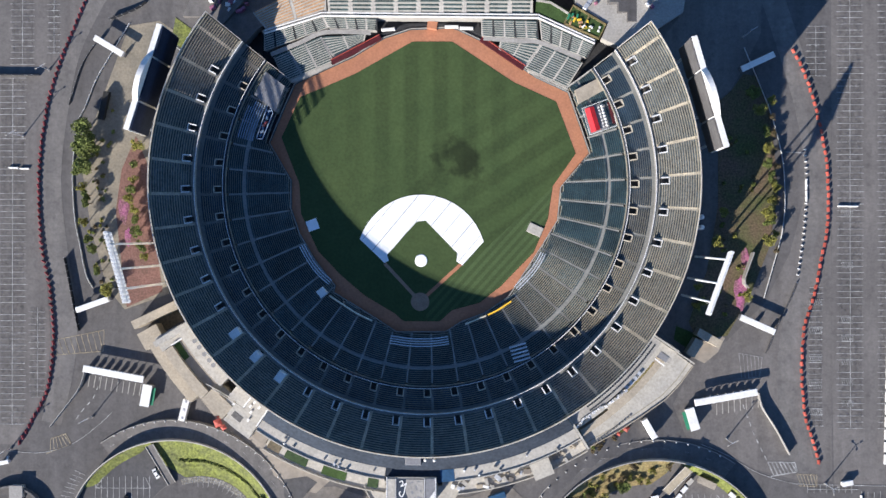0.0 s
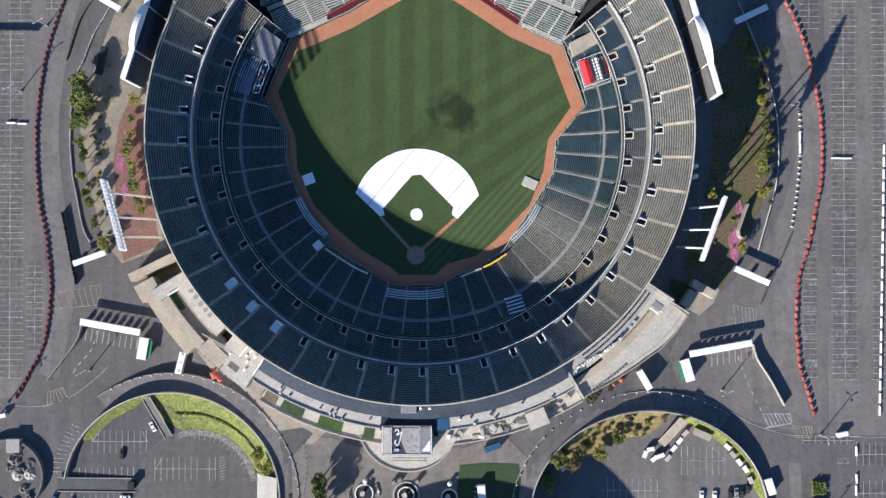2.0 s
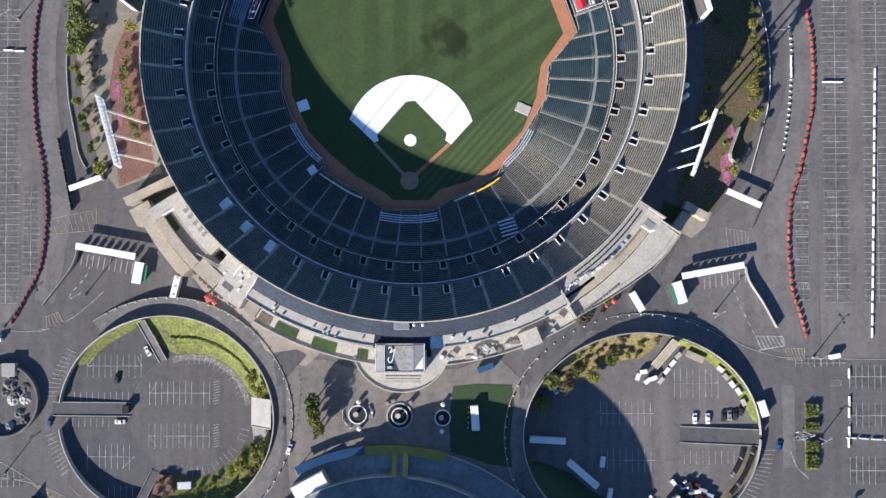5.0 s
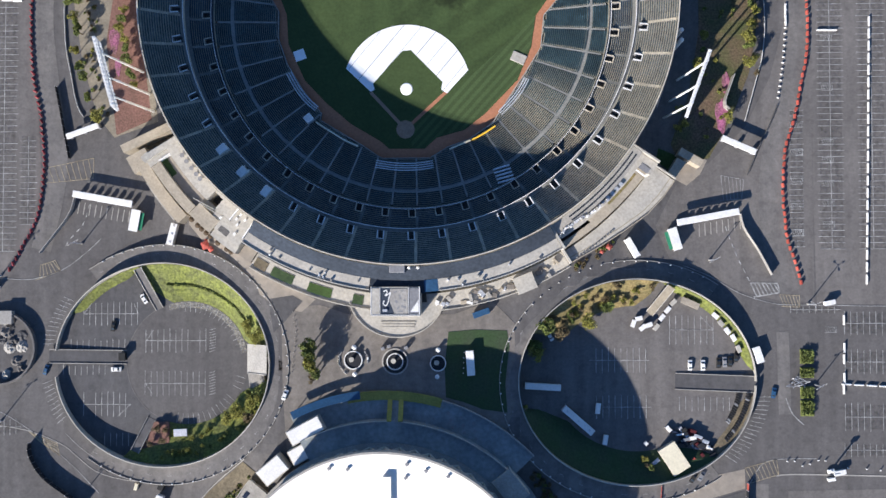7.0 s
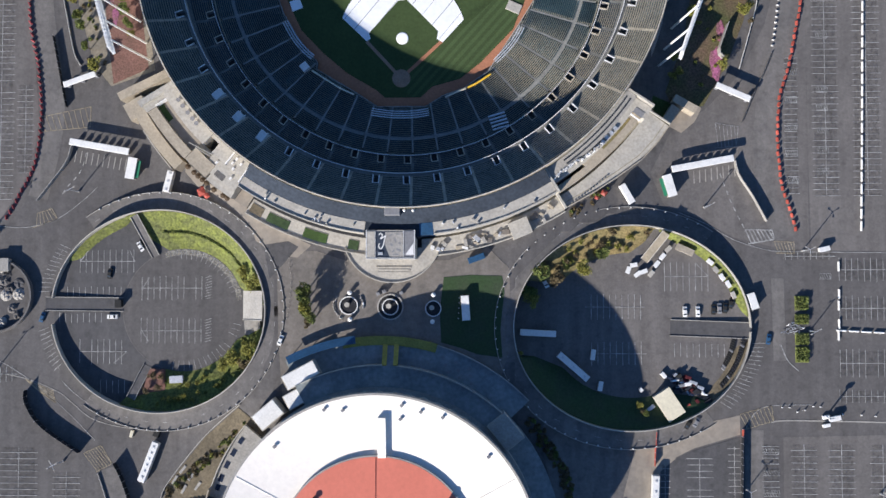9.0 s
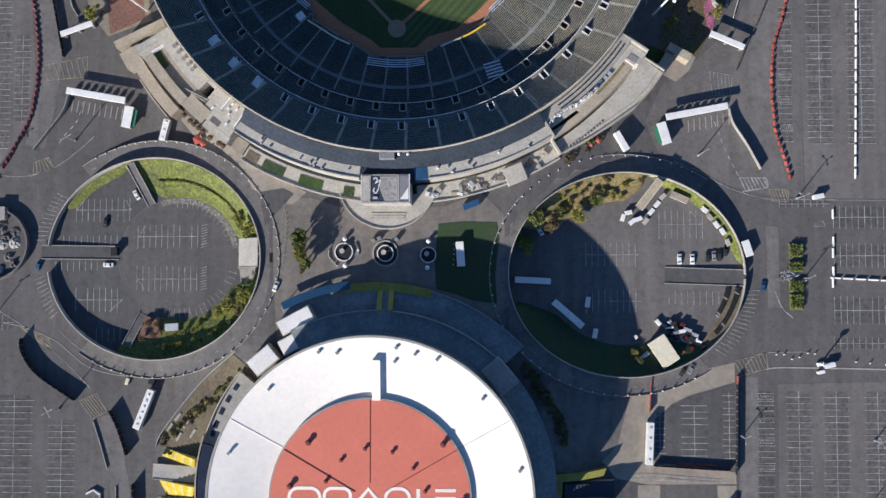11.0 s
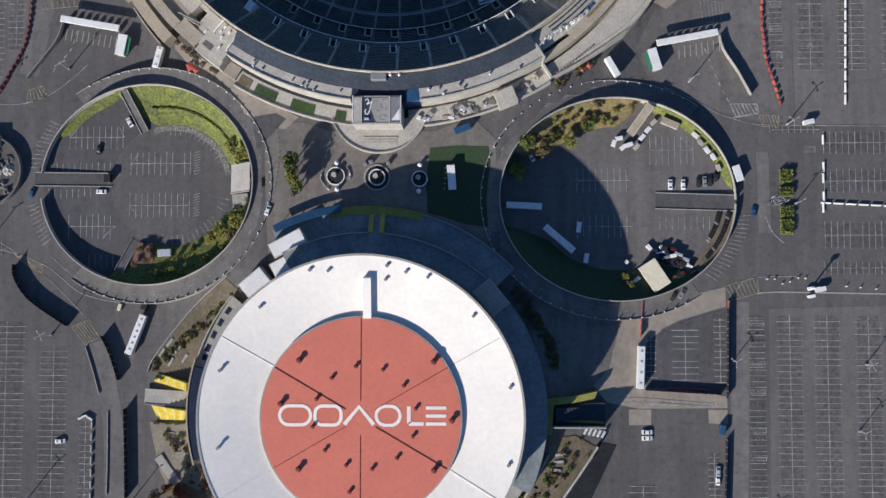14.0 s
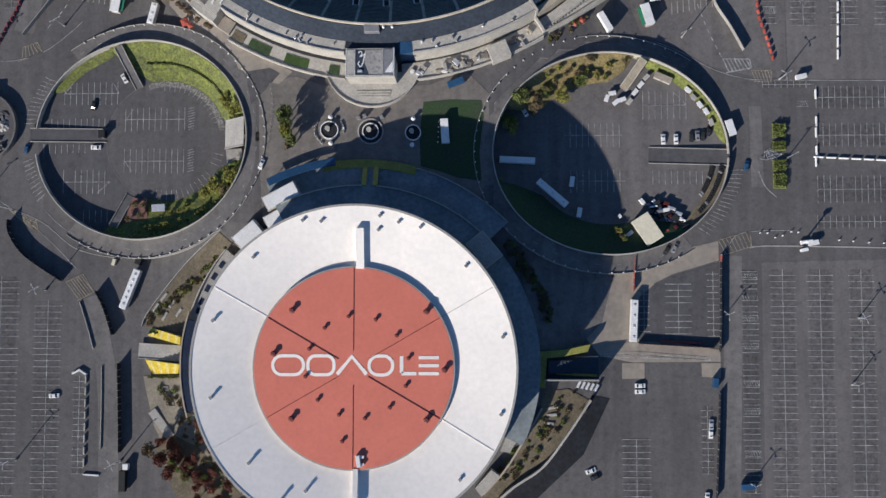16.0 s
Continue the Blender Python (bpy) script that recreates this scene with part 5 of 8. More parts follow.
# ---- light towers ----
def light_tower(p, q, inward, places):
    """A long rack of floodlights from p to q, on masts at the given shares of its length."""
    th = thing("light_tower", "white floodlight rack on three tall masts beside the ball park", "light tower", "light towers")
    p, q, n = Vector((*p, 0)), Vector((*q, 0)), Vector((*inward, 0)).normalized()
    d = (q - p).normalized()
    L = (q - p).length
    g = Geo()
    for k, z in enumerate((38.2, 40.8, 43.4, 46.0)):
        o = n * (0.15 * (z - 38.2) - 0.5)
        g.bar(tuple(p + o + Vector((0, 0, z))), tuple(q + o + Vector((0, 0, z))), 0.35, 0.35)
    part("rack", g, M["white"], th, "white steel rack")
    for k in range(18):
        c = p + d * (L * (k + 0.5) / 18)
        bank = part("floodlight_bank", Geo().bar(tuple(c + n * -0.5 + Vector((0, 0, 37.6))), tuple(c + n * 1.1 + Vector((0, 0, 48.2))), 0.22), M["white"], th)
        for j in range(5):
            e = c + n * (-0.5 + 0.34 * j)
            part("floodlight", Geo().bar(tuple(e - n * 0.5 + Vector((0, 0, 38.6 + 2.2 * j))), tuple(e + n * 0.9 + Vector((0, 0, 38.4 + 2.2 * j))), 1.35, 0.35), M["white"], bank, "pale floodlight head")
    for u in places:
        c = p + d * L * u - n * 0.2
        f = c + n * 3.6
        part("mast", Geo().tube((f.x, f.y, -0.5), (c.x, c.y, 43.4), 0.5, 0.38, 12), M["white"], th, "white steel mast")


light_tower((-144.6, 8.4), (-136.6, -20.0), (1, 0.27), (0.17, 0.52, 0.8))
light_tower((102.3, 0.4), (93.3, -24.3), (-1, 0.36), (0.12, 0.5, 0.8))

# ---- scoreboards ----
def scoreboard(p, q, inward, face):
    """A long display wall with a raised arched header in its middle."""
    th = thing("scoreboard", "long white scoreboard with an arched header and unlit displays", "scoreboard", "scoreboards")
    p, q, n = Vector((*p, 0)), Vector((*q, 0)), Vector((*inward, 0)).normalized()
    d, L = (q - p).normalized(), (q - p).length

    def at(u, w, z):
        e = p + d * (L * u) + n * w
        return (e.x, e.y, z)
    g = Geo()
    prof = [(0, 39.0), (0.3, 39.0)] + [(0.3 + 0.42 * k / 12, 39.0 + 4.6 * math.sin(math.pi * k / 12) ** 0.7) for k in range(1, 12)] + [(0.72, 39.0), (1, 39.0)]
    m = len(prof)
    pts = [at(u, w, z) for w in (-2.0, 0.2) for u, z in prof] + [at(u, w, 19.0) for w in (-2.0, 0.2) for u, z in prof]
    fs = []
    for i in range(m - 1):
        fs += [(i, i + 1, m + i + 1, m + i), (i, 2 * m + i, 2 * m + i + 1, i + 1), (m + i, m + i + 1, 3 * m + i + 1, 3 * m + i), (2 * m + i, 3 * m + i, 3 * m + i + 1, 2 * m + i + 1)]
    fs += [(0, m, 3 * m, 2 * m), (m - 1, 3 * m - 1, 4 * m - 1, 2 * m - 1)]
    part("housing", g.add(pts, fs), M["white"], th)
    for a, b in ((0.01, 0.29), (0.31, 0.71), (0.73, 0.99)):
        s = Geo().add([at(a, 0.22, 18), at(b, 0.22, 18), at(b, 0.22, 38.6), at(a, 0.22, 38.6), at(a, 0.9, 18), at(b, 0.9, 18), at(b, 0.9, 38.6), at(a, 0.9, 38.6)],
                      [(4, 5, 6, 7), (3, 2, 6, 7), (0, 1, 5, 4), (0, 3, 7, 4), (1, 2, 6, 5)])
        part("display", s, face, th, "unlit display panel")
    for u in (0.08, 0.36, 0.64, 0.92):
        e = at(u, -1.0, 0)
        part("leg", Geo().tube((e[0], e[1], -0.5), (e[0], e[1], 19.2), 0.6, 0.6, 10), M["steel"], th, "grey steel leg")


# Panel colours follow the light: darker on the shaded west, greyer on the lit east.
scoreboard((-123.8, 91.8), (-137.4, 49.4), (1, -0.32), M["navy"])
scoreboard((87.8, 85.6), (100.5, 41.6), (-1, -0.28), M["asphalt"])

# ---- round sunken lots with their ring roads ----
def ell(lot, t, off=0.0):
    return lot[0] + (lot[2] + off) * math.cos(t), lot[1] + (lot[3] + off) * math.sin(t)


def wall_top(side, t):
    return 3.0 + 9.3 * ((1 + side * math.cos(t)) / 2) ** 1.15


def round_lot(lot, side, gap, label):
    """side: +1 where the plaza lies east, -1 where it lies west; gap: the arc in degrees where a ramp breaks the wall."""
    lim = -0.62
    zr = lambda t: 0.1 + 10.7 * S((side * math.cos(t) - lim) / (1 - lim))
    top = lambda t: wall_top(side, t)
    n = 144
    ts = [2 * math.pi * k / n for k in range(n)]
    # road
    g, skirt, wall, kerb, mark = Geo(), Geo(), Geo(), Geo(), Geo()
    for k in range(n):
        t0, t1 = ts[k], ts[(k + 1) % n]
        a0, a1, b0, b1 = ell(lot, t0, 0.2), ell(lot, t1, 0.2), ell(lot, t0, 8.4), ell(lot, t1, 8.4)
        z0, z1 = zr(t0), zr(t1)
        on = side * math.cos((t0 + t1) / 2 if k < n - 1 else 0) > lim
        if on:
            g.quad((*a0, z0), (*b0, z0), (*b1, z1), (*a1, z1))
            skirt.quad((*b0, -1), (*b1, -1), (*b1, z1), (*b0, z0))
        deg = math.degrees(t0) % 360
        if not gap[0] <= deg <= gap[1]:
            i0, i1 = ell(lot, t0, -0.2), ell(lot, t1, -0.2)
            j0, j1 = ell(lot, t0, 0.22), ell(lot, t1, 0.22)
            h0, h1 = top(t0), top(t1)
            wall.add([(*i0, -0.5), (*i1, -0.5), (*i1, h1), (*i0, h0), (*j0, -0.5), (*j1, -0.5), (*j1, h1), (*j0, h0)], [(0, 1, 2, 3), (3, 2, 6, 7), (7, 6, 5, 4)])
        if not on:
            continue
        e0, e1 = ell(lot, t0, 8.2), ell(lot, t1, 8.2)
        kerb.bar((*e0, z0 + 0.25), (*e1, z1 + 0.25), 0.25, 0.5)
        if k % 4 == 1:
            m0, m1 = ell(lot, t0, 4.4), ell(lot, t1, 4.4)
            mark.ribbon([(*m0, z0 + 0.06), (*m1, z1 + 0.06)], 0.12)
    solo("ring_road", g, M["road"], "grey asphalt ring road climbing round the sunken lot", "road", kind="structure")
    solo("road_side_wall", skirt, M["concrete"], "concrete retaining wall below the ring road", "wall", kind="structure")
    solo("lot_wall", wall, M["pale"], "pale concrete wall round the sunken lot", "wall", kind="structure")
    solo("road_kerb", kerb, M["concrete"], "concrete kerb along the ring road", "kerb", kind="structure")
    solo("lane_line", mark, M["line"], "broken white lane line on the ring road", "line", kind="stuff")
    floor = [ell(lot, t, -0.2) for t in ts]
    solo("lot_floor", Geo().prism(floor, -0.6, 0.06), M["asphalt_dark" if side > 0 else "old_asphalt"], label, "pavement", kind="structure")
    # posts along the outer edge
    pm = Geo().box(0, 0, 0, 1.1, 0.45, 0.45, 0, 0.05).mesh("road_post", M["white"])
    for k in range(0, n, 2):
        t = ts[k]
        if side * math.cos(t) > lim + 0.05:
            solo("road_post", pm, None, "short white post on the ring road's edge", "post", "posts along the ring road", at=(*ell(lot, t, 7.8), zr(t)))


BANK = []


def bank_z(x, y):
    """Height of the planted bank nearest to a place."""
    a = np.array(BANK)
    return float(a[np.argmin((a[:, 0] - x) ** 2 + (a[:, 1] - y) ** 2), 2])


def berm(lot, core, r, a0, a1, material, label, top=0.8, side=1, inner=None):
    """A planted bank rising from the lot to its wall."""
    g = Geo()
    n, m = max(4, int(abs(a1 - a0) / 3)), 6
    for k in range(n + 1):
        t = radians(a0 + (a1 - a0) * k / n)
        ox, oy = ell(lot, t, -0.4)
        d = Vector((ox - core[0], oy - core[1]))
        w = inner if inner is not None else 1 - r / d.length
        fade = min(1.0, 6 * k / n, 6 * (n - k) / n) ** 0.5
        zt = wall_top(side, t) - 0.7
        for j in range(m + 1):
            s = 1 - w * fade * (1 - j / m) if inner is None else 1 - inner * fade * (1 - j / m)
            x, y = core[0] + d.x * s, core[1] + d.y * s
            z = 0.12 + zt * top * (j / m) ** 1.2 + 0.35 * noise.noise((x * 0.2, y * 0.2, 0)) * (j / m)
            g.v.append((x, y, max(z, 0.1)))
    for k in range(n):
        for j in range(m):
            g.f.append((k * (m + 1) + j, k * (m + 1) + j + 1, (k + 1) * (m + 1) + j + 1, (k + 1) * (m + 1) + j))
    BANK.extend(g.v)
    return solo("grass_bank", g, material, label, "grass", kind="structure")


round_lot(LOT_W, 1, (172, 187), "dark worn asphalt floor of the sunken round lot")
round_lot(LOT_E, -1, (-3 % 360, 360), "dark worn asphalt floor of the sunken round lot")
CORE_W, CORE_R = (-119.0, -125.8), 27.3
berm(LOT_W, CORE_W, CORE_R, 2, 109, M["lawn"], "yellow-green grass bank curving round the lot")
berm(LOT_W, CORE_W, CORE_R, -112, -8, M["lawn"], "overgrown grass bank curving round the lot", top=0.42)
berm(LOT_W, (LOT_W[0], LOT_W[1]), 0, 106, 150, M["lawn"], "narrow strip of yellow grass along the wall", inner=0.085, top=0.4)
berm(LOT_E, (79.0, -133.4), 0, 78, 152, M["dry"], "dry brown bank with shrubs", inner=0.26, top=0.8, side=-1)
berm(LOT_E, (79.0, -133.4), 0, 6, 76, M["lawn"], "narrow green strip along the wall", inner=0.08, top=0.6, side=-1)
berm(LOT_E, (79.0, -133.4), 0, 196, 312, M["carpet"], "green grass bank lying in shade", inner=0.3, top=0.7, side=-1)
berm(LOT_E, (79.0, -133.4), 0, 312, 352, M["mulch"], "weedy strip along the wall", inner=0.1, top=0.4, side=-1)


def flat(name, poly, z, m, label, category="pavement", kind="structure"):
    return solo(name, Geo().prism(poly, z - 0.5, z), M[m], label, category, kind=kind)


g = Geo().ribbon([(CORE_W[0] + CORE_R * math.cos(radians(a)), CORE_W[1] + CORE_R * math.sin(radians(a)), 0.14) for a in range(115, 252, 4)], 0.3)
solo("core_kerb", g, M["road"], "faded kerb line of the round inner lot", "kerb", kind="structure")
solo("core_floor", Geo().prism([(CORE_W[0] + (CORE_R - 0.1) * math.cos(radians(a)), CORE_W[1] + (CORE_R - 0.1) * math.sin(radians(a))) for a in range(0, 360, 4)], -0.3, 0.085), M["asphalt"], "slightly paler worn asphalt of the round inner lot", "pavement", kind="structure")
g = Geo().ribbon([(CORE_W[0] + (CORE_R - 1.5) * math.cos(radians(a)), CORE_W[1] + (CORE_R - 1.5) * math.sin(radians(a)), 0.1) for a in range(10, 112, 3)], 2.6)
solo("dust_strip", g, M["dust"], "pale dust washed down along the bank's foot", "stain", kind="structure")


def inclined(name, a, b, w, m, label, category="ramp"):
    """A straight sloping strip with thin side walls."""
    d = (Vector(b) - Vector(a))
    h = Vector((d.x, d.y, 0)).normalized()
    s = Vector((-h.y, h.x, 0)) * (w / 2)
    A, B = Vector(a), Vector(b)
    th = thing(name, label, category, kind="structure")
    part("surface", Geo().quad(tuple(A - s), tuple(B - s), tuple(B + s), tuple(A + s)), M[m], th)
    for e in (1, -1):
        part("side_wall", Geo().bar(tuple(A + s * e + Vector((0, 0, 0.1))), tuple(B + s * e + Vector((0, 0, 0.1))), 0.3, 0.6), M["concrete"], th)


inclined("stair_ramp", (-140.0, -84.0, 5.6), (-131.6, -102.0, 0.3), 3.4, "road", "grey concrete ramp down the grass bank")
inclined("stair_ramp", (-141.4, -164.8, 3.0), (-134.8, -150.6, 0.2), 3.8, "road", "grey concrete ramp down to the lot")
inclined("stair_ramp", (93.6, -92.4, 7.2), (85.2, -104.2, 0.3), 3.4, "sand", "sandy ramp down the dry bank")
inclined("entry_ramp", (-181.0, -123.0, 1.1), (-146.2, -123.4, 0.15), 6.0, "asphalt_dark", "grey entry ramp into the sunken lot with low walls")
inclined("entry_ramp", (131.4, -134.9, 1.1), (96.2, -133.6, 0.15), 7.0, "asphalt_dark", "grey entry ramp into the sunken lot with low walls")
inclined("stair_pad", (-81.0, -123.8, 11.8), (-91.6, -123.8, 2.5), 12.6, "concrete", "pale concrete slope set into the bank")
for k in range(9):
    g = Geo().box(-87.6, -130.6 - 0.72 * k, -0.2, 3.0 - 0.3 * k, 7.0, 0.7, 4)
    solo("stair_step", g, M["concrete"], "concrete step below the pad", "step", "steps below the pad")
flat("brown_bed", [(-133.3, -151.8), (-126.6, -152.1), (-126.5, -164.4), (-139.4, -165.0)], 1.3, "redsoil", "bare brown planting bed", "ground")

# ---- plaza ----
sheet("plaza_paving", [(-75, -101), (-58, -100), (-46, -104), (0, -104), (16, -98), (26, -108), (26, -142), (20, -160), (-72, -165), (-74, -140)], 0.08, M["paving"], "brownish worn paving of the plaza")
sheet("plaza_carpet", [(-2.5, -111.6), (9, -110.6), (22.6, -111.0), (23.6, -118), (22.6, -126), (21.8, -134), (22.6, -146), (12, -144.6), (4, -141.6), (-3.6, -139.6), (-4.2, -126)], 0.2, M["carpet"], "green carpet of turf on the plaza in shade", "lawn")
PL = lambda x, y: height(x, y)
sheet("plaza_ramp", [(-65.5, -98.3), (-70, -95.8), (-80.7, -97.4), (-79.5, -103.6), (-78.2, -112.2), (-73.2, -106.9)], 0.14, M["asphalt_dark"], "darker strip across the plaza's corner")


def planter(x, y, r, h, rings, label):
    th = thing("round_fountain", label, "fountain", "round basins on the plaza", at=(x, y, PL(x, y)))
    part("basin", Geo().ring((0, 0), r - 0.4, r, 0, 360, 0, h, 36), M["white"], th, "pale stone rim")
    part("water", Geo().tube((0, 0, 0.1), (0, 0, h * 0.6), r - 0.45, r - 0.45, 36), M["black"], th, "dark still water")
    if rings:
        part("step", Geo().ring((0, 0), r + 1.5, r + 2.1, 0, 360, 0, 0.5, 40), M["concrete"], th, "low outer stone ring")
        part("inner_floor", Geo().ring((0, 0), r, r + 1.5, 0, 360, 0, 0.12, 40), M["dark"], th, "dark wet floor")
    part("pedestal", Geo().tube((-0.5, 0.4, 0), (-0.5, 0.4, h + 1.6), 0.9, 0.6, 14), M["white"], th, "pale stone pedestal")
    part("bowl", Geo().tube((-0.5, 0.4, h + 1.6), (-0.5, 0.4, h + 2.0), 0.5, 1.1, 16), M["pale"], th)


planter(-43.5, -123.7, 4.0, 1.2, False, "round dark basin with a pale rim and a central bowl")
planter(-25.5, -124.3, 3.6, 1.2, True, "round dark basin with two pale rims and a central bowl")
planter(-7.0, -125.0, 3.5, 1.2, False, "round dark basin with a pale rim and a central bowl")
RND = random.Random(11)
for x, y in ((-42.9, -118.1), (-42.7, -129.6), (-6.8, -119.1), (-7.3, -130.6)):
    k = thing("plaza_kiosk", "small white domed booth beside a round basin", "kiosk", "domed booths on the plaza", at=(x, y, PL(x, y)))
    part("body", Geo().tube((0, 0, 0), (0, 0, 2.2), 0.8, 0.8, 14), M["white"], k)
    part("dome", Geo().tube((0, 0, 2.2), (0, 0, 2.7), 1.0, 0.25, 14), M["white"], k)
for k in range(16):
    a = radians(RND.choice([RND.uniform(150, 240), RND.uniform(-60, 40)]))
    x, y = -43.5 + 6.3 * math.cos(a), -123.7 + 6.3 * math.sin(a)
    solo("plaza_bench", Geo().box(0, 0, 0, 0.8, 1.6, 0.7, 0, 0.1), M[RND.choice(["concrete", "grey_face", "white"])], "low bench beside the round basin", "bench", "benches round the basin", at=(x, y, PL(x, y)), turn=math.degrees(a) + 90)
for x, y in ((-28.0, -117.6), (-20.6, -118.2), (-30.6, -118.6)):
    solo("plaza_booth", Geo().box(0, 0, 0, 2.4, 1.6, 1.4, 0, 0.15), M["grey_face"], "small dark booth on the plaza", "kiosk", "booths on the plaza", at=(x, y, PL(x, y)), turn=20)


def trailer(x, y, z, lx, ly, h, turn, label, roof="white", name="box_trailer", cat="trailer", group="", spots=0):
    """A box body on wheels with roof ribs; spots: roof vents."""
    th = thing(name, label, cat, group, at=(x, y, z), turn=turn)
    part("body", Geo().box(0, 0, 0.7, h, lx, ly, 0, 0.12), M[roof], th)
    part("chassis", Geo().box(0, 0, 0.45, 0.7, lx * 0.96, ly * 0.7), M["rubber"], th)
    for sx in (-0.36, 0.3, 0.4):
        for sy in (-0.42, 0.42):
            part("wheel", Geo().tube((sx * lx, sy * ly - 0.12, 0.45), (sx * lx, sy * ly + 0.12, 0.45), 0.45, 0.45, 12), M["rubber"], th, "black wheel")
    for k in range(spots):
        part("roof_vent", Geo().box(lx * (-0.38 + 0.76 * k / max(1, spots - 1)), 0, h, h + 0.25, 0.9, 0.9, 0, 0.08), M["steel"], th)
    return th


trailer(6.9, -124.7, PL(7, -124.7), 10.6, 3.4, 3.4, 94, "white box trailer parked on the green plaza carpet")
for k in range(5):
    solo("bollard", Geo().tube((0, 0, 0), (0, 0, 1.0), 0.25, 0.25, 8), M["white"], "short white bollard by the parked trailer", "bollard", "bollards by the trailer", at=(4.2 - 0.1 * k, -120.4 - 2.2 * k, PL(4, -124)))
trailer(11.6, -103.4, PL(11, -103.4), 7.4, 2.6, 3.0, 20, "blue and white delivery truck parked by the terrace", "blue", "delivery_truck", "truck")

# ---- arena ----
arena = thing("arena", "round arena with a white and red roof over glass walls", "arena", at=(*ARENA, 0))
Z = (0, 0)
part("podium", Geo().ring(Z, 60, 67.4, 0, 360, -1, 17.6, 120), M["concrete"], arena, "raised concrete terrace round the walls")
part("wall", Geo().ring(Z, 60.0, 61.0, 0, 360, 17, 31.0, 96), M["glass"], arena, "dark glass wall")
for k in range(64):
    a, b, c = (radians(5.625 * (k + d)) for d in (0, 0.5, 1.0))
    g = Geo()
    for p, q in ((a, c), (c, a)):
        g.bar((65.4 * math.cos(p), 65.4 * math.sin(p), 17.6), (64.6 * math.cos(q), 64.6 * math.sin(q), 30.6), 0.75, 0.9)
    part("cross_brace", g, M["pale"], arena, "crossed concrete columns")
part("rim_beam", Geo().ring(Z, 65.7, 66.6, 0, 360, 29.6, 35.1, 144), M["concrete"], arena, "concrete ring beam")
part("white_roof", Geo().ring(Z, 41.0, 65.7, 0, 360, 29.0, 30.8, 144, 34.9), M["white_roof"], arena, "white roof membrane")
part("drum", Geo().ring(Z, 40.4, 41.2, 0, 360, 29, 32.55, 120), M["concrete"], arena, "low concrete kerb of the centre roof")
part("red_roof", Geo().tube((0, 0, 29.5), (0, 0, 32.6), 40.6, 40.6, 120), M["red_roof"], arena, "faded red centre roof")
for a, r0, r1, h, w, m in ((90, 42, 65, 0.0, 0, ""), (150, 41, 65.2, 0.3, 0.3, "white_roof"), (-30, 41, 65.2, 0.3, 0.4, "white_roof"), (-150, 41, 65.2, 0.16, 0.3, "white_roof"), (30, 41, 65.2, 0.12, 0.2, "concrete")):
    if h:
        t = radians(a)
        u = (math.cos(t), math.sin(t))
        part("roof_rib", Geo().bar((u[0] * r0, u[1] * r0, 30.8 + h / 5), (u[0] * r1, u[1] * r1, 34.85 + h / 5), w, h * 0.6), M[m], arena, "radial roof rib")
for a, w in ((150, 0.3), (-30, 0.3), (-150, 0.1), (30, 0.1), (90, 0.18), (-90, 0.18)):
    t = radians(a)
    u = (math.cos(t), math.sin(t))
    part("roof_seam", Geo().bar((u[0] * 7, u[1] * 7, 32.68), (u[0] * 40.4, u[1] * 40.4, 32.68), w, 0.2), M["maroon"], arena, "dark seam in the red roof")
for x0, x1, y0, y1 in ((0.8, 4.2, 40.2, 56.6), (0.2, 2.2, -56.4, -40.4)):
    z = lambda y: 30.8 + (abs(y) - 41) * 0.166
    pts = [(x, y, z(y) + d) for y in (y0, y1) for x, d in ((x0, -0.3), (x1, -0.3), (x1, 2.3), (x0, 2.3))]
    part("roof_duct", Geo().add(pts, [(0, 1, 2, 3), (7, 6, 5, 4)] + [(i, 4 + i, 4 + (i + 1) % 4, (i + 1) % 4) for i in range(4)]), M["white_roof"], arena, "white box duct across the white roof")
g = Geo().box(2.4, -37.2, 32.6, 34.4, 1.6, 4.6, 8, 0.1).box(3.8, -35.6, 32.6, 33.8, 1.6, 1.0, 8).box(4.0, -38.6, 32.6, 33.8, 1.6, 0.8, 30)
part("roof_unit", g, M["white"], arena, "white roof machinery")
VENTS = [(-25.0, 23.2), (-11.7, 16.1), (-2.0, 20.8), (9.1, 19.5), (17.6, 13.1), (29.6, 22.7), (-32.4, 5.6), (-17.9, 7.6), (22.4, 3.9), (37.0, -0.7), (-19.4, -3.5),
         (-14.3, -12.9), (-24.8, -20.4), (-5.6, -18.8), (4.9, -20.2), (14.9, -15.8), (21.3, -7.2), (29.8, -20.6), (-4.2, -29.4)]
for k, (x, y) in enumerate(VENTS):
    big = 1.45 if math.hypot(x, y) > 31 else 1.0
    v = part("roof_vent", Geo().tube((x, y, 32.5), (x, y, 33.5 * big ** 0.05), 0.75 * big, 0.7 * big, 6), M["maroon"], arena, "dark red ventilator")
    part("cowl", Geo().tube((x, y, 33.5 * big ** 0.05), (x, y, 33.9 * big ** 0.05), 0.95 * big, 0.5 * big, 6), M["red_vent"], v)
for x, y in [(-20.7, 59.9), (-13.2, 59.6), (-40.9, 44.9), (10.8, 61.7), (10.2, 56.1), (18.5, 59.1), (27.4, 57.0), (45.8, 41.3), (60.5, 12.7), (59.7, -18.1), (43.3, -43.9), (-57.0, 19.1), (-57.4, -12.0), (-41.6, -38.0), (-18.6, -49.0), (-28, -52), (20, -58)]:
    zz = 30.8 + (math.hypot(x, y) - 41) * 0.166
    tall = 1.3 if x < -17 and y < 20 else 0.7
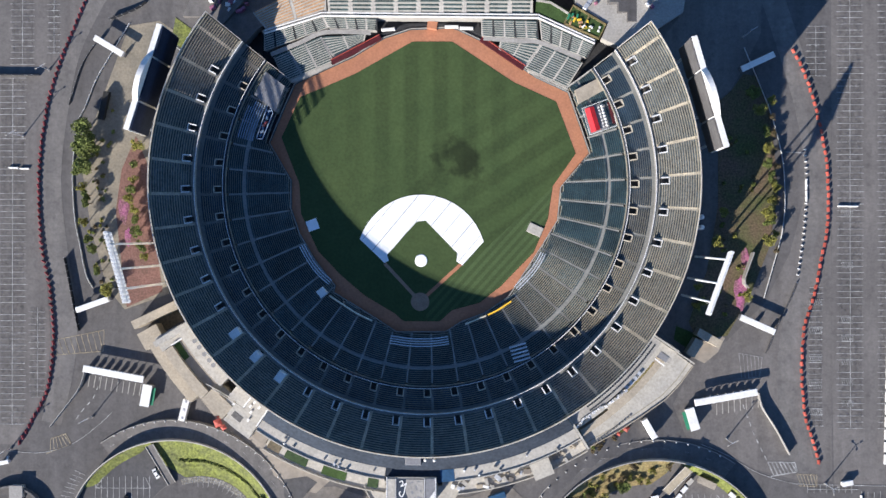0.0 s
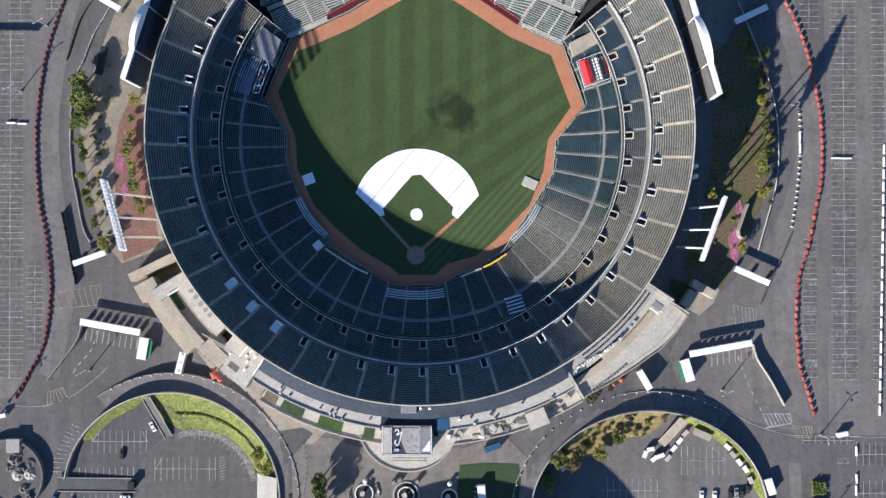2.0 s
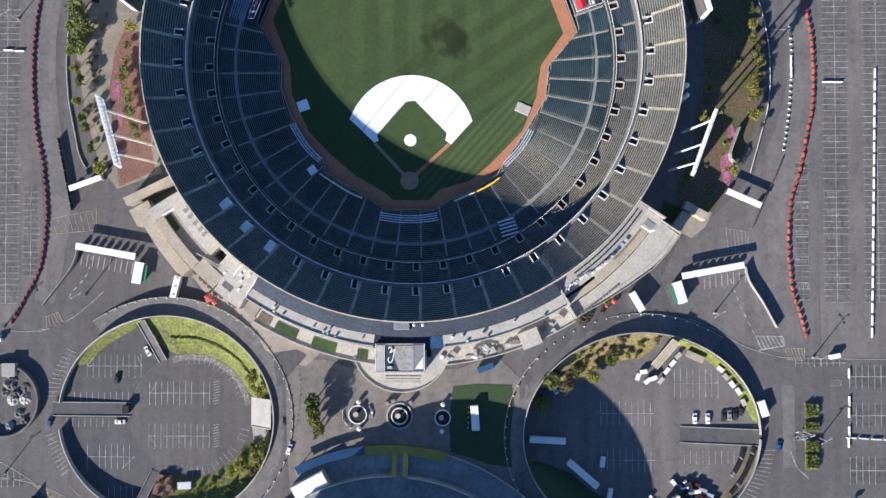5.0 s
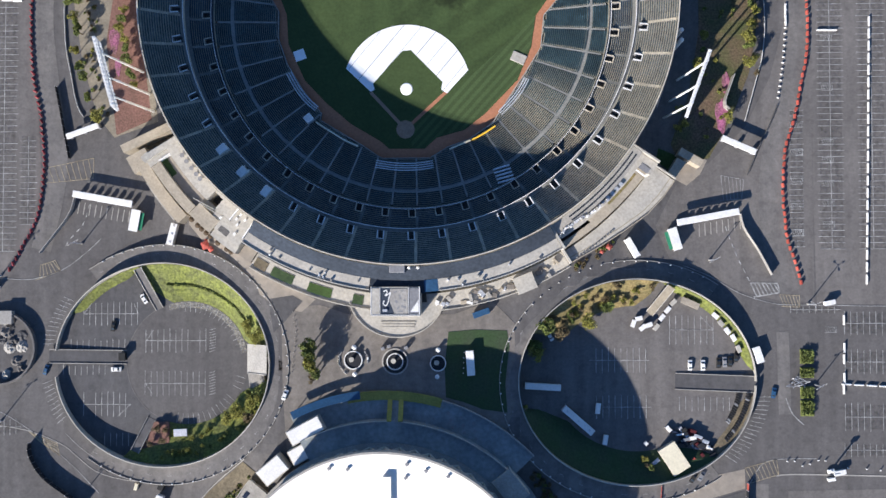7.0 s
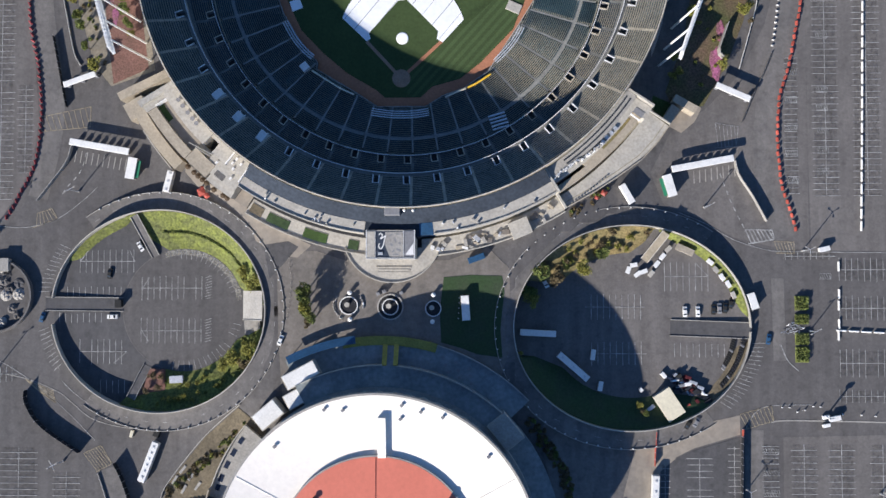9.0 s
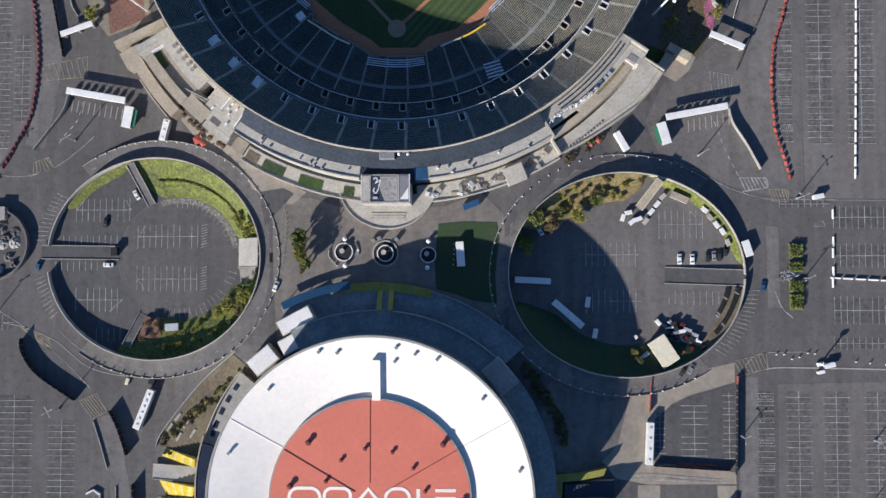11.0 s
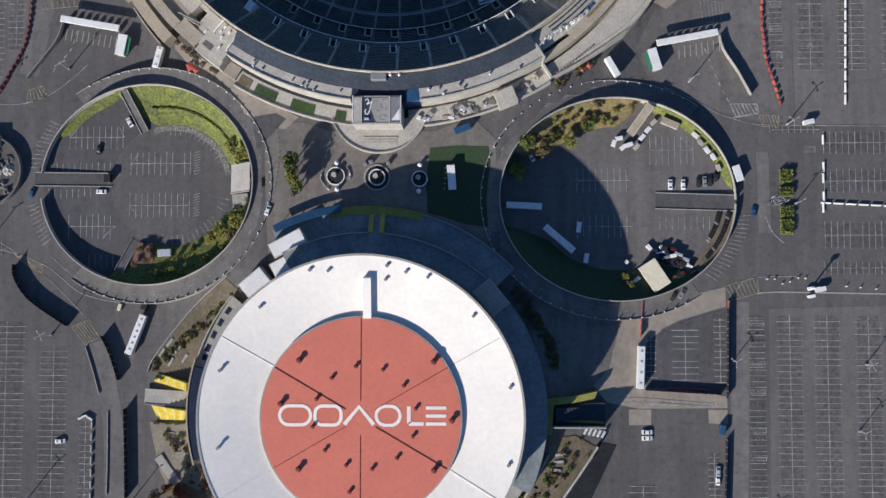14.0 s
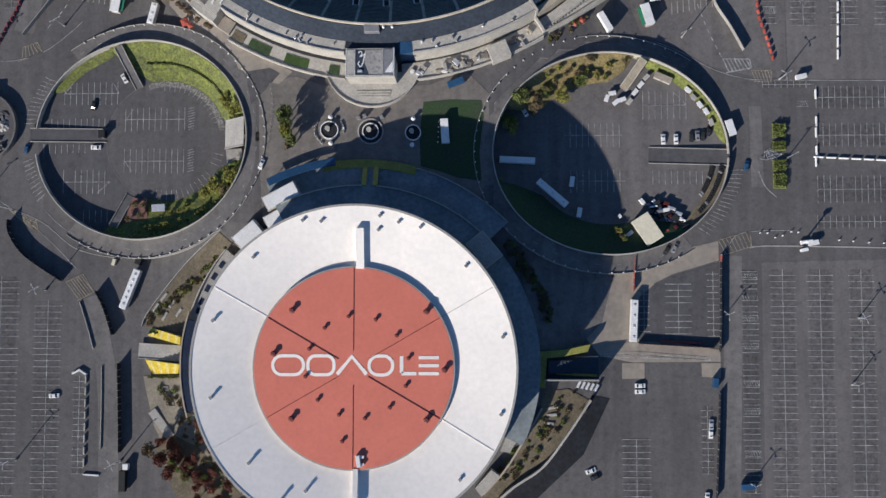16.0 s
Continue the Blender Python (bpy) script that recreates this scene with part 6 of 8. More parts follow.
    v = part("roof_vent", Geo().tube((x, y, zz - 0.2), (x, y, zz + tall), 0.6, 0.55, 8), M["steel"], arena, "grey ventilator pipe")
    part("cowl", Geo().box(x, y, zz + tall, zz + tall + 0.35, 1.5, 1.3, 40, 0.1), M["grey_face"], v, "dark square cowl")
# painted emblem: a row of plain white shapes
zE = 32.7


def loop(cx, w, h, r, lw):
    pts = []
    for sx, sy, a0 in ((1, 1, 0), (-1, 1, 90), (-1, -1, 180), (1, -1, 270)):
        for k in range(7):
            t = radians(a0 + 15 * k)
            pts.append((cx + sx * (w / 2 - r) + r * math.cos(t), 1.0 + sy * (h / 2 - r) + r * math.sin(t), zE))
    return Geo().ribbon(pts, lw, closed=True)


H = 7.6
part("emblem_shape", loop(-26.6, 12.6, H, 3.7, 1.3), M["white_roof"], arena, "white painted rounded ring")
part("emblem_shape", loop(-13.2, 10.6, H, 3.0, 1.3), M["white_roof"], arena, "white painted rounded ring")
part("emblem_shape", Geo().ribbon([(-6.6, -2.6, zE), (-0.6, 4.6, zE), (5.4, -2.6, zE)], 1.6), M["white_roof"], arena, "white painted chevron")
part("emblem_shape", loop(11.2, 9.6, H, 3.7, 1.3), M["white_roof"], arena, "white painted rounded ring")
part("emblem_shape", Geo().ribbon([(19.6, 4.8, zE), (19.6, -2.0, zE)], 1.5).ribbon([(19.6, -2.2, zE), (25.6, -2.2, zE)], 1.5), M["white_roof"], arena, "white painted corner bars")
for y in (-2.2, 1.0, 4.2):
    part("emblem_shape", Geo().box(30.6, y, 32.5, zE, 8.2, 1.3), M["white_roof"], arena, "white painted bar")

# terraces round the arena
terr = thing("arena_terrace", "broad concrete terrace curving round the arena's north side", "terrace", at=(*ARENA, 0))
part("upper_terrace", Geo().ring(Z, 67.4, 76.6, 44, 118, -1, 17.8, 50), M["terrace"], terr, "blue-grey upper terrace floor")
part("outer_terrace", Geo().ring(Z, 76.6, 88.0, 44, 118, -1, 12.2, 50), M["terrace"], terr, "blue-grey lower terrace floor")
part("lower_terrace", Geo().ring(Z, 67.4, 77.0, -26, 44, -1, 12.0, 40), M["terrace"], terr, "concrete terrace floor")
part("lower_terrace", Geo().ring(Z, 67.4, 77.4, 163, 196, -1, 9.6, 40), M["concrete"], terr, "concrete terrace floor")
part("stair_band", Geo().ring(Z, 84.6, 88.4, 74, 101, -1, 12.6, 24), M["olive"], terr, "yellow painted stair edge")
for x in (1.9, 6.7):
    part("stair_band", Geo().bar((x, 76.2, 17.9), (x, 84.8, 12.5), 2.0, 0.6), M["olive"], terr, "yellow painted stair edge")
for k in range(22):
    part("terrace_step", Geo().box(4.3, 76.4 + 0.38 * k, 12.0, 17.6 - 0.25 * k, 2.8, 0.36), M["terrace"], terr)
g = Geo()
for a0, a1 in ((46, 84.6), (89.2, 116)):
    g.ring(Z, 76.2, 76.6, a0, a1, 17.8, 18.9, 30)
part("terrace_rail", g, M["bench_pale"], terr, "concrete rail")
part("terrace_edge", Geo().ring(Z, 87.6, 88.0, 44, 74, 11, 13.3, 16), M["concrete"], terr, "concrete parapet")
for k in range(9):
    t = radians(60.5 + 1.35 * k)
    q = 78.4 + 2.6 * (k % 3)
    tb = thing("terrace_table", "small dark cafe table with a round top on the terrace", "table", "tables on the terrace", at=(ARENA[0] + q * math.cos(t), ARENA[1] + q * math.sin(t), 12.2))
    part("tabletop", Geo().tube((0, 0, 0.7), (0, 0, 0.76), 0.75, 0.75, 14), M["grey_face"], tb)
    part("post", Geo().tube((0, 0, 0), (0, 0, 0.7), 0.1), M["steel"], tb)
awn = thing("blue_awning", "long curved blue awning at the terrace's edge", "awning", at=(*ARENA, 0))
part("roof", Geo().ring(Z, 86.0, 89.4, 97, 117, 15.2, 16.4, 20, 15.4), M["blue"], awn)
for a in (98, 104, 110, 116):
    t = radians(a)
    part("post", Geo().tube((88.6 * math.cos(t), 88.6 * math.sin(t), 9.5), (88.6 * math.cos(t), 88.6 * math.sin(t), 15.4), 0.2), M["steel"], awn, "steel post")
for cx, cy, lx, ly, a, h in ((-63.2, -153.1, 15.6, 6.8, 28, 17.3), (-65.8, -163.2, 8.6, 7.0, 29, 16.4), (-77.2, -170.0, 12.2, 8.0, 40, 16.8), (23.6, -176.4, 13.6, 9.6, -51, 19.4)):
    b = thing("service_block", "white flat-roofed service block beside the arena", "building", "service blocks by the arena", at=(cx, cy, 0), turn=a)
    part("body", Geo().box(0, 0, 0, h, lx, ly, 0, 0.15), M["pale"], b)
    part("roof", Geo().box(0, 0, h, h + 0.12, lx - 0.8, ly - 0.8), M["white"] if cx < 0 else M["concrete"], b, "white roof")
part("west_walkway", Geo().ring(Z, 67.4, 77.0, 140, 163, -1, 9.0, 16), M["concrete"], terr, "grey concrete walkway")
part("walkway_wall", Geo().ring(Z, 77.0, 77.5, 140, 163, -1, 10.2, 16), M["pale"], terr, "pale parapet")
# Navy patches paint the darkness of openings onto the walkway's top.
for a in (143.5, 148.2, 152.8, 157.6, 161.0):
    part("roof_light", Geo().ring(Z, 73.6, 75.6, a, a + 2.4, 9.0, 9.12, 3), M["navy"], terr, "flat navy patch, dark like a shaded opening in the walkway")
b = thing("side_porch", "dark-roofed side porch on the arena's west wall", "porch", at=(*ARENA, 0))
part("roof", Geo().ring(Z, 72.0, 77.2, 165.5, 195.5, 9.7, 12.0, 16), M["navy"], b)
part("kerb", Geo().ring(Z, 77.2, 77.8, 163, 197, -1, 12.4, 16), M["beige"], b, "concrete edge")
# yellow stairs and ramp on the west side
for poly, lab in (([(-123.4, -209.8), (-108.4, -213.6), (-108.4, -217.0), (-125.2, -213.2)], "w"), ([(-126.2, -223.8), (-108.2, -225.6), (-109.2, -229.4), (-122.8, -230.0)], "w")):
    th = thing("yellow_stairs", "broad stairs with bright yellow painted treads", "stairs", "yellow stairs by the arena")
    (a, b2, c, d) = [Vector(p) for p in poly]
    for k in range(12):
        u0, u1 = k / 12, (k + 0.86) / 12
        z = 1.0 + 0.62 * k
        q = [a.lerp(b2, u0), a.lerp(b2, u1), d.lerp(c, u1), d.lerp(c, u0)]
        part("step", Geo().prism([tuple(e) for e in q], -0.5, z), M["yellow_worn" if k % 3 == 1 else "yellow"], th)
inclined("bridge_ramp", (-129.0, -219.8, 1.6), (-108.0, -221.0, 3.4), 6.6, "concrete", "pale ramp between two yellow stairs")
# east stairs
th = thing("shaded_stairs", "sunken stairs with olive yellow edges, the pit's shade put into their colour", "stairs")
# Dark navy floor and steps carry the pit's shade in their colour.
part("floor", Geo().prism([(50.6, -222.6), (72.8, -221.4), (72.8, -231.4), (50.6, -231.4)], -0.5, 4.6), M["membrane"], th, "stair floor in a dark colour for the pit's shade")
for k in range(9):
    part("step", Geo().box(52.0 + 1.5 * k, -226.2, -0.5, 7.4 - 0.3 * k, 1.45, 5.6, 0), M["membrane"], th)
part("stair_edge", Geo().prism([(47.4, -219.6), (58, -218.9), (69.3, -216.4), (68.0, -219.6), (58, -221.6), (50.6, -222.4), (49.8, -235.1), (47.3, -235.1)], -0.5, 6.6), M["olive"], th, "yellow painted edge in a dulled, shaded colour")
part("stair_edge", Geo().box(63.4, -229.4, -0.5, 5.4, 17.4, 1.0, -3), M["olive"], th, "yellow painted edge in a dulled, shaded colour")
# Wall raised this high so that it throws shade across the stairs.
part("side_wall", Geo().box(61.0, -231.6, -0.5, 10.0, 23.0, 0.6, 0), M["concrete"], th, "tall concrete side wall")
for k in range(5):
    solo("slatted_bench", Geo().box(0, 0, 0, 0.8, 1.0, 3.2, 0, 0.1), M["bench"], "pale slatted bench beside the shaded stairs", "bench", "benches by the stairs", at=(64.6 + 1.9 * k, -233.8 - 0.35 * k, height(66, -234)), turn=-28)

# ---- roads, kerbs and planted ground round the ball park ----
road("service_road", [(-160, 122), (-168, 110), (-178, 88), (-184, 57), (-186, 30), (-183, 0), (-179, -28), (-180, -50), (-186, -76)], 9.0, 0.05, M["road"], "pale worn service road beside the barriers")
road("service_road", [(128, 122), (138, 92), (147, 60), (150.5, 30), (149, 2), (142, -25), (138.5, -50), (140.5, -75), (146, -96)], 10.0, 0.05, M["road"], "pale worn service road beside the barriers")
road("service_road", [(132, -178), (131.5, -220), (129, -300)], 8.0, 0.05, M["road"], "pale worn service road between lots")
road("service_road", [(-152, -196), (-147, -214), (-143, -240), (-141.5, -300)], 9.0, 0.05, M["road"], "pale worn service road between lots")
road("service_road", [(143, -112), (143.6, -150)], 5.4, 0.06, M["road"], "pale concrete strip beside the lot wall")
sheet("west_planting", [(-151, 101), (-137.6, 103), (-130, 98), (-137, 60), (-139, 36), (-137, 8), (-133, -18), (-153, -25), (-161, -15), (-168, 10), (-172, 36), (-167, 58), (-159, 80)], 0.1, M["sand"], "dry planted ground between road and ball park", "ground")
sheet("west_red_bed", [(-148, 52), (-154.4, 37), (-157, 19), (-155, 0), (-152, -24), (-136, -17), (-140, 12), (-143, 40)], 0.18, M["redsoil"], "red-brown planting bed", "ground")
sheet("west_lawn", [(-130.2, 104.3), (-123, 99), (-122.4, 94), (-127.2, 88), (-132, 95)], 0.2, M["lawn"], "small green lawn at the stand's foot", "lawn")
sheet("north_east_yard", [(92, 104), (82.6, 92), (90, 80), (97, 62), (101, 62), (113.5, 71), (118, 78.6), (126.6, 95.5), (128, 140), (90, 140)], 0.08, M["old_asphalt"], "grey asphalt yard behind the stands in shade")
sheet("east_planting", [(104, 62), (114, 71), (119, 78), (125, 77), (130, 64), (132, 48), (134, 26), (130, 2), (122, -18), (112, -36), (99, -38), (95, -30), (103, -8), (108, 20), (108, 60)], 0.1, M["rough_grass"], "olive and brown rough ground between road and ball park", "ground")
for x, y, a, b in ((-153.4, 19, 2.2, 6), (-151.5, 7, 1.4, 4), (117.6, -17.4, 2.6, 7.4), (119.6, -3, 1.6, 5)):
    pts = [(x + a * math.cos(t) * (1 + 0.2 * math.sin(3 * t)), y + b * math.sin(t) * (1 + 0.15 * math.cos(5 * t))) for t in np.linspace(0, 2 * math.pi, 22)[:-1]]
    sheet("flower_bed", pts, 0.3, M["pink"], "bed of pink flowers", "flowers")
for a0, a1 in ((163, 208), (-33.5, 32)):
    solo("rim_terrace", Geo().ring(BOWL, 112.8, 116.8, a0, a1, -0.5, 2.0, 30), M["concrete"], "concrete terrace at the bowl's foot", "pavement", kind="structure")
solo("bridge_walk", radial(205.6, 117, 141, 3.6, -0.5, 8.4), M["beige"], "beige concrete walkway from the bowl to the road", "walkway", kind="structure")
solo("bridge_court", radial(207.6, 118, 132, 5.6, -0.5, 1.0), M["mulch"], "sunken court beside the walkway", "ground", kind="structure")
solo("bridge_walk", Geo().box(102.4, -36.4, -0.5, 7.6, 11.0, 3.4, -30), M["beige"], "beige concrete walkway from the bowl to the road", "walkway", kind="structure")
sheet("tan_paving_strip", [(BOWL[0] + r * math.cos(radians(a)), BOWL[1] + r * math.sin(radians(a))) for a, r in ((-138.6, 131.5), (-133, 131.4), (-129, 130.6), (-126, 130.0), (-121.5, 129.5))] + [(-81.6, -86.0), (-72, -91.6), (-60, -97.6), (-66, -103), (-76, -101.4), (-84.3, -95.6), (-94, -88), (-104.4, -82.8), (-108.0, -76.0), (-113.0, -70.0), (-118.0, -64.4)], 0.09, M["tan_paving"], "tan worn paving between building and ring road")
sheet("shaded_bed", [(89.4, -31.6), (99.4, -35.6), (94.0, -41.2), (88.4, -37.4)], 0.2, M["lawn_dark"], "dark green bed in the shade", "ground")
sheet("tan_paving_strip", [(94, -44), (104, -31), (111, -37), (108, -43), (102, -48)], 0.09, M["tan_paving"], "tan worn paving beside the walkway")
solo("bridge_walk", Geo().box(96.4, -40.6, -0.5, 7.0, 4.0, 7.6, -32), M["beige"], "beige concrete walkway from the bowl to the road", "walkway", kind="structure")
g = Geo()
for k in range(30):
    t = radians(170 + 1.15 * k)
    r = 114.6 + RND.uniform(-1, 1)
    solo("white_duct", Geo().box(0, 0, 0, RND.uniform(1.4, 3.4), RND.uniform(0.6, 1.6), RND.uniform(0.8, 3.2), 0, 0.1), M[RND.choice(["white", "white", "pale", "steel"])], "white metal duct standing along the outer wall", "duct", "ducts along the outer wall", at=(BOWL[0] + r * math.cos(t), BOWL[1] + r * math.sin(t), 2.0), turn=170 + 1.15 * k)
for y in (14.8, 10.6):
    solo("white_tank", Geo().tube((0, 0, 0), (0, 0, 24), 0.9, 0.9, 14).tube((0, 0, 24), (0, 0, 24.6), 1.0, 0.4, 14), M["white"], "white capped vent stack beside the outer wall", "vent stack", at=(BOWL[0] + 114.6, y, 0))

sheet("east_lot", [(157, 132), (157, -60), (158, -100), (166, -100), (260, -101), (260, 132)], 0.03, M["old_asphalt"], "pale old asphalt of the wide parking lot")
sheet("east_lot", [(144.5, -181), (260, -178), (260, -330), (144, -330)], 0.03, M["old_asphalt"], "pale old asphalt of the wide parking lot")

sheet("east_apron", [(97, -48), (112, -38), (128, -22), (139, 0), (147, 30), (150, 60), (156.9, 60), (156.9, -99), (146, -99.6), (124, -94), (108, -85), (94, -80), (88, -66)], 0.03, M["old_asphalt"], "pale old asphalt round the toll lanes")
sheet("west_lot", [(-260, 132), (-260, -85), (-203, -85), (-196, -75), (-188.6, -61), (-186, -40), (-188, -14), (-192, 20), (-192, 40), (-189.4, 62), (-184.8, 80), (-178, 97), (-169, 115), (-162, 132)], 0.03, M["old_asphalt"], "pale old asphalt of the wide parking lot")

# ---- painted lines ----
ZL = 0.13


def stalls(name, x0, x1, y0, y1, pitch=2.7, across=True, spine=True, w=0.22, z=None, label="faded white parking bay lines"):
    """Bay lines: across runs them along x, one after another in y."""
    g = Geo()
    zz = (lambda x, y: height(x, y) + ZL) if z is None else (lambda x, y: z)

    def ln(a, b, ww):
        g.ribbon([(*a, zz(*a)), (*b, zz(*b))], ww)
    lo, hi = (min(y0, y1), max(y0, y1)) if across else (min(x0, x1), max(x0, x1))
    k = lo
    while k <= hi:
        j = RND.uniform(-0.3, 0.3)
        if RND.random() > 0.04:
            ln(*(((x0 + j, k), (x1 + j, k)) if across else ((k, y0 + j), (k, y1 + j))), w)
        k += pitch
    if spine:
        ln(*((((x0 + x1) / 2, lo), ((x0 + x1) / 2, hi)) if across else ((lo, (y0 + y1) / 2), (hi, (y0 + y1) / 2))), w)
    if z is None:
        for sx in (0.27, 0.73):
            p, q = ((x0 + (x1 - x0) * sx, lo), (x0 + (x1 - x0) * sx, hi)) if across else ((lo, y0 + (y1 - y0) * sx), (hi, y0 + (y1 - y0) * sx))
            path = [(p[0] + (q[0] - p[0]) * k / 12, p[1] + (q[1] - p[1]) * k / 12) for k in range(13)]
            solo("oil_stains", Geo().ribbon([(*e, zz(*e) - 0.04) for e in path], 0.4 * abs(x1 - x0 if across else y1 - y0)), M["oil"], "dark oil stains along the parking bays", "stains", kind="stuff")
    return solo("parking_lines", g, M["line"], label, "parking lines", "parking bays", kind="stuff")


for b in ((146, 154.6, 77, 99), (159.2, 170.6, -76, 118), (176.7, 188.9, -76, 118), (196, 208, -76, 118), (147.7, 158.8, -184, -300), (163.5, 175.0, -184, -300), (181.3, 192.4, -184, -300), (198, 210, -184, -300),
          (83.2, 95.6, -257, -290), (117.2, 122.8, -243, -272), (102.6, 114, -190, -212), (120.6, 126, -185, -213), (91, 95.8, -193, -211),
          (-204.6, -193.6, 84, 118), (-209.5, -197.4, -76, 78), (-187.8, -182.0, 89, 118), (-195.8, -188.4, -24, -64), (-201, -184, -187, -300), (-177.2, -164.6, -198, -300), (-158.6, -153.0, -231, -274)):
    stalls("", *b)
for b in ((147, 153, -15, -75), (135.4, 142.6, -184, -290)):
    stalls("", *b, pitch=2.5, spine=False)
for x0, x1, y0, y1 in ((169.6, 206, -103.4, -113.4), (169.6, 206, -120, -130.4), (169.4, 206, -143, -155), (169, 206, -160.5, -166), (146.5, 168, -101, -104), (-207, -194, -151, -158)):
    stalls("", x0, x1, y0, y1, across=False)
zl = 0.16
for x0, x1, y0, y1, sp in ((-166, -141, -99, -109.2, 1), (-177, -147, -115.6, -119.4, 0), (-175, -152, -127.4, -131.4, 0), (-165.6, -144.2, -139, -149.8, 1), (-156, -145, -157, -162.6, 0), (-137.8, -110.6, -111, -121.2, 1),
                           (-138, -111, -129.6, -140.6, 1), (94, 113, -105, -117.5, 1), (59.2, 85, -119.2, -130, 1), (62, 86, -140, -150, 1), (98, 120, -140.6, -146.4, 0)):
    stalls("", x0, x1, y0, y1, across=False, spine=bool(sp), z=zl)
g = Geo()
for cx, r0, r1, a0, a1 in ((CORE_W, 22.6, 27.0, 20, 96), (CORE_W, 22.6, 27.0, -100, -34), (CORE_W, 22.8, 26.8, -26, -14)):
    a = a0
    while a <= a1:
        t = radians(a)
        g.ribbon([(cx[0] + r * math.cos(t), cx[1] + r * math.sin(t), zl) for r in (r0, r1)], 0.16)
        a += 5.6
for cx, cy in ((-107.8, -116), (-107.8, -135)):
    for k in range(9):
        g.ribbon([(cx - 1.4, cy - 5 + 1.2 * k, zl), (cx + 1.4, cy - 4.2 + 1.2 * k, zl)], 0.2)
solo("parking_lines", g, M["line"], "faded white radial bay lines in the round lot", "parking lines", kind="stuff")


def ticks(lot, o0, o1, a0, a1, step):
    g = Geo()
    a = a0
    while a <= a1:
        t = radians(a)
        p, q = ell(lot, t, o0), ell(lot, t + 0.02, o1)
        g.ribbon([(*p, height(*p) + ZL), (*q, height(*q) + ZL)], 0.2)
        if RND.random() < 0.6:
            m0, m1 = ell(lot, t + 0.012, (o0 + o1) / 2), ell(lot, t + radians(step) * 0.7, (o0 + o1) / 2)
            g.ribbon([(*m0, ZL), (*m1, ZL)], 0.2)
        a += step
    solo("parking_lines", g, M["line"], "white angled bay lines outside the lot wall", "parking lines", kind="stuff")


ticks(LOT_W, 2.6, 7.4, 144, 170, 2.3)
ticks(LOT_W, 2.6, 7.4, 189, 212, 2.3)
ticks(LOT_E, 2.2, 7.6, -44, -8, 2.2)


def hatch(poly, n, m="line_y", edge=True, w=0.2, label="yellow hatched crossing"):
    """A four-sided hatched area with an outline."""
    a, b, c, d = [Vector(p) for p in poly]
    g = Geo()
    z = lambda p: (p.x, p.y, height(p.x, p.y) + ZL)
    if edge:
        for p, q in ((a, b), (d, c)):
            g.ribbon([z(p), z(q)], w)
    for k in range(n + 1):
        u = k / n
        v = min(1, u + 0.9 / n)
        g.ribbon([z(a.lerp(b, u)), z(d.lerp(c, v))], w)
    return solo("hatched_crossing", g, M[m], label, "crossing", kind="stuff")


hatch([(-185.4, -38.8), (-162.2, -34.2), (-162.4, -43.5), (-185, -45.4)], 9)
hatch([(117, -43.6), (127, -45.4), (126, -54), (116.8, -54.6)], 6, "line", True, 0.16, "faded hatched crossing")
hatch([(126, -171.2), (139.6, -167.4), (140.4, -174), (127.8, -177.8)], 8)
hatch([(-163.2, -189.4), (-155.4, -186.0), (-150.4, -194), (-157.8, -197.8)], 7)
hatch([(-190.2, -156.7), (-185.4, -161.0), (-176.2, -167.3), (-177.7, -161.0)], 6)
hatch([(-186, -82.4), (-179.4, -80.2), (-176.8, -84.8), (-188, -89)], 6)
hatch([(141.8, -96.0), (150.4, -96.3), (150.4, -101.4), (142.7, -101.0)], 6)
hatch([(74, -220.4), (121.6, -222), (121.6, -223.4), (74, -221.9)], 34, "line", True, 0.2, "white ladder crossing")
hatch([(129.4, -90.8), (141, -91), (142, -95), (130.6, -97)], 7, "line", True, 0.5, "white chevron marking")
for y in (-20, -32, -44, -56, -68):
    hatch([(147.2, y), (152.6, y), (152.6, y - 2.6), (147.2, y - 2.6)], 6, "line", True, 0.16, "white hatched bay")
for y in (-186, -195, -204, -216, -232, -244, -262):
    hatch([(135.8, y), (142.4, y), (142.4, y - 2.4), (135.8, y - 2.4)], 6, "line", True, 0.16, "white hatched bay")
for y in (-28, -36, -46, -55, -64, -110, 18, -4):
    hatch([(161, y), (166, y), (166, y - 2.4), (161, y - 2.4)], 5, "line", True, 0.14, "white hatched bay")


def lines(pts, w=0.22, m="line", dash=0, label="painted edge line", step=2.0):
    path = along(pts, step)
    g = Geo()
    z = lambda p: (p[0], p[1], height(p[0], p[1]) + ZL)
    if dash:
        for k in range(0, len(path) - 1, 2):
            g.ribbon([z(path[k]), z(path[k + 1])], w)
    else:
        g.ribbon([z(p) for p in path], w)
    solo("edge_line", g, M[m], label, "line", kind="stuff")


lines([(-205, -88), (-190, -88.6), (-176, -84.4), (-165, -76.5), (-158, -70)])
lines([(-207, -146), (-196, -152), (-184, -160), (-170, -172), (-158, -184)])
lines([(-138, -178.8), (-149.9, -177.2), (-160.3, -173.8), (-169.0, -167.0), (-175.1, -162.4), (-190, -156.4), (-206, -153.6)], 0.3, "concrete")
lines([(-134.7, -175.4), (-146.6, -173.7), (-157.8, -169.6), (-167.3, -163.3), (-174, -157)], 0.16)
lines([(100, -83), (112, -88), (124, -95), (138, -99.5), (150, -100.4), (206, -101.2)])
lines([(128, -178), (133, -170), (140, -167.4), (158, -167)])
lines([(139.4, -174.6), (150, -173.8), (206, -174.8)], 0.6, "concrete")
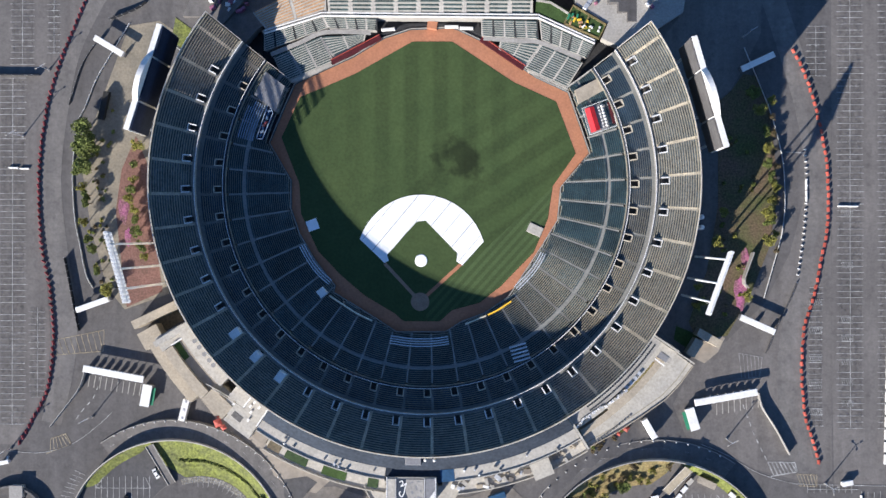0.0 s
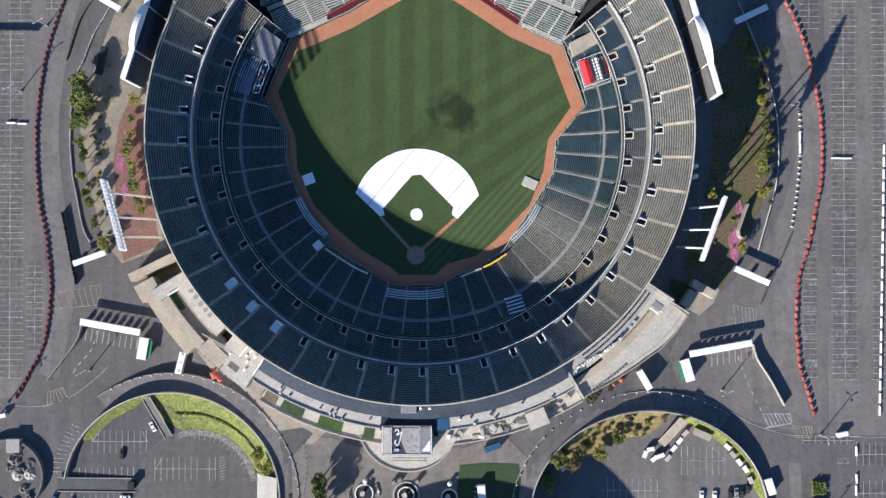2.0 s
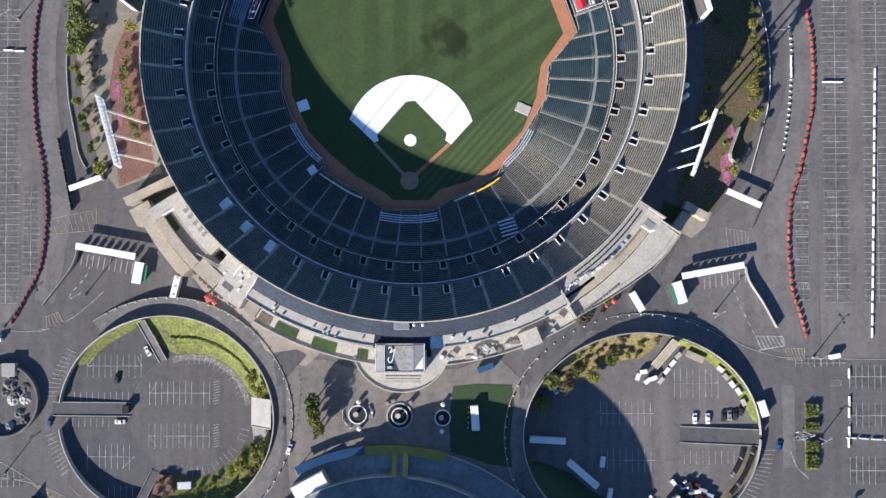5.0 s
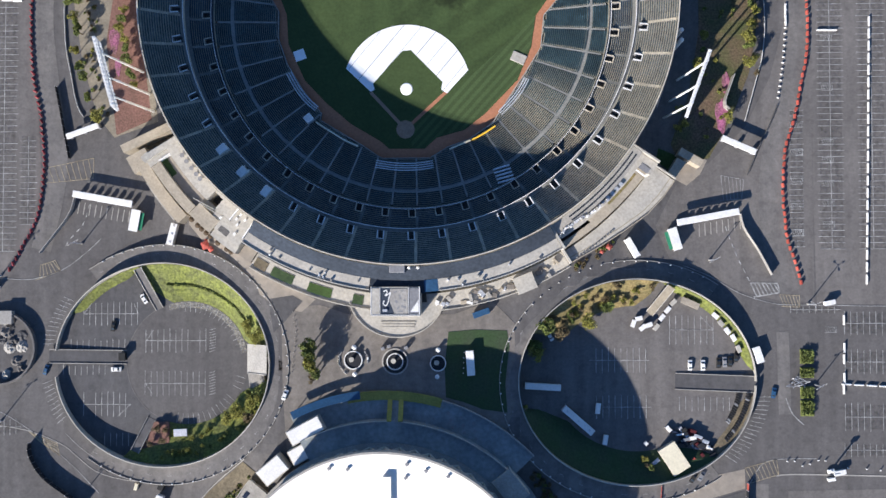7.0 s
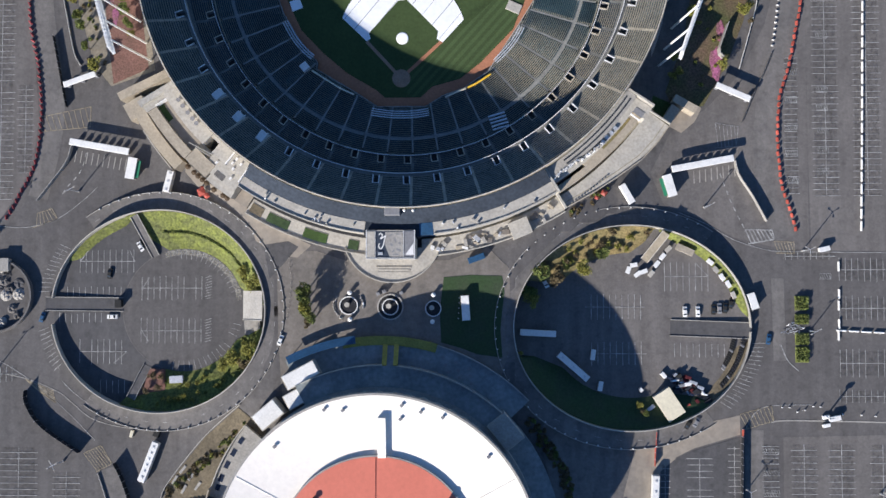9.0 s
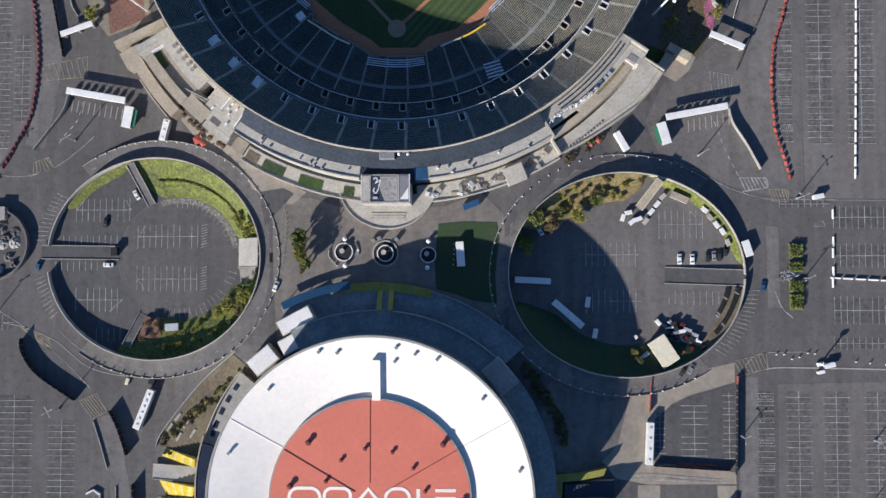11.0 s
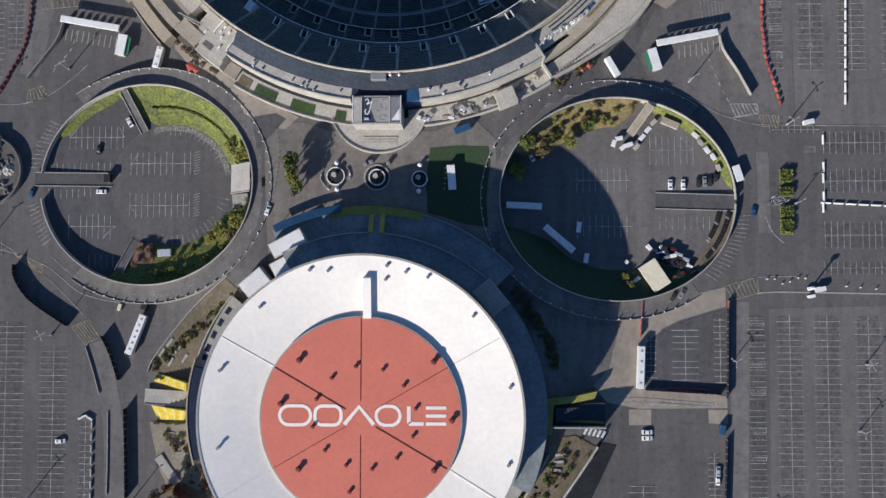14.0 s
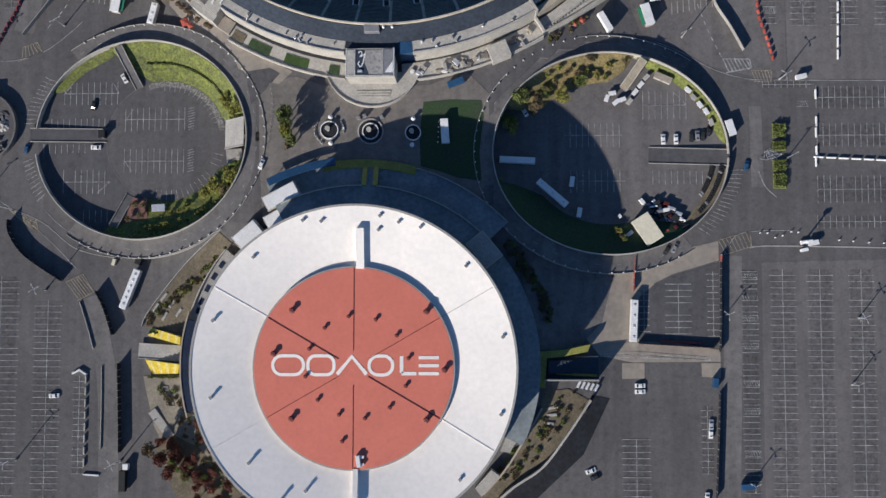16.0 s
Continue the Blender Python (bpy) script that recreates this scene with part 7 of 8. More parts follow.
lines([(144, -141), (147, -148), (153, -153.6)], 0.4, "line")
lines([(-164, -55), (-166.6, -63.6), (-172.6, -70.6), (-176, -76)], 0.35, "line", 1)
lines([(118.7, -66), (123.5, -78.8), (129.3, -90.7)], 0.4, "line", 1)
lines([(137, 44), (147, 43.4)], 0.3)
for x0, y0, dx, dy, n in ((-171, -53.4, 2.55, -0.46, 11), (99.6, -66.4, 2.55, 0.46, 11)):
    for k in range(n):
        x, y = x0 + dx * k, y0 + dy * k
        solo("lane_line", Geo().ribbon([(x, y, 0.14), (x - 0.9 * (1 if x < 0 else -0.2), y - 5.4, 0.14)], 0.4), M["concrete"], "pale lane divider at the toll gate", "line", kind="structure")

# ---- barriers and fences ----
def barrier_mesh(m, lx=2.0, ly=0.62, h=1.05):
    g = Geo()
    pts = [(-lx / 2, -ly / 2, 0), (-lx / 2, ly / 2, 0), (-lx / 2, ly / 4, h * 0.45), (-lx / 2, ly / 6, h), (-lx / 2, -ly / 6, h), (-lx / 2, -ly / 4, h * 0.45)]
    pts += [(-p[0], p[1], p[2]) for p in pts]
    g.add(pts, [(0, 1, 2, 3, 4, 5), (11, 10, 9, 8, 7, 6)] + [(i, (i + 1) % 6, 6 + (i + 1) % 6, 6 + i) for i in range(6)])
    return g.mesh("road_barrier", m)


RED_W, RED_E = barrier_mesh(M["red_dull"], 1.9, 1.0, 1.3), barrier_mesh(M["red"], 1.9, 1.35, 1.3)
WHT = barrier_mesh(M["white"], 4.2, 0.8, 1.0)
for me, pts, lab in ((RED_W, [(-170.4, 113), (-177.1, 97.3), (-183.9, 79.8), (-188.4, 62.2), (-191.4, 39.7), (-191.4, 19.6), (-190.3, 2.0), (-187.0, -13.0), (-185.2, -30.5), (-185.2, -43.0), (-187.7, -60.6), (-194.5, -74.4), (-200.8, -85.7)], "dull red plastic road barrier in a long row"),
                     (RED_E, [(140.6, 87.8), (145.4, 78.0), (150.2, 63.2), (154.3, 43.6), (155.5, 28.9), (155.2, 11.8), (152.5, -2.9), (148.9, -20.0), (145.2, -32.3), (144.0, -49.4), (144.5, -61.6), (145.9, -72.6), (148.8, -81.2), (151.7, -93.4)], "orange-red plastic road barrier in a long row")):
    for x, y, h in along(pts, 2.8 if me is RED_W else 3.1):
        solo("road_barrier", me, None, lab, "barrier", "red road barriers", at=(x + RND.uniform(-0.15, 0.15), y, 0), turn=h + RND.uniform(-14, 14) + (34 if me is RED_W else 0))
for pts in ([(182.2, 24), (181.0, -30), (179.5, -90)], [(170, -134.8), (204, -136.6)]):
    for x, y, h in along(pts, 5.4):
        solo("road_barrier", WHT, None, "white concrete barrier standing in the lot", "barrier", "white barriers", at=(x, y, 0), turn=h)
for x, y, t in ((169.4, -107, 90), (169.4, -119, 90), (169.2, -124, 90), (169.2, -132, 90), (168.9, -137, 90), (146.0, 29.4, 90), (146.1, 24.4, 90), (161.6, 20.4, 0), (166, 20.3, 0), (-203, 38, 0), (-198, 37.6, 0), (-206, -92, 60), (199, 20.2, 0)):
    solo("road_barrier", WHT, None, "white concrete barrier standing in the lot", "barrier", "white barriers", at=(x, y, 0), turn=t)


def fence(pts, h, m, label, step=3.0, name="screen_fence", cat="fence", z=0.0, thick=0.14):
    """Posts with screen panels between them."""
    th = thing(name, label, cat, "fences round the lots")
    path = along(pts, step)
    pm = Geo().box(0, 0, 0, h + 0.15, 0.16, 0.16).mesh("post", M["steel"])
    for p, q in zip(path, path[1:]):
        zp, zq = z + height(p[0], p[1]), z + height(q[0], q[1])
        part("panel", Geo().bar((p[0], p[1], zp + h / 2 + 0.05), (q[0], q[1], zq + h / 2 + 0.05), thick, h), M[m], th)
        o = part("post", pm, None, th)
        o.matrix_basis = pose(p[0], p[1], zp)
    return th


fence([(-189.2, -161.4), (-188.8, -167.2), (-181.6, -177.4), (-163.4, -189.6)], 3.6, "black", "tall black screen fence beside the lot")
fence([(-148.8, -193.4), (-144.8, -201.2), (-140.0, -215.0)], 3.6, "black", "tall black screen fence beside the lot")
fence([(-137.8, -225.2), (-137.0, -245), (-136.4, -264.6)], 3.6, "black", "tall black screen fence beside the lot")
fence([(126.6, -180.6), (126.2, -200), (125.6, -222.4)], 3.0, "black", "black screen fence round the compound")
fence([(125.2, -237.4), (124.2, -260), (123.0, -284)], 2.6, "black", "black screen fence beside the lot")
fence([(90.4, -216.2), (104, -217.0), (118.4, -217.8), (125.4, -218)], 2.6, "maroon", "dark red screen fence round the compound")
fence([(89.6, -178.6), (89.0, -188), (88.8, -196)], 2.6, "red", "red screen fence round the compound")
fence([(126.9, -177.6), (126.7, -182)], 2.6, "red", "short red screen panel")
fence([(124.9, -60.6), (126.6, -67), (132.5, -76.4), (138.6, -88)], 2.8, "concrete", "pale wall beside the toll lanes", name="lane_wall", cat="wall", thick=0.3)
fence([(-170.0, -51.6), (-172.4, -59.4), (-179.4, -68.9), (-187.0, -78.6)], 2.6, "concrete", "pale wall beside the toll lanes", name="lane_wall", cat="wall", thick=0.3)
fence([(-150.8, 102.0), (-160.1, 86.6), (-166.0, 76.5), (-170.7, 64.8), (-174, 57.2), (-176.2, 37.1), (-175.4, 17.1), (-173.1, 4.5), (-170, -10), (-166, -17)], 0.9, "white", "low white fence beside the road", 2.4, "low_fence")
fence([(-166.9, 92.0), (-172.0, 84.1), (-175.8, 73.2), (-178.3, 64.9)], 0.9, "asphalt_dark", "low dark wall beside the service road", 2.6, "low_wall", "wall", thick=0.4)
fence([(-215, 79.3), (-189.3, 79.0)], 2.2, "black", "black screen fence across the lot", 3.0)
fence([(-159.3, 103.7), (-148.3, 107.8), (-141.6, 112.4)], 2.4, "black", "black screen fence beside the road", 3.0)
fence([(119.4, 89.2), (126.0, 73.2), (131.5, 58.4), (135.7, 41.2), (136.8, 24.1), (135.6, 9.4), (132.4, -2.9), (127.5, -20.1)], 0.9, "white", "low white fence beside the road", 2.4, "low_fence")
fence([(69.4, -240.4), (60.2, -254.0), (48.8, -269.0), (36.4, -277.6), (28, -285)], 3.2, "pale", "pale concrete retaining wall beside the garden", 2.5, "garden_wall", "wall", thick=0.9)
fence([(48.4, -244.0), (41.4, -256.6), (32.0, -271.4), (22.0, -282.6)], 1.6, "beige", "tan concrete wall between terrace and garden", 2.5, "garden_wall", "wall", thick=0.8)
solo("service_pad", Geo().prism([(19.7, -277.6), (26.6, -269.8), (30.3, -272.5), (22.4, -281.3)], -0.5, 7.0), M["pale"], "pale concrete pad beside the arena", "pavement", kind="structure")
solo("service_pad", Geo().prism([(33.5, -254.7), (40.1, -250.6), (39.2, -254.9), (34.5, -262.5), (30.5, -262)], -0.5, 7.4), M["concrete"], "grey concrete pad beside the arena", "pavement", kind="structure")
fence([(-179.4, -2), (-177.0, -14), (-174.7, -25.7), (-172.6, -36)], 2.4, "black", "black screen fence beside the service road")
fence([(141.8, -12.8), (138.1, -21.8), (134.8, -28.4), (131.6, -35.8), (127.5, -45.7)], 1.0, "asphalt_dark", "low dark wall beside the lane", 2.4, "low_wall", "wall", thick=0.3)
fence([(122.4, 0.2), (120.2, -5.8), (118.2, -12.3), (120.6, -15.4)], 4.8, "concrete", "concrete wall standing among the planting", 2.4, "garden_wall", "wall", thick=0.4)
fence([(-145.9, -227), (-145.6, -242), (-145.6, -263)], 0.7, "concrete", "low concrete wall between lot and road", 2.4, "low_wall", "wall", thick=0.3)
for k in range(8):
    y = -232.6 - 5.2 * k
    solo("planter_wall", Geo().box(0, 0, 0, 1.0, 0.6, 3.4, 0, 0.08), M["pale"], "low pale wall at the head of the parking bays", "wall", "walls along the bays", at=(-152.8, y, 0))
solo("gable_kerb", Geo().strip([(-158.9, -230.1, 0.6), (-155.8, -228.4, 0.6), (-152.6, -230.4, 0.6)], 0.7, 1.2), M["white"], "white angled kerb at the end of the parking bays", "kerb", kind="structure")
solo("gable_kerb", Geo().strip([(-153.1, -274.2, 0.4), (-146.0, -274.6, 0.4)], 0.6, 0.8), M["white"], "white kerb at the end of the parking bays", "kerb", kind="structure")
fence([(-91.1, -166.6), (-108.2, -181.5), (-125.2, -202.6), (-128.5, -211.2)], 1.0, "concrete", "low concrete garden wall", 3, "garden_wall", "wall", thick=0.35)
pm = Geo().box(0, 0, 0, 0.9, 0.5, 0.9, 0, 0.1).mesh("road_bollard", M["white"])
for x, y, h in along([(145.4, 44.9), (146.1, 28.9), (144.6, 6.9), (141.8, -11.8)], 2.6):
    solo("road_bollard", pm, None, "white plastic bollard along the lane", "bollard", "bollards along the lane", at=(x, y, 0), turn=h)
small = Geo().tube((0, 0, 0), (0, 0, 0.9), 0.16, 0.14, 10).mesh("road_bollard", M["pale"])
for x, y, h in along([(-69.8, -103), (-68.6, -112), (-69.4, -122), (-70.4, -130)], 2.2):
    solo("road_bollard", small, None, "white bollard at the plaza's edge", "bollard", "bollards on the plaza", at=(x, y, PL(x, y)), turn=h)

# ---- toll gates, huts and parked vehicles ----
def gate(cx, cy, lx, ly, ang, label, h=5.0, booths=5):
    th = thing("gate_canopy", label, "canopy", "gate canopies", at=(cx, cy, 0), turn=ang)
    part("roof", Geo().box(0, 0, h - 0.6, h, lx, ly, 0, 0.12), M["white"], th)
    for k in range(booths):
        x = lx * (-0.44 + 0.88 * k / max(1, booths - 1))
        part("post", Geo().tube((x, 0, 0), (x, 0, h - 0.6), 0.16), M["steel"], th, "steel post")
        part("booth", Geo().box(x, 0.2, 0, 2.5, 1.3, 1.9, 0, 0.08), M["grey_face"], th, "grey toll booth")


gate(-165.7, -22.6, 15.2, 2.5, 19.3, "long white gate canopy over the service road", booths=3)
gate(-156.3, -53.0, 27.2, 3.0, -10.3, "long white toll canopy over several lanes", booths=8)
gate(-158.6, 91.0, 14.8, 2.6, -31, "long white gate canopy over the service road", booths=3)
gate(123.8, -30.8, 16.0, 2.6, -24, "long white gate canopy over the service road", booths=3)
gate(110.2, -62.1, 27.2, 2.9, 10.3, "long white toll canopy over several lanes", booths=8)
gate(124.0, 82.4, 15.4, 2.6, 25, "long white gate canopy over the service road", booths=3)


def hut(cx, cy, lx, ly, h, ang, label, roof="white", body="pale", name="hut", cat="hut", z=0.0, trim=None):
    th = thing(name, label, cat, at=(cx, cy, z), turn=ang)
    part("body", Geo().box(0, 0, 0, h - 0.25, lx - 0.5, ly - 0.5), M[body], th)
    part("roof", Geo().box(0, 0, h - 0.25, h, lx, ly, 0, 0.08), M[roof], th)
    part("door", Geo().box(0, -(ly - 0.5) / 2 - 0.03, 0, 2.05, 0.95, 0.08), M["grey_face"], th)
    if trim:
        part("side_awning", Geo().box(0, ly / 2 + 0.7, h - 1.0, h - 0.8, lx * 0.8, 1.6), M[trim], th, "green side awning")
    return th


hut(-142.2, -62.6, 9.6, 4.2, 3.8, -100, "white flat-roofed hut with green awning beside the toll lanes", trim="green")
hut(95.9, -71.6, 9.8, 4.0, 3.8, 106.4, "white flat-roofed hut beside the toll lanes", trim="green", z=height(95.9, -71.6))
hut(94.7, -166.6, 12.8, 8.4, 4.4, -57, "large cream shed with a flat ribbed roof", name="shed", cat="shed", roof="cream")
hut(131.6, -122.0, 7.2, 3.4, 3.0, -72, "white hut outside the lot wall")
hut(102.6, -99.6, 8.0, 2.9, 2.8, -24, "cream hut below the grass strip", roof="beige")
hut(-121.2, -156.4, 6.0, 3.2, 2.8, 3, "small grey hut among the shrubs", roof="steel")
hut(-147.6, -123.0, 3.0, 3.6, 3.0, 0, "black square gate hut at the foot of the entry ramp", roof="rubber", body="rubber")
hut(-200.2, -105.6, 6.0, 6.0, 3.4, 0, "grey square hut at the lot's edge", roof="concrete")
trailer(-125.0, -68.7, height(-125, -68.7), 9.6, 2.9, 3.8, 76, "white box truck parked beside the concourse", "white", "box_truck", "truck", spots=3)
trailer(-161.6, 65.2, 0, 12.6, 2.6, 3.0, 77, "black flat trailer parked beside the planting", "rubber")
trailer(77.0, -75.4, height(77, -75.4), 9.2, 2.7, 3.8, -60, "white box truck parked beside the concourse", "white", "box_truck", "truck")
trailer(-133.0, -192.6, 0, 18.4, 3.2, 3.7, 69, "long white coach trailer with roof vents", "white", "coach", "coach", spots=6)
trailer(-129.2, -179.0, 0, 5.6, 2.6, 3.2, 69, "black tractor unit before the coach", "rubber", "tractor_unit", "truck")
trailer(38.4, -135.9, 0.06, 15.6, 2.7, 3.9, -3, "long pale semi-trailer parked in the shaded lot", "white")
trailer(53.7, -150.5, 0.06, 16.6, 2.9, 3.9, -41, "long pale semi-trailer parked in the shaded lot", "white", spots=3)
trailer(62.4, -145.4, 0.06, 4.6, 2.0, 2.4, 82, "small white van in the shaded lot", "white", "van", "van")
trailer(65.5, -159.0, bank_z(65.5, -159.0), 4.2, 2.0, 2.4, 80, "small white van on the shaded grass", "white", "van", "van")
trailer(88.5, -206.3, 0, 18.2, 3.0, 4.0, 87.4, "long white trailer standing along the compound", "white", spots=4)
trailer(-134.6, -276.6, 0, 9.0, 2.8, 3.2, 90, "dark flatbed truck parked beside the fence", "rubber", "flatbed_truck", "truck")
trailer(-133.4, -270.4, 0, 2.6, 2.4, 2.9, 90, "white truck cab beside the fence", "white", "truck_cab", "truck")
trailer(123.4, -233.0, 0, 4.2, 2.4, 2.6, 85, "blue box van parked beside the fence", "blue", "van", "van")
trailer(136.4, -277.0, 0, 6.0, 2.6, 2.8, 5, "blue box trailer parked in the lot", "blue")


def car_mesh(col):
    """Body, cabin glass and wheels of a passenger car, 4.6 m long."""
    body = Geo()
    prof = [(-2.3, 0.35), (-2.3, 0.85), (-1.5, 0.98), (-0.9, 1.42), (0.7, 1.42), (1.35, 0.98), (2.2, 0.82), (2.3, 0.35)]
    n = len(prof)
    pts = []
    for s in (-1, 1):
        for x, z in prof:
            pts.append((x, s * (0.9 if z < 1.0 else 0.68), z))
    body.add(pts, [tuple(range(n)), tuple(range(2 * n - 1, n - 1, -1))] + [(i, (i + 1) % n, n + (i + 1) % n, n + i) for i in range(n)])
    gl = []
    for (xa, za), (xb, zb) in ((prof[2], prof[3]), (prof[4], prof[5])):
        gl.append(Geo().quad((xa, -0.72, za + 0.03), (xa, 0.72, za + 0.03), (xb, 0.6, zb + 0.03), (xb, -0.6, zb + 0.03)).mesh("window", M["glass"]))
    wheels = [Geo().tube((x, y - 0.1, 0.33), (x, y + 0.1, 0.33), 0.33, 0.33, 12) for x in (-1.45, 1.45) for y in (-0.82, 0.82)]
    return body.mesh("body", col), gl, [w.mesh("wheel", M["rubber"]) for w in wheels]


CARS = {k: car_mesh(M[k]) for k in ("white", "grey_face", "rubber", "steel", "maroon", "blue")}


def car(x, y, z, turn, col, label):
    th = thing("car", label, "car", "parked cars", at=(x, y, z), turn=turn)
    b, w, ws = CARS[col]
    part("body", b, None, th)
    for m in w:
        part("window", m, None, th, "dark window")
    for m in ws:
        part("wheel", m, None, th, "black wheel")


NAMES = {"white": "white", "grey_face": "grey", "rubber": "black", "steel": "silver", "maroon": "dark red", "blue": "blue"}
for x, y, t, c, z in ((102.6, -126.6, 90, "white", 0.06), (108.2, -126.6, 90, "white", 0.06), (115.0, -125.6, 88, "rubber", 0.06), (117.6, -125.2, 92, "grey_face", 0.06), (120.0, -125.0, 85, "rubber", 0.06), (122.6, -123, 80, "rubber", 0.06),
                      (-152.3, -109.6, 80, "rubber", 0.06), (-138.6, -97.4, 120, "white", 0.06), (-139.6, -86.4, 100, "white", 2.4), (-150.8, -128.8, 0, "white", 0.06), (-166.8, -239.8, 5, "white", 0), (91.2, -234.4, 2, "white", 0), (91.2, -237.0, 2, "white", 0),
                      (121.4, -251.0, 88, "steel", 0), (121.2, -254.6, 88, "white", 0), (-73.0, -138.6, 70, "white", 10.9), (41.8, -114.0, -60, "white", bank_z(41.8, -114.0)), (69.6, -271, 20, "white", 0), (71.6, -273.6, 25, "rubber", 0),
                      (-182.6, -129.0, 70, "blue", 0), (138.6, -138.6, 80, "blue", 0), (119.2, -282, 88, "white", 0), (103.6, -175.4, 60, "rubber", 0), (107, -174.6, 60, "grey_face", 0)):
    car(x, y, z, t, c, f"{NAMES[c]} car parked on worn asphalt")
# stored gear and booths in the east lot
for x, y, a in ((78.0, -108.4, 70), (82.0, -110.2, 40), (84.8, -109.0, 20), (87.9, -110.0, 50), (90.4, -105.8, 50), (92.9, -102.5, 48), (95.4, -99.2, 45), (113.5, -105.0, -40), (115.9, -108.3, -50), (118.6, -111.6, -55), (121.2, -114.6, -60), (123.4, -119.4, -68), (80.4, -106.2, 10)):
    hut(x, y, 3.2, 1.9, 2.1, a, "small white market booth stored in the lot", RND.choice(["white", "white", "pale", "white"]), "maroon", "booth", "booth", 0.06)
for k in range(46):
    u, v = RND.random(), RND.random()
    x, y = 95.0 + 15.5 * u + 2 * v, -153.5 - 3 * u - 10 * v * (0.5 + 0.5 * u)
    lx, ly, h = RND.uniform(1.0, 4.4), RND.uniform(0.7, 1.8), RND.uniform(0.8, 2.4)
    solo("stored_crate", Geo().box(0, 0, 0, h, lx, ly, 0, 0.08), M[RND.choice(["rubber", "black", "grey_face", "navy", "black", "steel", "maroon", "navy", "white"])], "dark crate among stored gear in the lot", "crate", "stored gear", at=(x, y, 0.06), turn=RND.choice([-57, 33, 10, -20]))
for k in range(20):
    t = radians(-8 - 1.55 * k)
    for off, m in ((-6.5, "rubber"), (-2.6, "black")):
        if off == -6.5 and k > 13:
            continue
        x, y = ell(LOT_E, t, off)
        solo("stored_cart", Geo().box(0, 0, 0, 1.1, 0.7, 1.9, 0, 0.1), M[RND.choice([m, "grey_face", m, m])], "small dark cart in a row along the wall", "cart", "carts along the wall", at=(x, y, 0.06 if off < -4 else 0.8), turn=math.degrees(t) + 70)
for x, y, lx, ly, m in ((99.4, -155.6, 5.4, 1.6, "steel"), (104, -167.6, 2.4, 1.6, "red"), (107.4, -165.4, 1.8, 1.4, "maroon"), (86.6, -169.0, 1.6, 5.4, "steel"), (83.2, -160.6, 1.6, 1.4, "white"), (93, -154.2, 2.8, 1.6, "white")):
    solo("stored_crate", Geo().box(0, 0, 0, 1.6, lx, ly, 0, 0.08), M[m], "crate among stored gear in the lot", "crate", "stored gear", at=(x, y, 0.06), turn=-50)
# planted islands in the east road
for y, ly in ((-122.9, 6.4), (-129.8, 4.6), (-138.4, 5.4), (-145.2, 7.0)):
    solo("hedge_island", Geo().box(153.0, y, 0, 0.5, 5.6, ly, 0, 0.2), M["lawn"], "kerbed traffic island in the road", "kerb", kind="structure")
    g = Geo()
    for k in range(900):
        x0, y0, z0 = 153 + RND.uniform(-2.7, 2.7), y + RND.uniform(-0.43, 0.43) * ly, 0.5 + RND.random() * 1.5
        d = Vector((RND.gauss(0, 1), RND.gauss(0, 1), RND.gauss(0, 1))).normalized() * 0.32
        e = Vector((RND.gauss(0, 1), RND.gauss(0, 1), RND.gauss(0, 1))).normalized() * 0.32
        p = Vector((x0, y0, z0))
        g.quad(tuple(p - d), tuple(p - e), tuple(p + d), tuple(p + e))
    solo("clipped_hedge", g, M["leaf_h"], "clipped green hedge on a traffic island", "hedge", "hedges on the islands")
pile = thing("scaffold_pile", "pile of metal frames on the island", "metal frames")
for k in range(26):
    p = (148.4 + RND.uniform(-2, 4), -133.8 + RND.uniform(-2.2, 2.2), 0.4)
    q = (p[0] + RND.uniform(-3.4, 3.4), p[1] + RND.uniform(-1.4, 1.4), RND.uniform(0.5, 2.0))
    part("metal_tube", Geo().bar(p, q, 0.16), M["steel"], pile)

# ---- lamp posts ----
def lamp_post(x, y, h, heads, label="tall lamp post with several pale heads"):
    th = thing("lamp_post", label, "lamp post", "lamp posts", at=(x, y, height(x, y)))
    part("pole", Geo().tube((0, 0, 0), (0, 0, h), 0.26, 0.17, 10), M["steel"], th)
    part("base", Geo().tube((0, 0, 0), (0, 0, 0.9), 0.55, 0.5, 12), M["concrete"], th, "round concrete base")
    for k in range(heads):
        a = 2 * math.pi * k / heads + 0.5
        c, s = math.cos(a), math.sin(a)
        part("arm", Geo().bar((0, 0, h - 0.2), (2.2 * c, 2.2 * s, h), 0.14), M["steel"], th)
        part("lamp_head", Geo().box(2.2 * c, 2.2 * s, h - 0.1, h + 0.2, 0.9, 0.5, math.degrees(a), 0.05), M["concrete"], th, "pale lamp head")


for x, y, h, n in ((-172.2, -192.9, 12, 4), (-136.6, -268.4, 12, 4), (128.6, -203.6, 6.4, 3), (185.4, -205.0, 7.5, 4), (137.8, -276, 8, 3), (156.6, -135.0, 8, 2), (-183.4, -268, 12, 3),
                   (-167.2, -72.6, 10, 2), (111.6, -80.8, 10, 2), (154.0, -100, 10, 3), (-203, -152, 10, 2), (-204, -87, 11, 3), (-187.0, 81.4, 9, 2), (118.8, 94, 14, 1), (181.8, -233.6, 7.5, 3), (-198.6, 52, 12, 2), (-52.6, -181, 8, 2)):
    lamp_post(x, y, h, n)
for x, y, s in ((162.8, -99.4, 3), (166.2, -172.6, 3), (-206, -92.6, 2.5), (162.4, -175.6, 2)):
    hut(x, y, s * 1.6, s * 0.7, 2.4, 12, "small white guard hut at the lot entrance", "white", "white", "guard_hut")

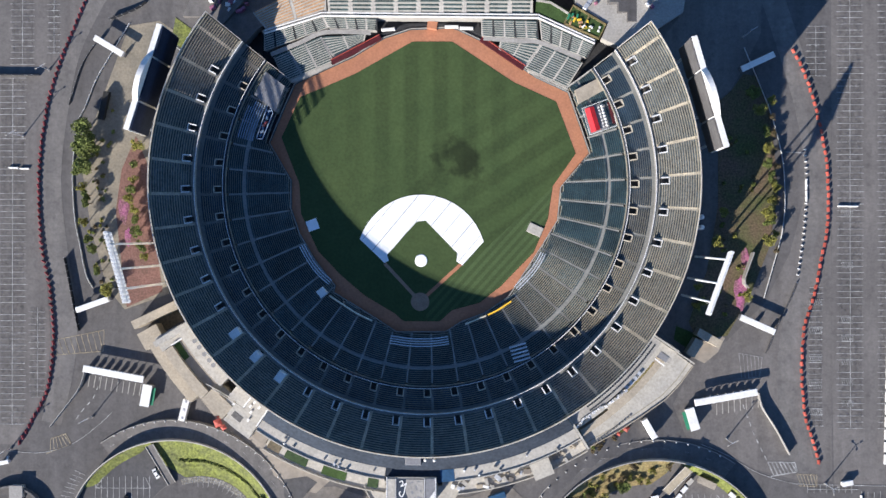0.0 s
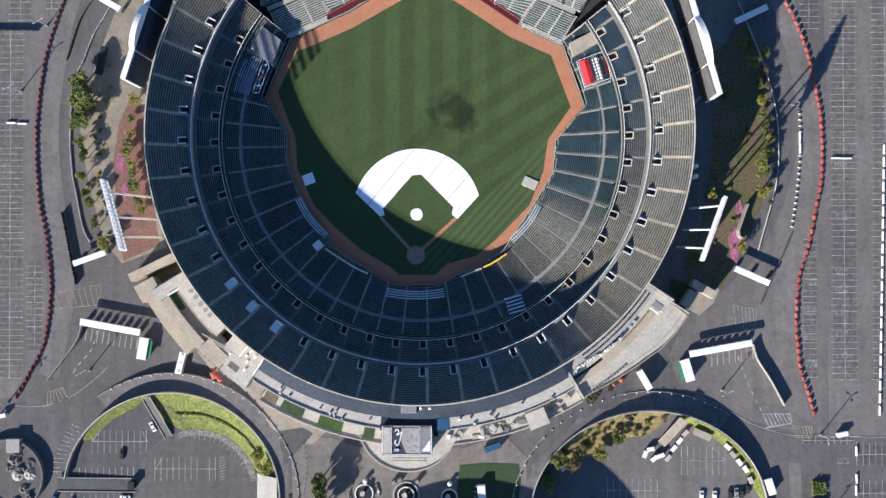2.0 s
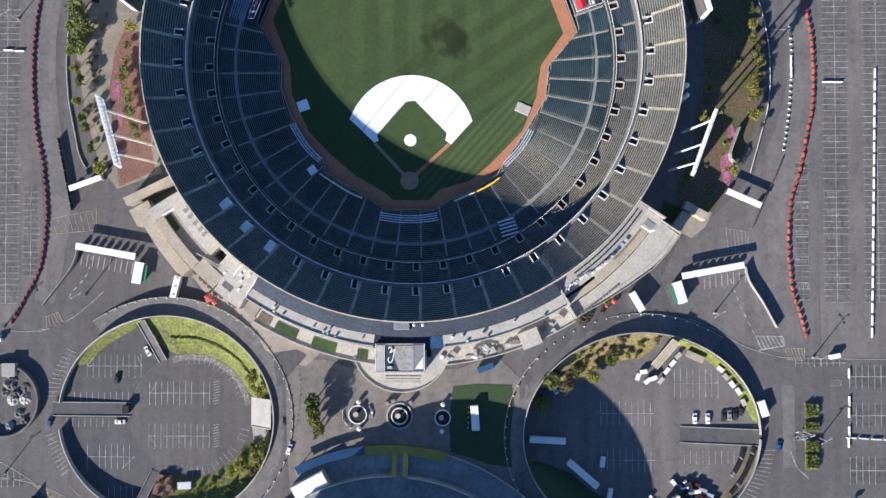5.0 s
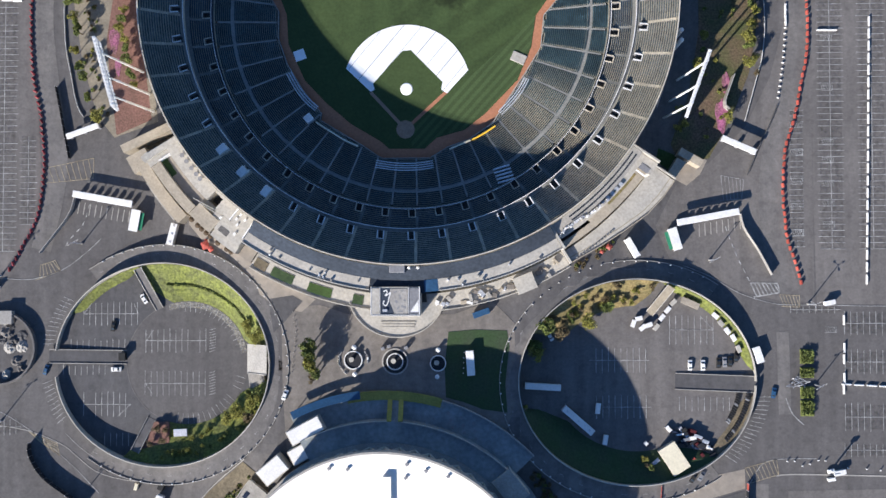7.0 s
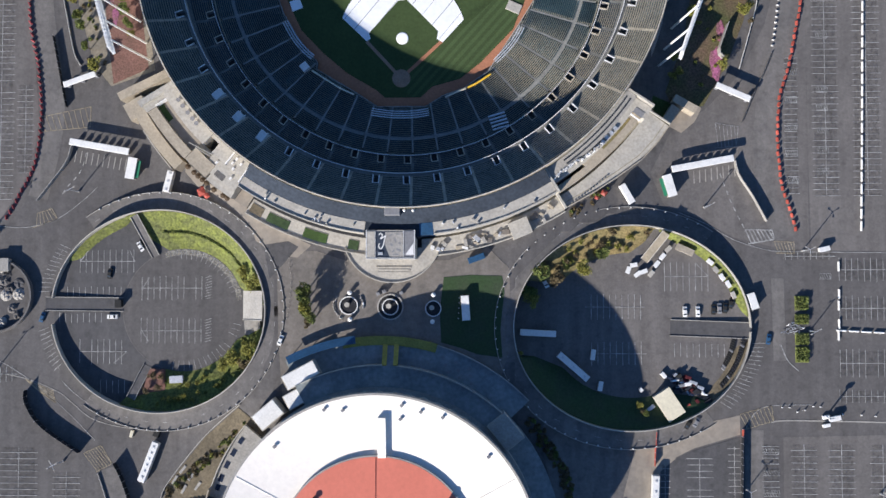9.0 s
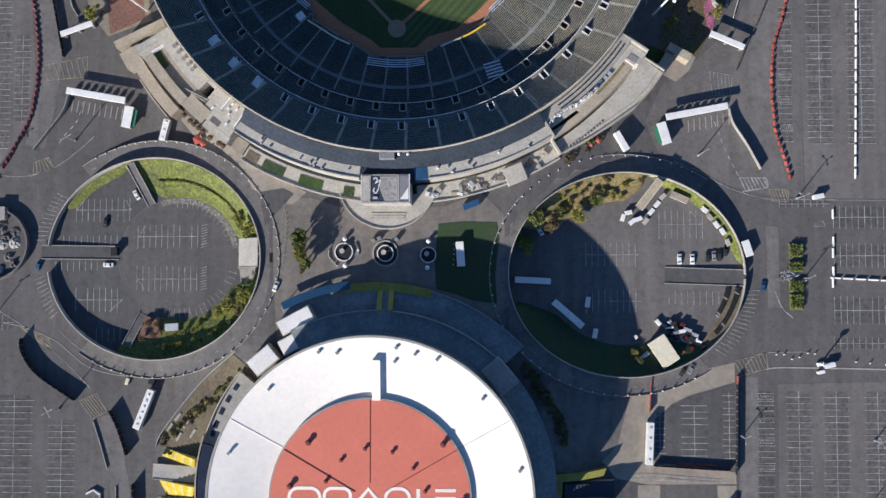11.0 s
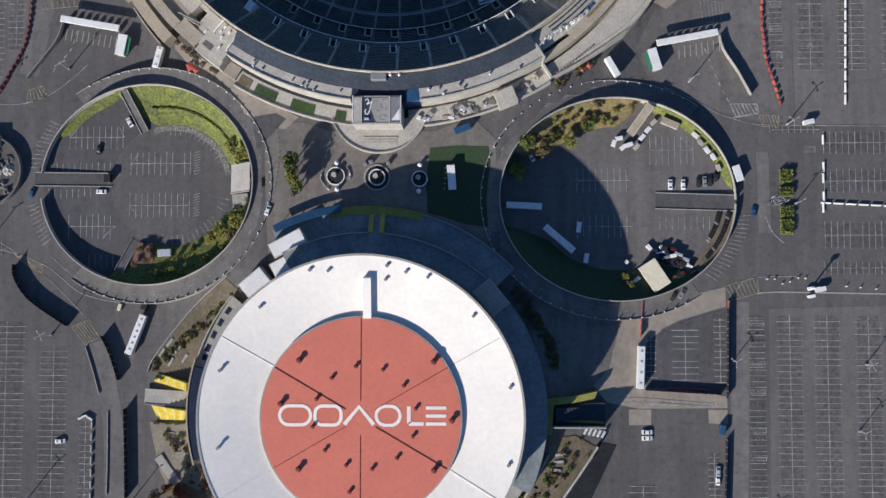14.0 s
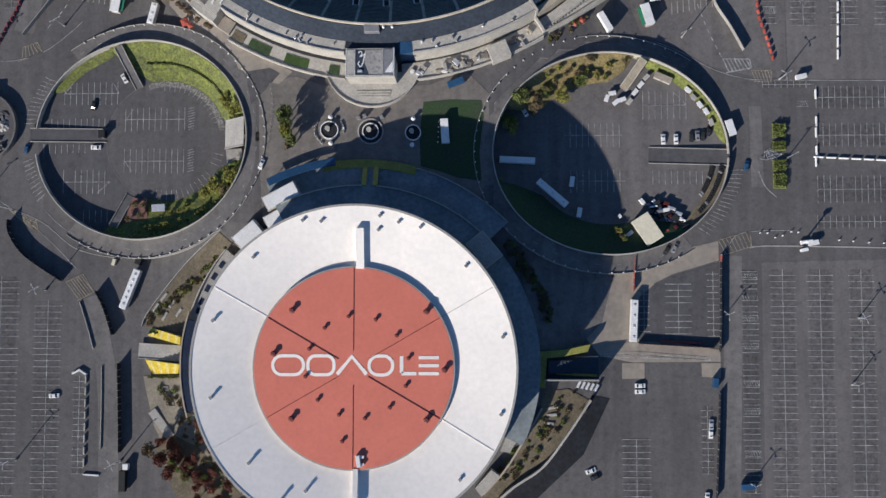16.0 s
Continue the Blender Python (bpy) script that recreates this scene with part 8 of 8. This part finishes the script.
# a tall white mast with a wide head at the south-east entrance
mast = thing("entrance_mast", "tall white lighting mast on a trailer at the lot entrance", "light mast", at=(162.6, -172.2, height(162.6, -172.2)), turn=12)
part("trailer", Geo().box(0, 0, 0.3, 1.3, 3.0, 1.6, 0, 0.1), M["white"], mast, "white trailer body")
part("pole", Geo().box(0, 0, 1.3, 7.4, 0.5, 0.5, 0, 0.05), M["white"], mast)
part("lamp_head", Geo().box(0, 0, 7.4, 8.6, 2.6, 0.9, 0, 0.1), M["white"], mast, "wide white lamp head")
for e in (-1.0, 1.0):
    part("wheel", Geo().tube((e, -0.95, 0.35), (e, -0.75, 0.35), 0.35, 0.35, 12), M["rubber"], mast, "black wheel")

# ---- plants ----
def foliage(n, lobes, size, rng):
    g = Geo()
    for k in range(n):
        cx, cy, cz, r, rz = rng.choice(lobes)
        d = Vector((rng.gauss(0, 1), rng.gauss(0, 1), rng.gauss(0, 1))).normalized() * (0.55 + 0.45 * rng.random()) * (1 + 0.12 * rng.gauss(0, 1))
        p = Vector((cx + d.x * r, cy + d.y * r, cz + d.z * rz))
        a = Vector((rng.gauss(0, 1), rng.gauss(0, 1), rng.gauss(0, 0.6))).normalized() * size * rng.uniform(0.6, 1.2)
        b = a.cross(Vector((rng.gauss(0, 1), rng.gauss(0, 1), rng.gauss(0, 1)))).normalized() * size * rng.uniform(0.4, 0.9)
        g.quad(tuple(p - a), tuple(p - b), tuple(p + a), tuple(p + b))
    return g


def tree_meshes(seed, leaf, n, size):
    rng = random.Random(seed)
    lobes = [(rng.uniform(-0.5, 0.5), rng.uniform(-0.5, 0.5), rng.uniform(1.1, 2.0), rng.uniform(0.3, 0.55), rng.uniform(0.25, 0.45)) for _ in range(7)]
    wood = Geo().tube((0, 0, 0), (0.03, 0.02, 1.1), 0.09, 0.06, 8)
    for cx, cy, cz, r, rz in lobes:
        wood.tube((0.02, 0.01, 0.75), (cx * 0.8, cy * 0.8, cz), 0.045, 0.015, 6)
    return wood.mesh("trunk", M["bark"]), foliage(n, lobes, size, rng).mesh("crown", leaf)


TREES = {"green": [tree_meshes(s, M["leaf"], 1500, 0.09) for s in (1, 2, 3)], "yellow": [tree_meshes(s, M["leaf_y"], 1300, 0.09) for s in (4, 5)], "brown": [tree_meshes(s, M["leaf_b"], 900, 0.085) for s in (6, 7)], "red": [tree_meshes(s, M["leaf_r"], 1000, 0.09) for s in (8, 9)]}


def tree(x, y, s, kind, z=None, name="tree", cat="tree", label=None, tall=1.0):
    wood, crown = RND.choice(TREES[kind])
    words = {"green": "leafy dark green tree with a ragged crown", "yellow": "yellow-green tree with a ragged crown", "brown": "sparse brown tree losing its leaves", "red": "small tree with dark red leaves"}
    th = thing(name, label or words[kind], cat, "trees and shrubs", at=(x, y, height(x, y) if z is None else z), turn=RND.uniform(0, 360))
    th.scale = (s, s, s * tall)
    part("trunk", wood, None, th)
    part("crown", crown, None, th)


def shrub(x, y, s, kind, z=None):
    tree(x, y, s, kind, (height(x, y) if z is None else z) - 0.5 * s, "shrub", "shrub", {"green": "low green shrub in a bed", "yellow": "low yellow-green shrub in a bed", "brown": "low brown shrub in a bed"}[kind])


def spot(x, y, s, kind, z=None):
    return x, y, height(x, y) if z is None else z, s, kind


def undergrowth(name, spots, label):
    """Low shrubs of one bed, joined by colour of leaf."""
    for kind in ("green", "yellow", "brown"):
        g = Geo()
        for x, y, z, s, k in spots:
            if k == kind:
                lobes = [(x + RND.uniform(-0.4, 0.4) * s, y + RND.uniform(-0.4, 0.4) * s, z + 0.4 * s, 0.5 * s, 0.4 * s) for _ in range(3)]
                g.add(*(lambda f: (f.v, f.f))(foliage(int(70 + 50 * s), lobes, 0.2 + 0.06 * s, RND)))
        if g.f:
            solo(name, g, M[{"green": "leaf", "yellow": "leaf_y", "brown": "leaf_b"}[kind]], label, "shrubs", kind="stuff")


for x, y, s in ((-169.5, 55, 5.4), (-168.2, 49, 6.0), (-170.4, 43.6, 5.6), (-168.6, 38.6, 5.2), (-166.4, 46, 4.4), (-171.5, 36.4, 3.6)):
    tree(x, y, s, "green", tall=0.8)
for x, y in ((-170.6, 29.4), (-168.1, 21.9), (-169.8, 13.2), (-165.5, 2.0), (-162.8, -7.9), (-167.6, 6.4), (-168.4, 25.6)):
    tree(x, y, 2.6, RND.choice(["green", "green", "yellow"]), tall=1.3)
tree(-159.0, -16.2, 3.8, "yellow", tall=0.8)
for x, y in ((-148.0, 39.3), (-147.3, 19.4), (-146.7, 9.5), (-149, 27.7), (-148.4, 33), (-146.8, 14.6), (-144.4, 3.2), (-146, 48), (-143.6, -2), (-150, 24)):
    tree(x, y, RND.uniform(2.0, 3.2), RND.choice(["yellow", "green", "green"]), tall=0.8)
bed = []
for k in range(40):
    y = RND.uniform(-18, 66)
    bed.append(spot(-160 - 6 * math.sin((y + 18) / 84 * math.pi) + RND.uniform(-4, 5), y, RND.uniform(0.8, 1.7), RND.choice(["green", "brown", "yellow"])))
undergrowth("west_undergrowth", bed, "low mixed shrubs on dry ground")
for x, y in ((121.9, 69.0), (124.6, 61.7), (127.4, 52.6), (128.2, 45.3), (128.6, 38.5), (131.0, 28.8), (129.8, 22.7), (129.1, 12.9), (128.6, 5.6), (109.3, 17.8), (106.4, 4.9), (120.1, -18.2), (128.9, 17.2), (130.2, 33)):
    tree(x, y, RND.uniform(2.6, 3.6), RND.choice(["yellow", "yellow", "green"]))
for k in range(10):
    tree(131.6 + RND.uniform(-1, 1.5) - 0.02 * (k - 5) ** 2 * 3, 66 - 7.2 * k, RND.uniform(1.8, 2.6), RND.choice(["yellow", "brown"]), tall=1.0)
bed = []
for k in range(26):
    y = RND.uniform(-30, 60)
    bed.append(spot(118 - abs(y - 24) * 0.2 + RND.uniform(-7, 8), y, RND.uniform(0.8, 1.8), RND.choice(["green", "brown", "yellow"])))
undergrowth("east_undergrowth", bed, "low mixed shrubs on brown ground")
for x, y in ((98.6, -14), (101, -21), (97.8, -23.4)):
    shrub(x, y, 2.2, "yellow")
# west lot bank
for x, y, s, k in ((-86.2, -112.4, 4.4, "yellow"), (-90.4, -109.0, 3.2, "yellow"), (-85.4, -140.2, 4.4, "green"), (-88.0, -142.6, 4.2, "yellow"), (-94.8, -146.8, 4.4, "yellow"), (-90.6, -148.2, 3.4, "brown"), (-99.0, -150.2, 3.6, "yellow"),
                   (-84.6, -146, 3.0, "yellow"), (-131.6, -155.4, 2.6, "brown"), (-129.0, -160.2, 2.6, "brown"), (-134.4, -161.4, 2.2, "brown"), (-128, -155, 2.2, "brown")):
    tree(x, y, s, k, bank_z(x, y) - 0.3 * s, tall=0.75)
for k in range(40):
    a = radians(RND.uniform(-96, -22))
    u = RND.choice([0.3, 0.36, 0.72, 0.8]) + RND.uniform(-0.05, 0.05)
    ox, oy = ell(LOT_W, a, -1)
    ix, iy = CORE_W[0] + CORE_R * math.cos(a), CORE_W[1] + CORE_R * math.sin(a)
    shrub(ix + (ox - ix) * u, iy + (oy - iy) * u, RND.uniform(0.8, 1.5), RND.choice(["green", "yellow"]), bank_z(ix + (ox - ix) * u, iy + (oy - iy) * u) + 0.1)
bed = []
for x, y, _ in along([(-127.4, -91.4), (-114, -92.0), (-100.3, -98.4), (-93.5, -105.2), (-89.2, -111.6)], 1.1):
    bed.append((x, y, bank_z(x, y), RND.uniform(0.7, 0.95), "green"))
undergrowth("bank_hedge", bed, "low clipped dark hedge along the grass bank")
# east lot bank
for x, y, s, k in ((33.9, -116.5, 4.4, "green"), (34.7, -121.6, 4.2, "yellow"), (39.7, -109.0, 4.2, "green"), (46.3, -111.5, 4.8, "brown"), (58.4, -107.6, 4.2, "yellow"), (66.4, -100.6, 3.8, "green"), (30.6, -146.2, 2.6, "yellow"), (51.0, -105.4, 3.0, "green"),
                   (43.0, -106.4, 3.0, "brown"), (82.4, -166.6, 1.9, "yellow"), (85, -170.4, 1.7, "green"), (83.6, -169.6, 1.6, "brown")):
    tree(x, y, s, k, bank_z(x, y) - 0.3 * s, tall=0.8)
for k in range(30):
    a = radians(RND.uniform(80, 148))
    x, y = ell(LOT_E, a, -RND.uniform(1.5, 11))
    shrub(x, y, RND.uniform(0.9, 2.0), RND.choice(["brown", "yellow", "brown", "brown"]), bank_z(x, y))
# plaza trees and the arena's gardens
for x, y, s, k in ((-61.6, -117.2, 4.0, "green"), (-61.2, -120.7, 4.0, "green"), (-60.8, -124.4, 4.0, "yellow"), (-60.2, -128.2, 4.0, "green"), (-59.8, -131.0, 2.8, "brown")):
    tree(x, y, s, k, height(x, y) - 0.55 * s, tall=1.5)
sheet("west_garden", [(-127, -209), (-124.4, -202), (-108.3, -182), (-92, -168), (-79.6, -178.4), (-88.6, -191), (-94, -202), (-98, -214)], 0.25, M["mulch"], "brown garden bed below the arena", "ground")
sheet("south_garden", [(-127, -231), (-98, -231), (-93.8, -248), (-85.6, -264), (-75, -275.4), (-62, -290), (-96, -300), (-112, -272), (-122, -252)], 0.25, M["sand"], "dry garden bed below the arena", "ground")
sheet("south_beds", [(-121, -262), (-114, -256), (-101, -262), (-84, -281), (-72, -296), (-100, -300), (-112, -282)], 0.35, M["mulch"], "dark planted bed below the arena", "ground")
# This sheet paints the retaining wall's shadow onto the ground.
sheet("dark_drive", [(70.5, -238.5), (78, -240), (66.5, -264), (47.5, -282), (38, -292), (26, -292), (29.4, -286), (37.0, -278.6), (49.6, -269.8), (61.0, -254.6)], 0.12, M["wall_shade"], "near-black sheet on the ground for the garden wall's shadow")
sheet("east_garden", [(49.0, -236.8), (60.2, -235.8), (69.2, -240.8), (60, -254), (48.6, -268.8), (36, -277.4), (26, -286), (18, -290), (22, -283), (32, -271.6), (41, -257), (48, -244.4)], 0.25, M["mulch"], "brown garden bed below the arena", "ground")
sheet("north_east_paving", [(40, -186), (50, -174.6), (67, -183.4), (80.5, -186), (75, -207), (63.5, -219), (46, -219), (44, -204)], 0.1, M["road"], "grey paving lying in the arena's shadow")
sheet("east_paving", [(63, -208), (74, -190), (84, -178), (100, -177.4), (126, -171.6), (126, -180), (106, -186), (98, -190), (97, -214), (126, -219), (126, -224), (88, -224.4), (74, -221.6)], 0.09, M["tan_paving"], "pale brown paving round the compound")
sheet("tan_pad", [(83.6, -224.7), (93.3, -224.7), (93.2, -231.4), (83.5, -231.5)], 0.08, M["tan_paving"], "pale tan paving pad")
sheet("tan_pad", [(117.8, -224.6), (126, -224.6), (126, -231), (118, -230.5)], 0.08, M["tan_paving"], "pale tan paving pad")
sheet("compound_floor", [(97.4, -191), (106, -187), (125.8, -181), (125.2, -215.8), (91, -215.4), (91.4, -196)], 0.12, M["asphalt_dark"], "dark asphalt floor of the fenced compound")
bed = []
for k in range(70):
    u = RND.random()
    x, y = -125 + 38 * u + RND.uniform(-1, 1), -205 + 34 * u + RND.uniform(-9, -1) * (0.4 + u * 0.4)
    bed.append(spot(x, y, RND.uniform(0.8, 1.9), RND.choice(["green", "brown", "brown", "yellow"])))
undergrowth("garden_undergrowth", bed, "low shrubs in the west garden")
bed = []
for k in range(70):
    u = RND.random()
    x, y = -116 + 36 * u + RND.uniform(-5, 5), -234 - 56 * u + RND.uniform(-4, 4)
    bed.append(spot(x, y, RND.uniform(0.8, 2.3), RND.choice(["brown", "green", "brown"])))
undergrowth("garden_undergrowth", bed, "low shrubs in the south garden")
for x, y in ((-101, -252), (-99, -258), (-95, -262), (-91, -268), (-106, -268), (-98, -276), (-110, -263), (-103, -266), (-94, -272), (-88, -278), (-92, -284), (-101, -284), (-84, -286), (-113, -259)):
    tree(x, y, 2.8, "red", tall=0.9)
for k in range(26):
    u = RND.random()
    x, y = -116 + 24 * u + RND.uniform(-4, 3), -263 - 20 * u + RND.uniform(-4, 4)
    tree(x, y, RND.uniform(1.8, 3.2), RND.choice(["red", "red", "brown", "green"]), height(x, y) - 1.0, tall=0.9)
bed = []
for k in range(54):
    u = RND.random()
    x, y = 62 - 34 * u + RND.uniform(-5, 5), -240 - 36 * u + RND.uniform(-5, 3)
    bed.append(spot(x, y, RND.uniform(0.8, 2.2), RND.choice(["green", "brown", "brown"])))
undergrowth("garden_undergrowth", bed, "low shrubs in the east garden")
bed = []
for x, y, _ in along([(33.8, -172.4), (40.6, -182.0), (45.4, -189.8), (49.6, -199.0), (52.0, -207.0)], 0.8):
    for k in range(2):
        bed.append(spot(x + RND.uniform(-2.6, 2.6), y + RND.uniform(-1.6, 1.6), RND.uniform(0.8, 1.7), RND.choice(["brown", "brown", "green"])))
undergrowth("terrace_foot_brush", bed, "dark brush along the terrace foot in shade")
for k in range(14):
    for x0, y0 in ((-124, -213.8), (-124, -231)):
        shrub(x0 + 1.2 * k, y0 + (2.4 if y0 > -220 else -0.2) - 0.2 * k * (y0 > -220), RND.uniform(0.7, 1.1), "green")
solo("garden_slab", Geo().box(-118.2, -251.8, -0.3, 1.9, 14.3, 3.7, -53), M["concrete"], "pale concrete slab in the garden", "slab", kind="structure")
for x, y, a in ((53.4, -243.6, 10), (52.8, -246.8, 4), (51.6, -250.4, -8), (-118, -196, 52), (-114, -199, 50), (-121.6, -200.6, 60), (-117.4, -204.6, 60), (-111, -203, 55)):
    solo("garden_bench", Geo().box(0, 0, 0, 0.6, 4.2, 1.2, 0, 0.15), M["concrete"], "long low stone bench in the garden", "bench", "garden benches", at=(x, y, height(x, y) + 0.2), turn=a)
for x, y in ((-116.6, -236.4), (-114.9, -239.7), (-114.0, -243.4)):
    g = Geo().strip([(x + dx, y + dy, height(x, y) + 0.45) for dx, dy in ((-1.4, 0.7), (1.2, 0.9), (1.5, -0.6), (-1.1, -0.9), (-1.4, 0.6))], 0.3, 0.5)
    solo("stone_kerb", g, M["concrete"], "small four-sided stone kerb in the dry garden", "kerb", "stone kerbs in the garden")
for x, y, s in ((-119.6, -261.6, 4.6), (-116.0, -265.4, 4.2), (-112.6, -271.4, 4.4)):
    tree(x, y, s, "red" if s < 4.5 else "brown", tall=1.5)
for k in range(9):
    solo("stored_crate", Geo().box(0, 0, 0, RND.uniform(0.8, 1.4), RND.uniform(1.0, 2.2), 0.8, 0, 0.08), M["red"], "red crate along the compound fence", "crate", "crates by the fence", at=(101 + 2.0 * k, -215.2 - 0.1 * k, 0.12), turn=RND.uniform(-12, 8))
fence([(-156.5, -198.4), (-153.2, -207.9), (-149.9, -219.0)], 0.8, "concrete", "low concrete wall between lot and road", 2.4, "low_wall", "wall", thick=0.35)
bed = []
for k in range(22):
    p = at_rim(RND.uniform(133, 136.4), RND.uniform(-58, -49))
    bed.append(spot(p[0], p[1], RND.uniform(0.8, 1.6), RND.choice(["green", "brown", "brown"])))
undergrowth("wall_foot_brush", bed, "low brush along the building's foot")
# dark round works yard at the west edge
yard = thing("round_yard", "round walled yard with grey rubble heaps inside", "yard", at=(-203.4, -119.4, 0))
part("wall", Geo().ring((0, 0), 15.6, 16.4, 0, 360, -0.5, 2.8, 48), M["road"], yard, "grey round wall")
part("floor", Geo().tube((0, 0, -0.4), (0, 0, 0.2), 15.7, 15.7, 40), M["asphalt"], yard, "grey floor")
for k in range(16):
    a, r = RND.uniform(-1.6, 1.6), RND.uniform(3, 13)
    g, rr, hh, sd = Geo(), RND.uniform(1.4, 3.4), RND.uniform(0.7, 1.8), RND.uniform(0, 50)
    for i in range(13):
        for j in range(13):
            x, y = rr * (i - 6) / 6, rr * (j - 6) / 6
            f = noise.noise((x * 0.9 + sd, y * 0.9, sd))
            g.v.append((r * math.cos(a) + x + 0.3 * f, r * math.sin(a) + y - 0.3 * f, max(0.0, hh * (1 - (x * x + y * y) / rr ** 2) * (1 + 0.9 * f)) + 0.12))
    g.f = [(i * 13 + j, i * 13 + j + 1, i * 13 + j + 14, i * 13 + j + 13) for i in range(12) for j in range(12)]
    part("mound", g, M[RND.choice(["asphalt", "concrete", "road", "asphalt_dark"])], yard, "grey pile of rubble")

# tables with dark parasols, and bollards, on the tan paving by the front arm
ps = Geo()
n = 10
for k in range(n):
    a, b = 2 * math.pi * k / n, 2 * math.pi * (k + 1) / n
    ps.add([(0, 0, 2.75), (1.25 * math.cos(a), 1.25 * math.sin(a), 2.2), (1.25 * math.cos(b), 1.25 * math.sin(b), 2.2), (1.25 * math.cos(a), 1.25 * math.sin(a), 2.05), (1.25 * math.cos(b), 1.25 * math.sin(b), 2.05)], [(0, 1, 2), (1, 3, 4, 2)])
ps = ps.mesh("canopy", mat("brown_canvas", (0.07, 0.048, 0.03), 0.8, 0.15, 0.4, 1.5))
pp = Geo().tube((0, 0, 0), (0, 0, 2.6), 0.05, 0.05, 8).mesh("pole", M["steel"])
pt = Geo().tube((0, 0, 0.68), (0, 0, 0.74), 0.55, 0.55, 16).mesh("tabletop", M["grey_face"])
for a, r in [(-138.0, 134.0), (-136.5, 133.4), (-134.8, 133.2), (-133.7, 133.0), (-132.5, 132.8), (-131.4, 132.6), (-129.4, 132.5), (-127.2, 132.0), (-126.2, 131.8)]:
    x, y = BOWL[0] + r * math.cos(radians(a)), BOWL[1] + r * math.sin(radians(a))
    th = thing("parasol_table", "dark brown round parasol over a small table on the walkway", "parasol", "parasols on the walkway", at=(x, y, PL(x, y) + 0.09))
    part("canopy", ps, None, th)
    part("pole", pp, None, th)
    part("tabletop", pt, None, th)
for x, y in [(-103.7, -77.5), (-99.8, -81.8), (-96.4, -82.6), (-94.6, -85.2), (-92.1, -86.5)]:
    solo("bollard", small, None, "pale round bollard at the paving's edge", "bollard", "bollards by the front arm", at=(x, y, PL(x, y) + 0.09))
solo("bin", Geo().box(0, 0, 0, 1.2, 0.9, 0.7, 20, 0.08), M["red"], "small red bin on the tan paving", "bin", at=(-109.7, -71.4, PL(-109.7, -71.4) + 0.09))
# small things on the rims, roads and plaza
for x in (-18.1, -14.4):
    d = thing("vent_dome", "small white domed vent on the deck's rim", "vent", "domes on the rim", at=(x, -84.2, 30.0))
    part("base", Geo().tube((0, 0, 0), (0, 0, 0.9), 0.5, 0.5, 14), M["white"], d)
    part("dome", Geo().tube((0, 0, 0.9), (0, 0, 1.5), 0.65, 0.2, 14), M["white"], d)
for x, y, lx, a in ((-109.4, -73.8, 3.4, 20), (-106.8, -75.6, 2.2, 35), (66.8, -75.1, 2.4, -30), (63.6, -77.2, 1.6, -20)):
    z = height(x, y) + 0.1
    tent = thing("small_canopy", "small faded red pop-up canopy on four posts", "canopy", "red canopies by the concourse", at=(x, y, z), turn=a)
    h = lx / 2
    part("roof", Geo().add([(-h, -h, 2.2), (h, -h, 2.2), (h, h, 2.2), (-h, h, 2.2), (0, 0, 2.9)], [(0, 1, 4), (1, 2, 4), (2, 3, 4), (3, 0, 4), (3, 2, 1, 0)]), M["red"], tent)
    for sx, sy in ((-1, -1), (1, -1), (1, 1), (-1, 1)):
        part("post", Geo().tube((sx * h * 0.95, sy * h * 0.95, 0), (sx * h * 0.95, sy * h * 0.95, 2.2), 0.05), M["steel"], tent)
post = Geo().tube((0, 0, 0), (0, 0, 1.1), 0.3, 0.25, 10).mesh("road_bollard", M["white"])
for x, y in ((144.0, -168.1), (147.2, -168.1), (150.5, -170.1), (153.7, -169.3), (157.4, -167.6), (160.4, -167.8), (170.0, -171.0), (177.9, -171.3), (183.9, -171.8), (190.6, -172.4), (197.0, -172.6)):
    solo("road_bollard", post, None, "white plastic bollard along the lot's edge", "bollard", "bollards along the lot", at=(x, y, 0))
cart = thing("yellow_cart", "small pale yellow cart standing on the asphalt", "cart", at=(-141.3, -180.6, height(-141.3, -180.6)), turn=75)
part("body", Geo().box(0, 0, 0.3, 1.5, 3.0, 1.5, 0, 0.1), M["cream"], cart)
for sx in (-0.9, 0.9):
    for sy in (-0.7, 0.7):
        part("wheel", Geo().tube((sx, sy - 0.08, 0.3), (sx, sy + 0.08, 0.3), 0.3, 0.3, 10), M["rubber"], cart)
for pts in ([(-166, -104.1), (-162.2, -99.2)], [(-141.2, -104.1), (-143.6, -99.4)], [(-144.4, -144.4), (-150.2, -149.6)], [(-137.6, -135.2), (-134.6, -139.8)], [(-137.6, -116.2), (-134.4, -111.4)], [(113, -111.2), (107.4, -105.2)]):
    solo("edge_line", Geo().ribbon([(*p, 0.17) for p in pts], 0.2), M["line"], "faded white line closing a row of bays", "line", kind="stuff")
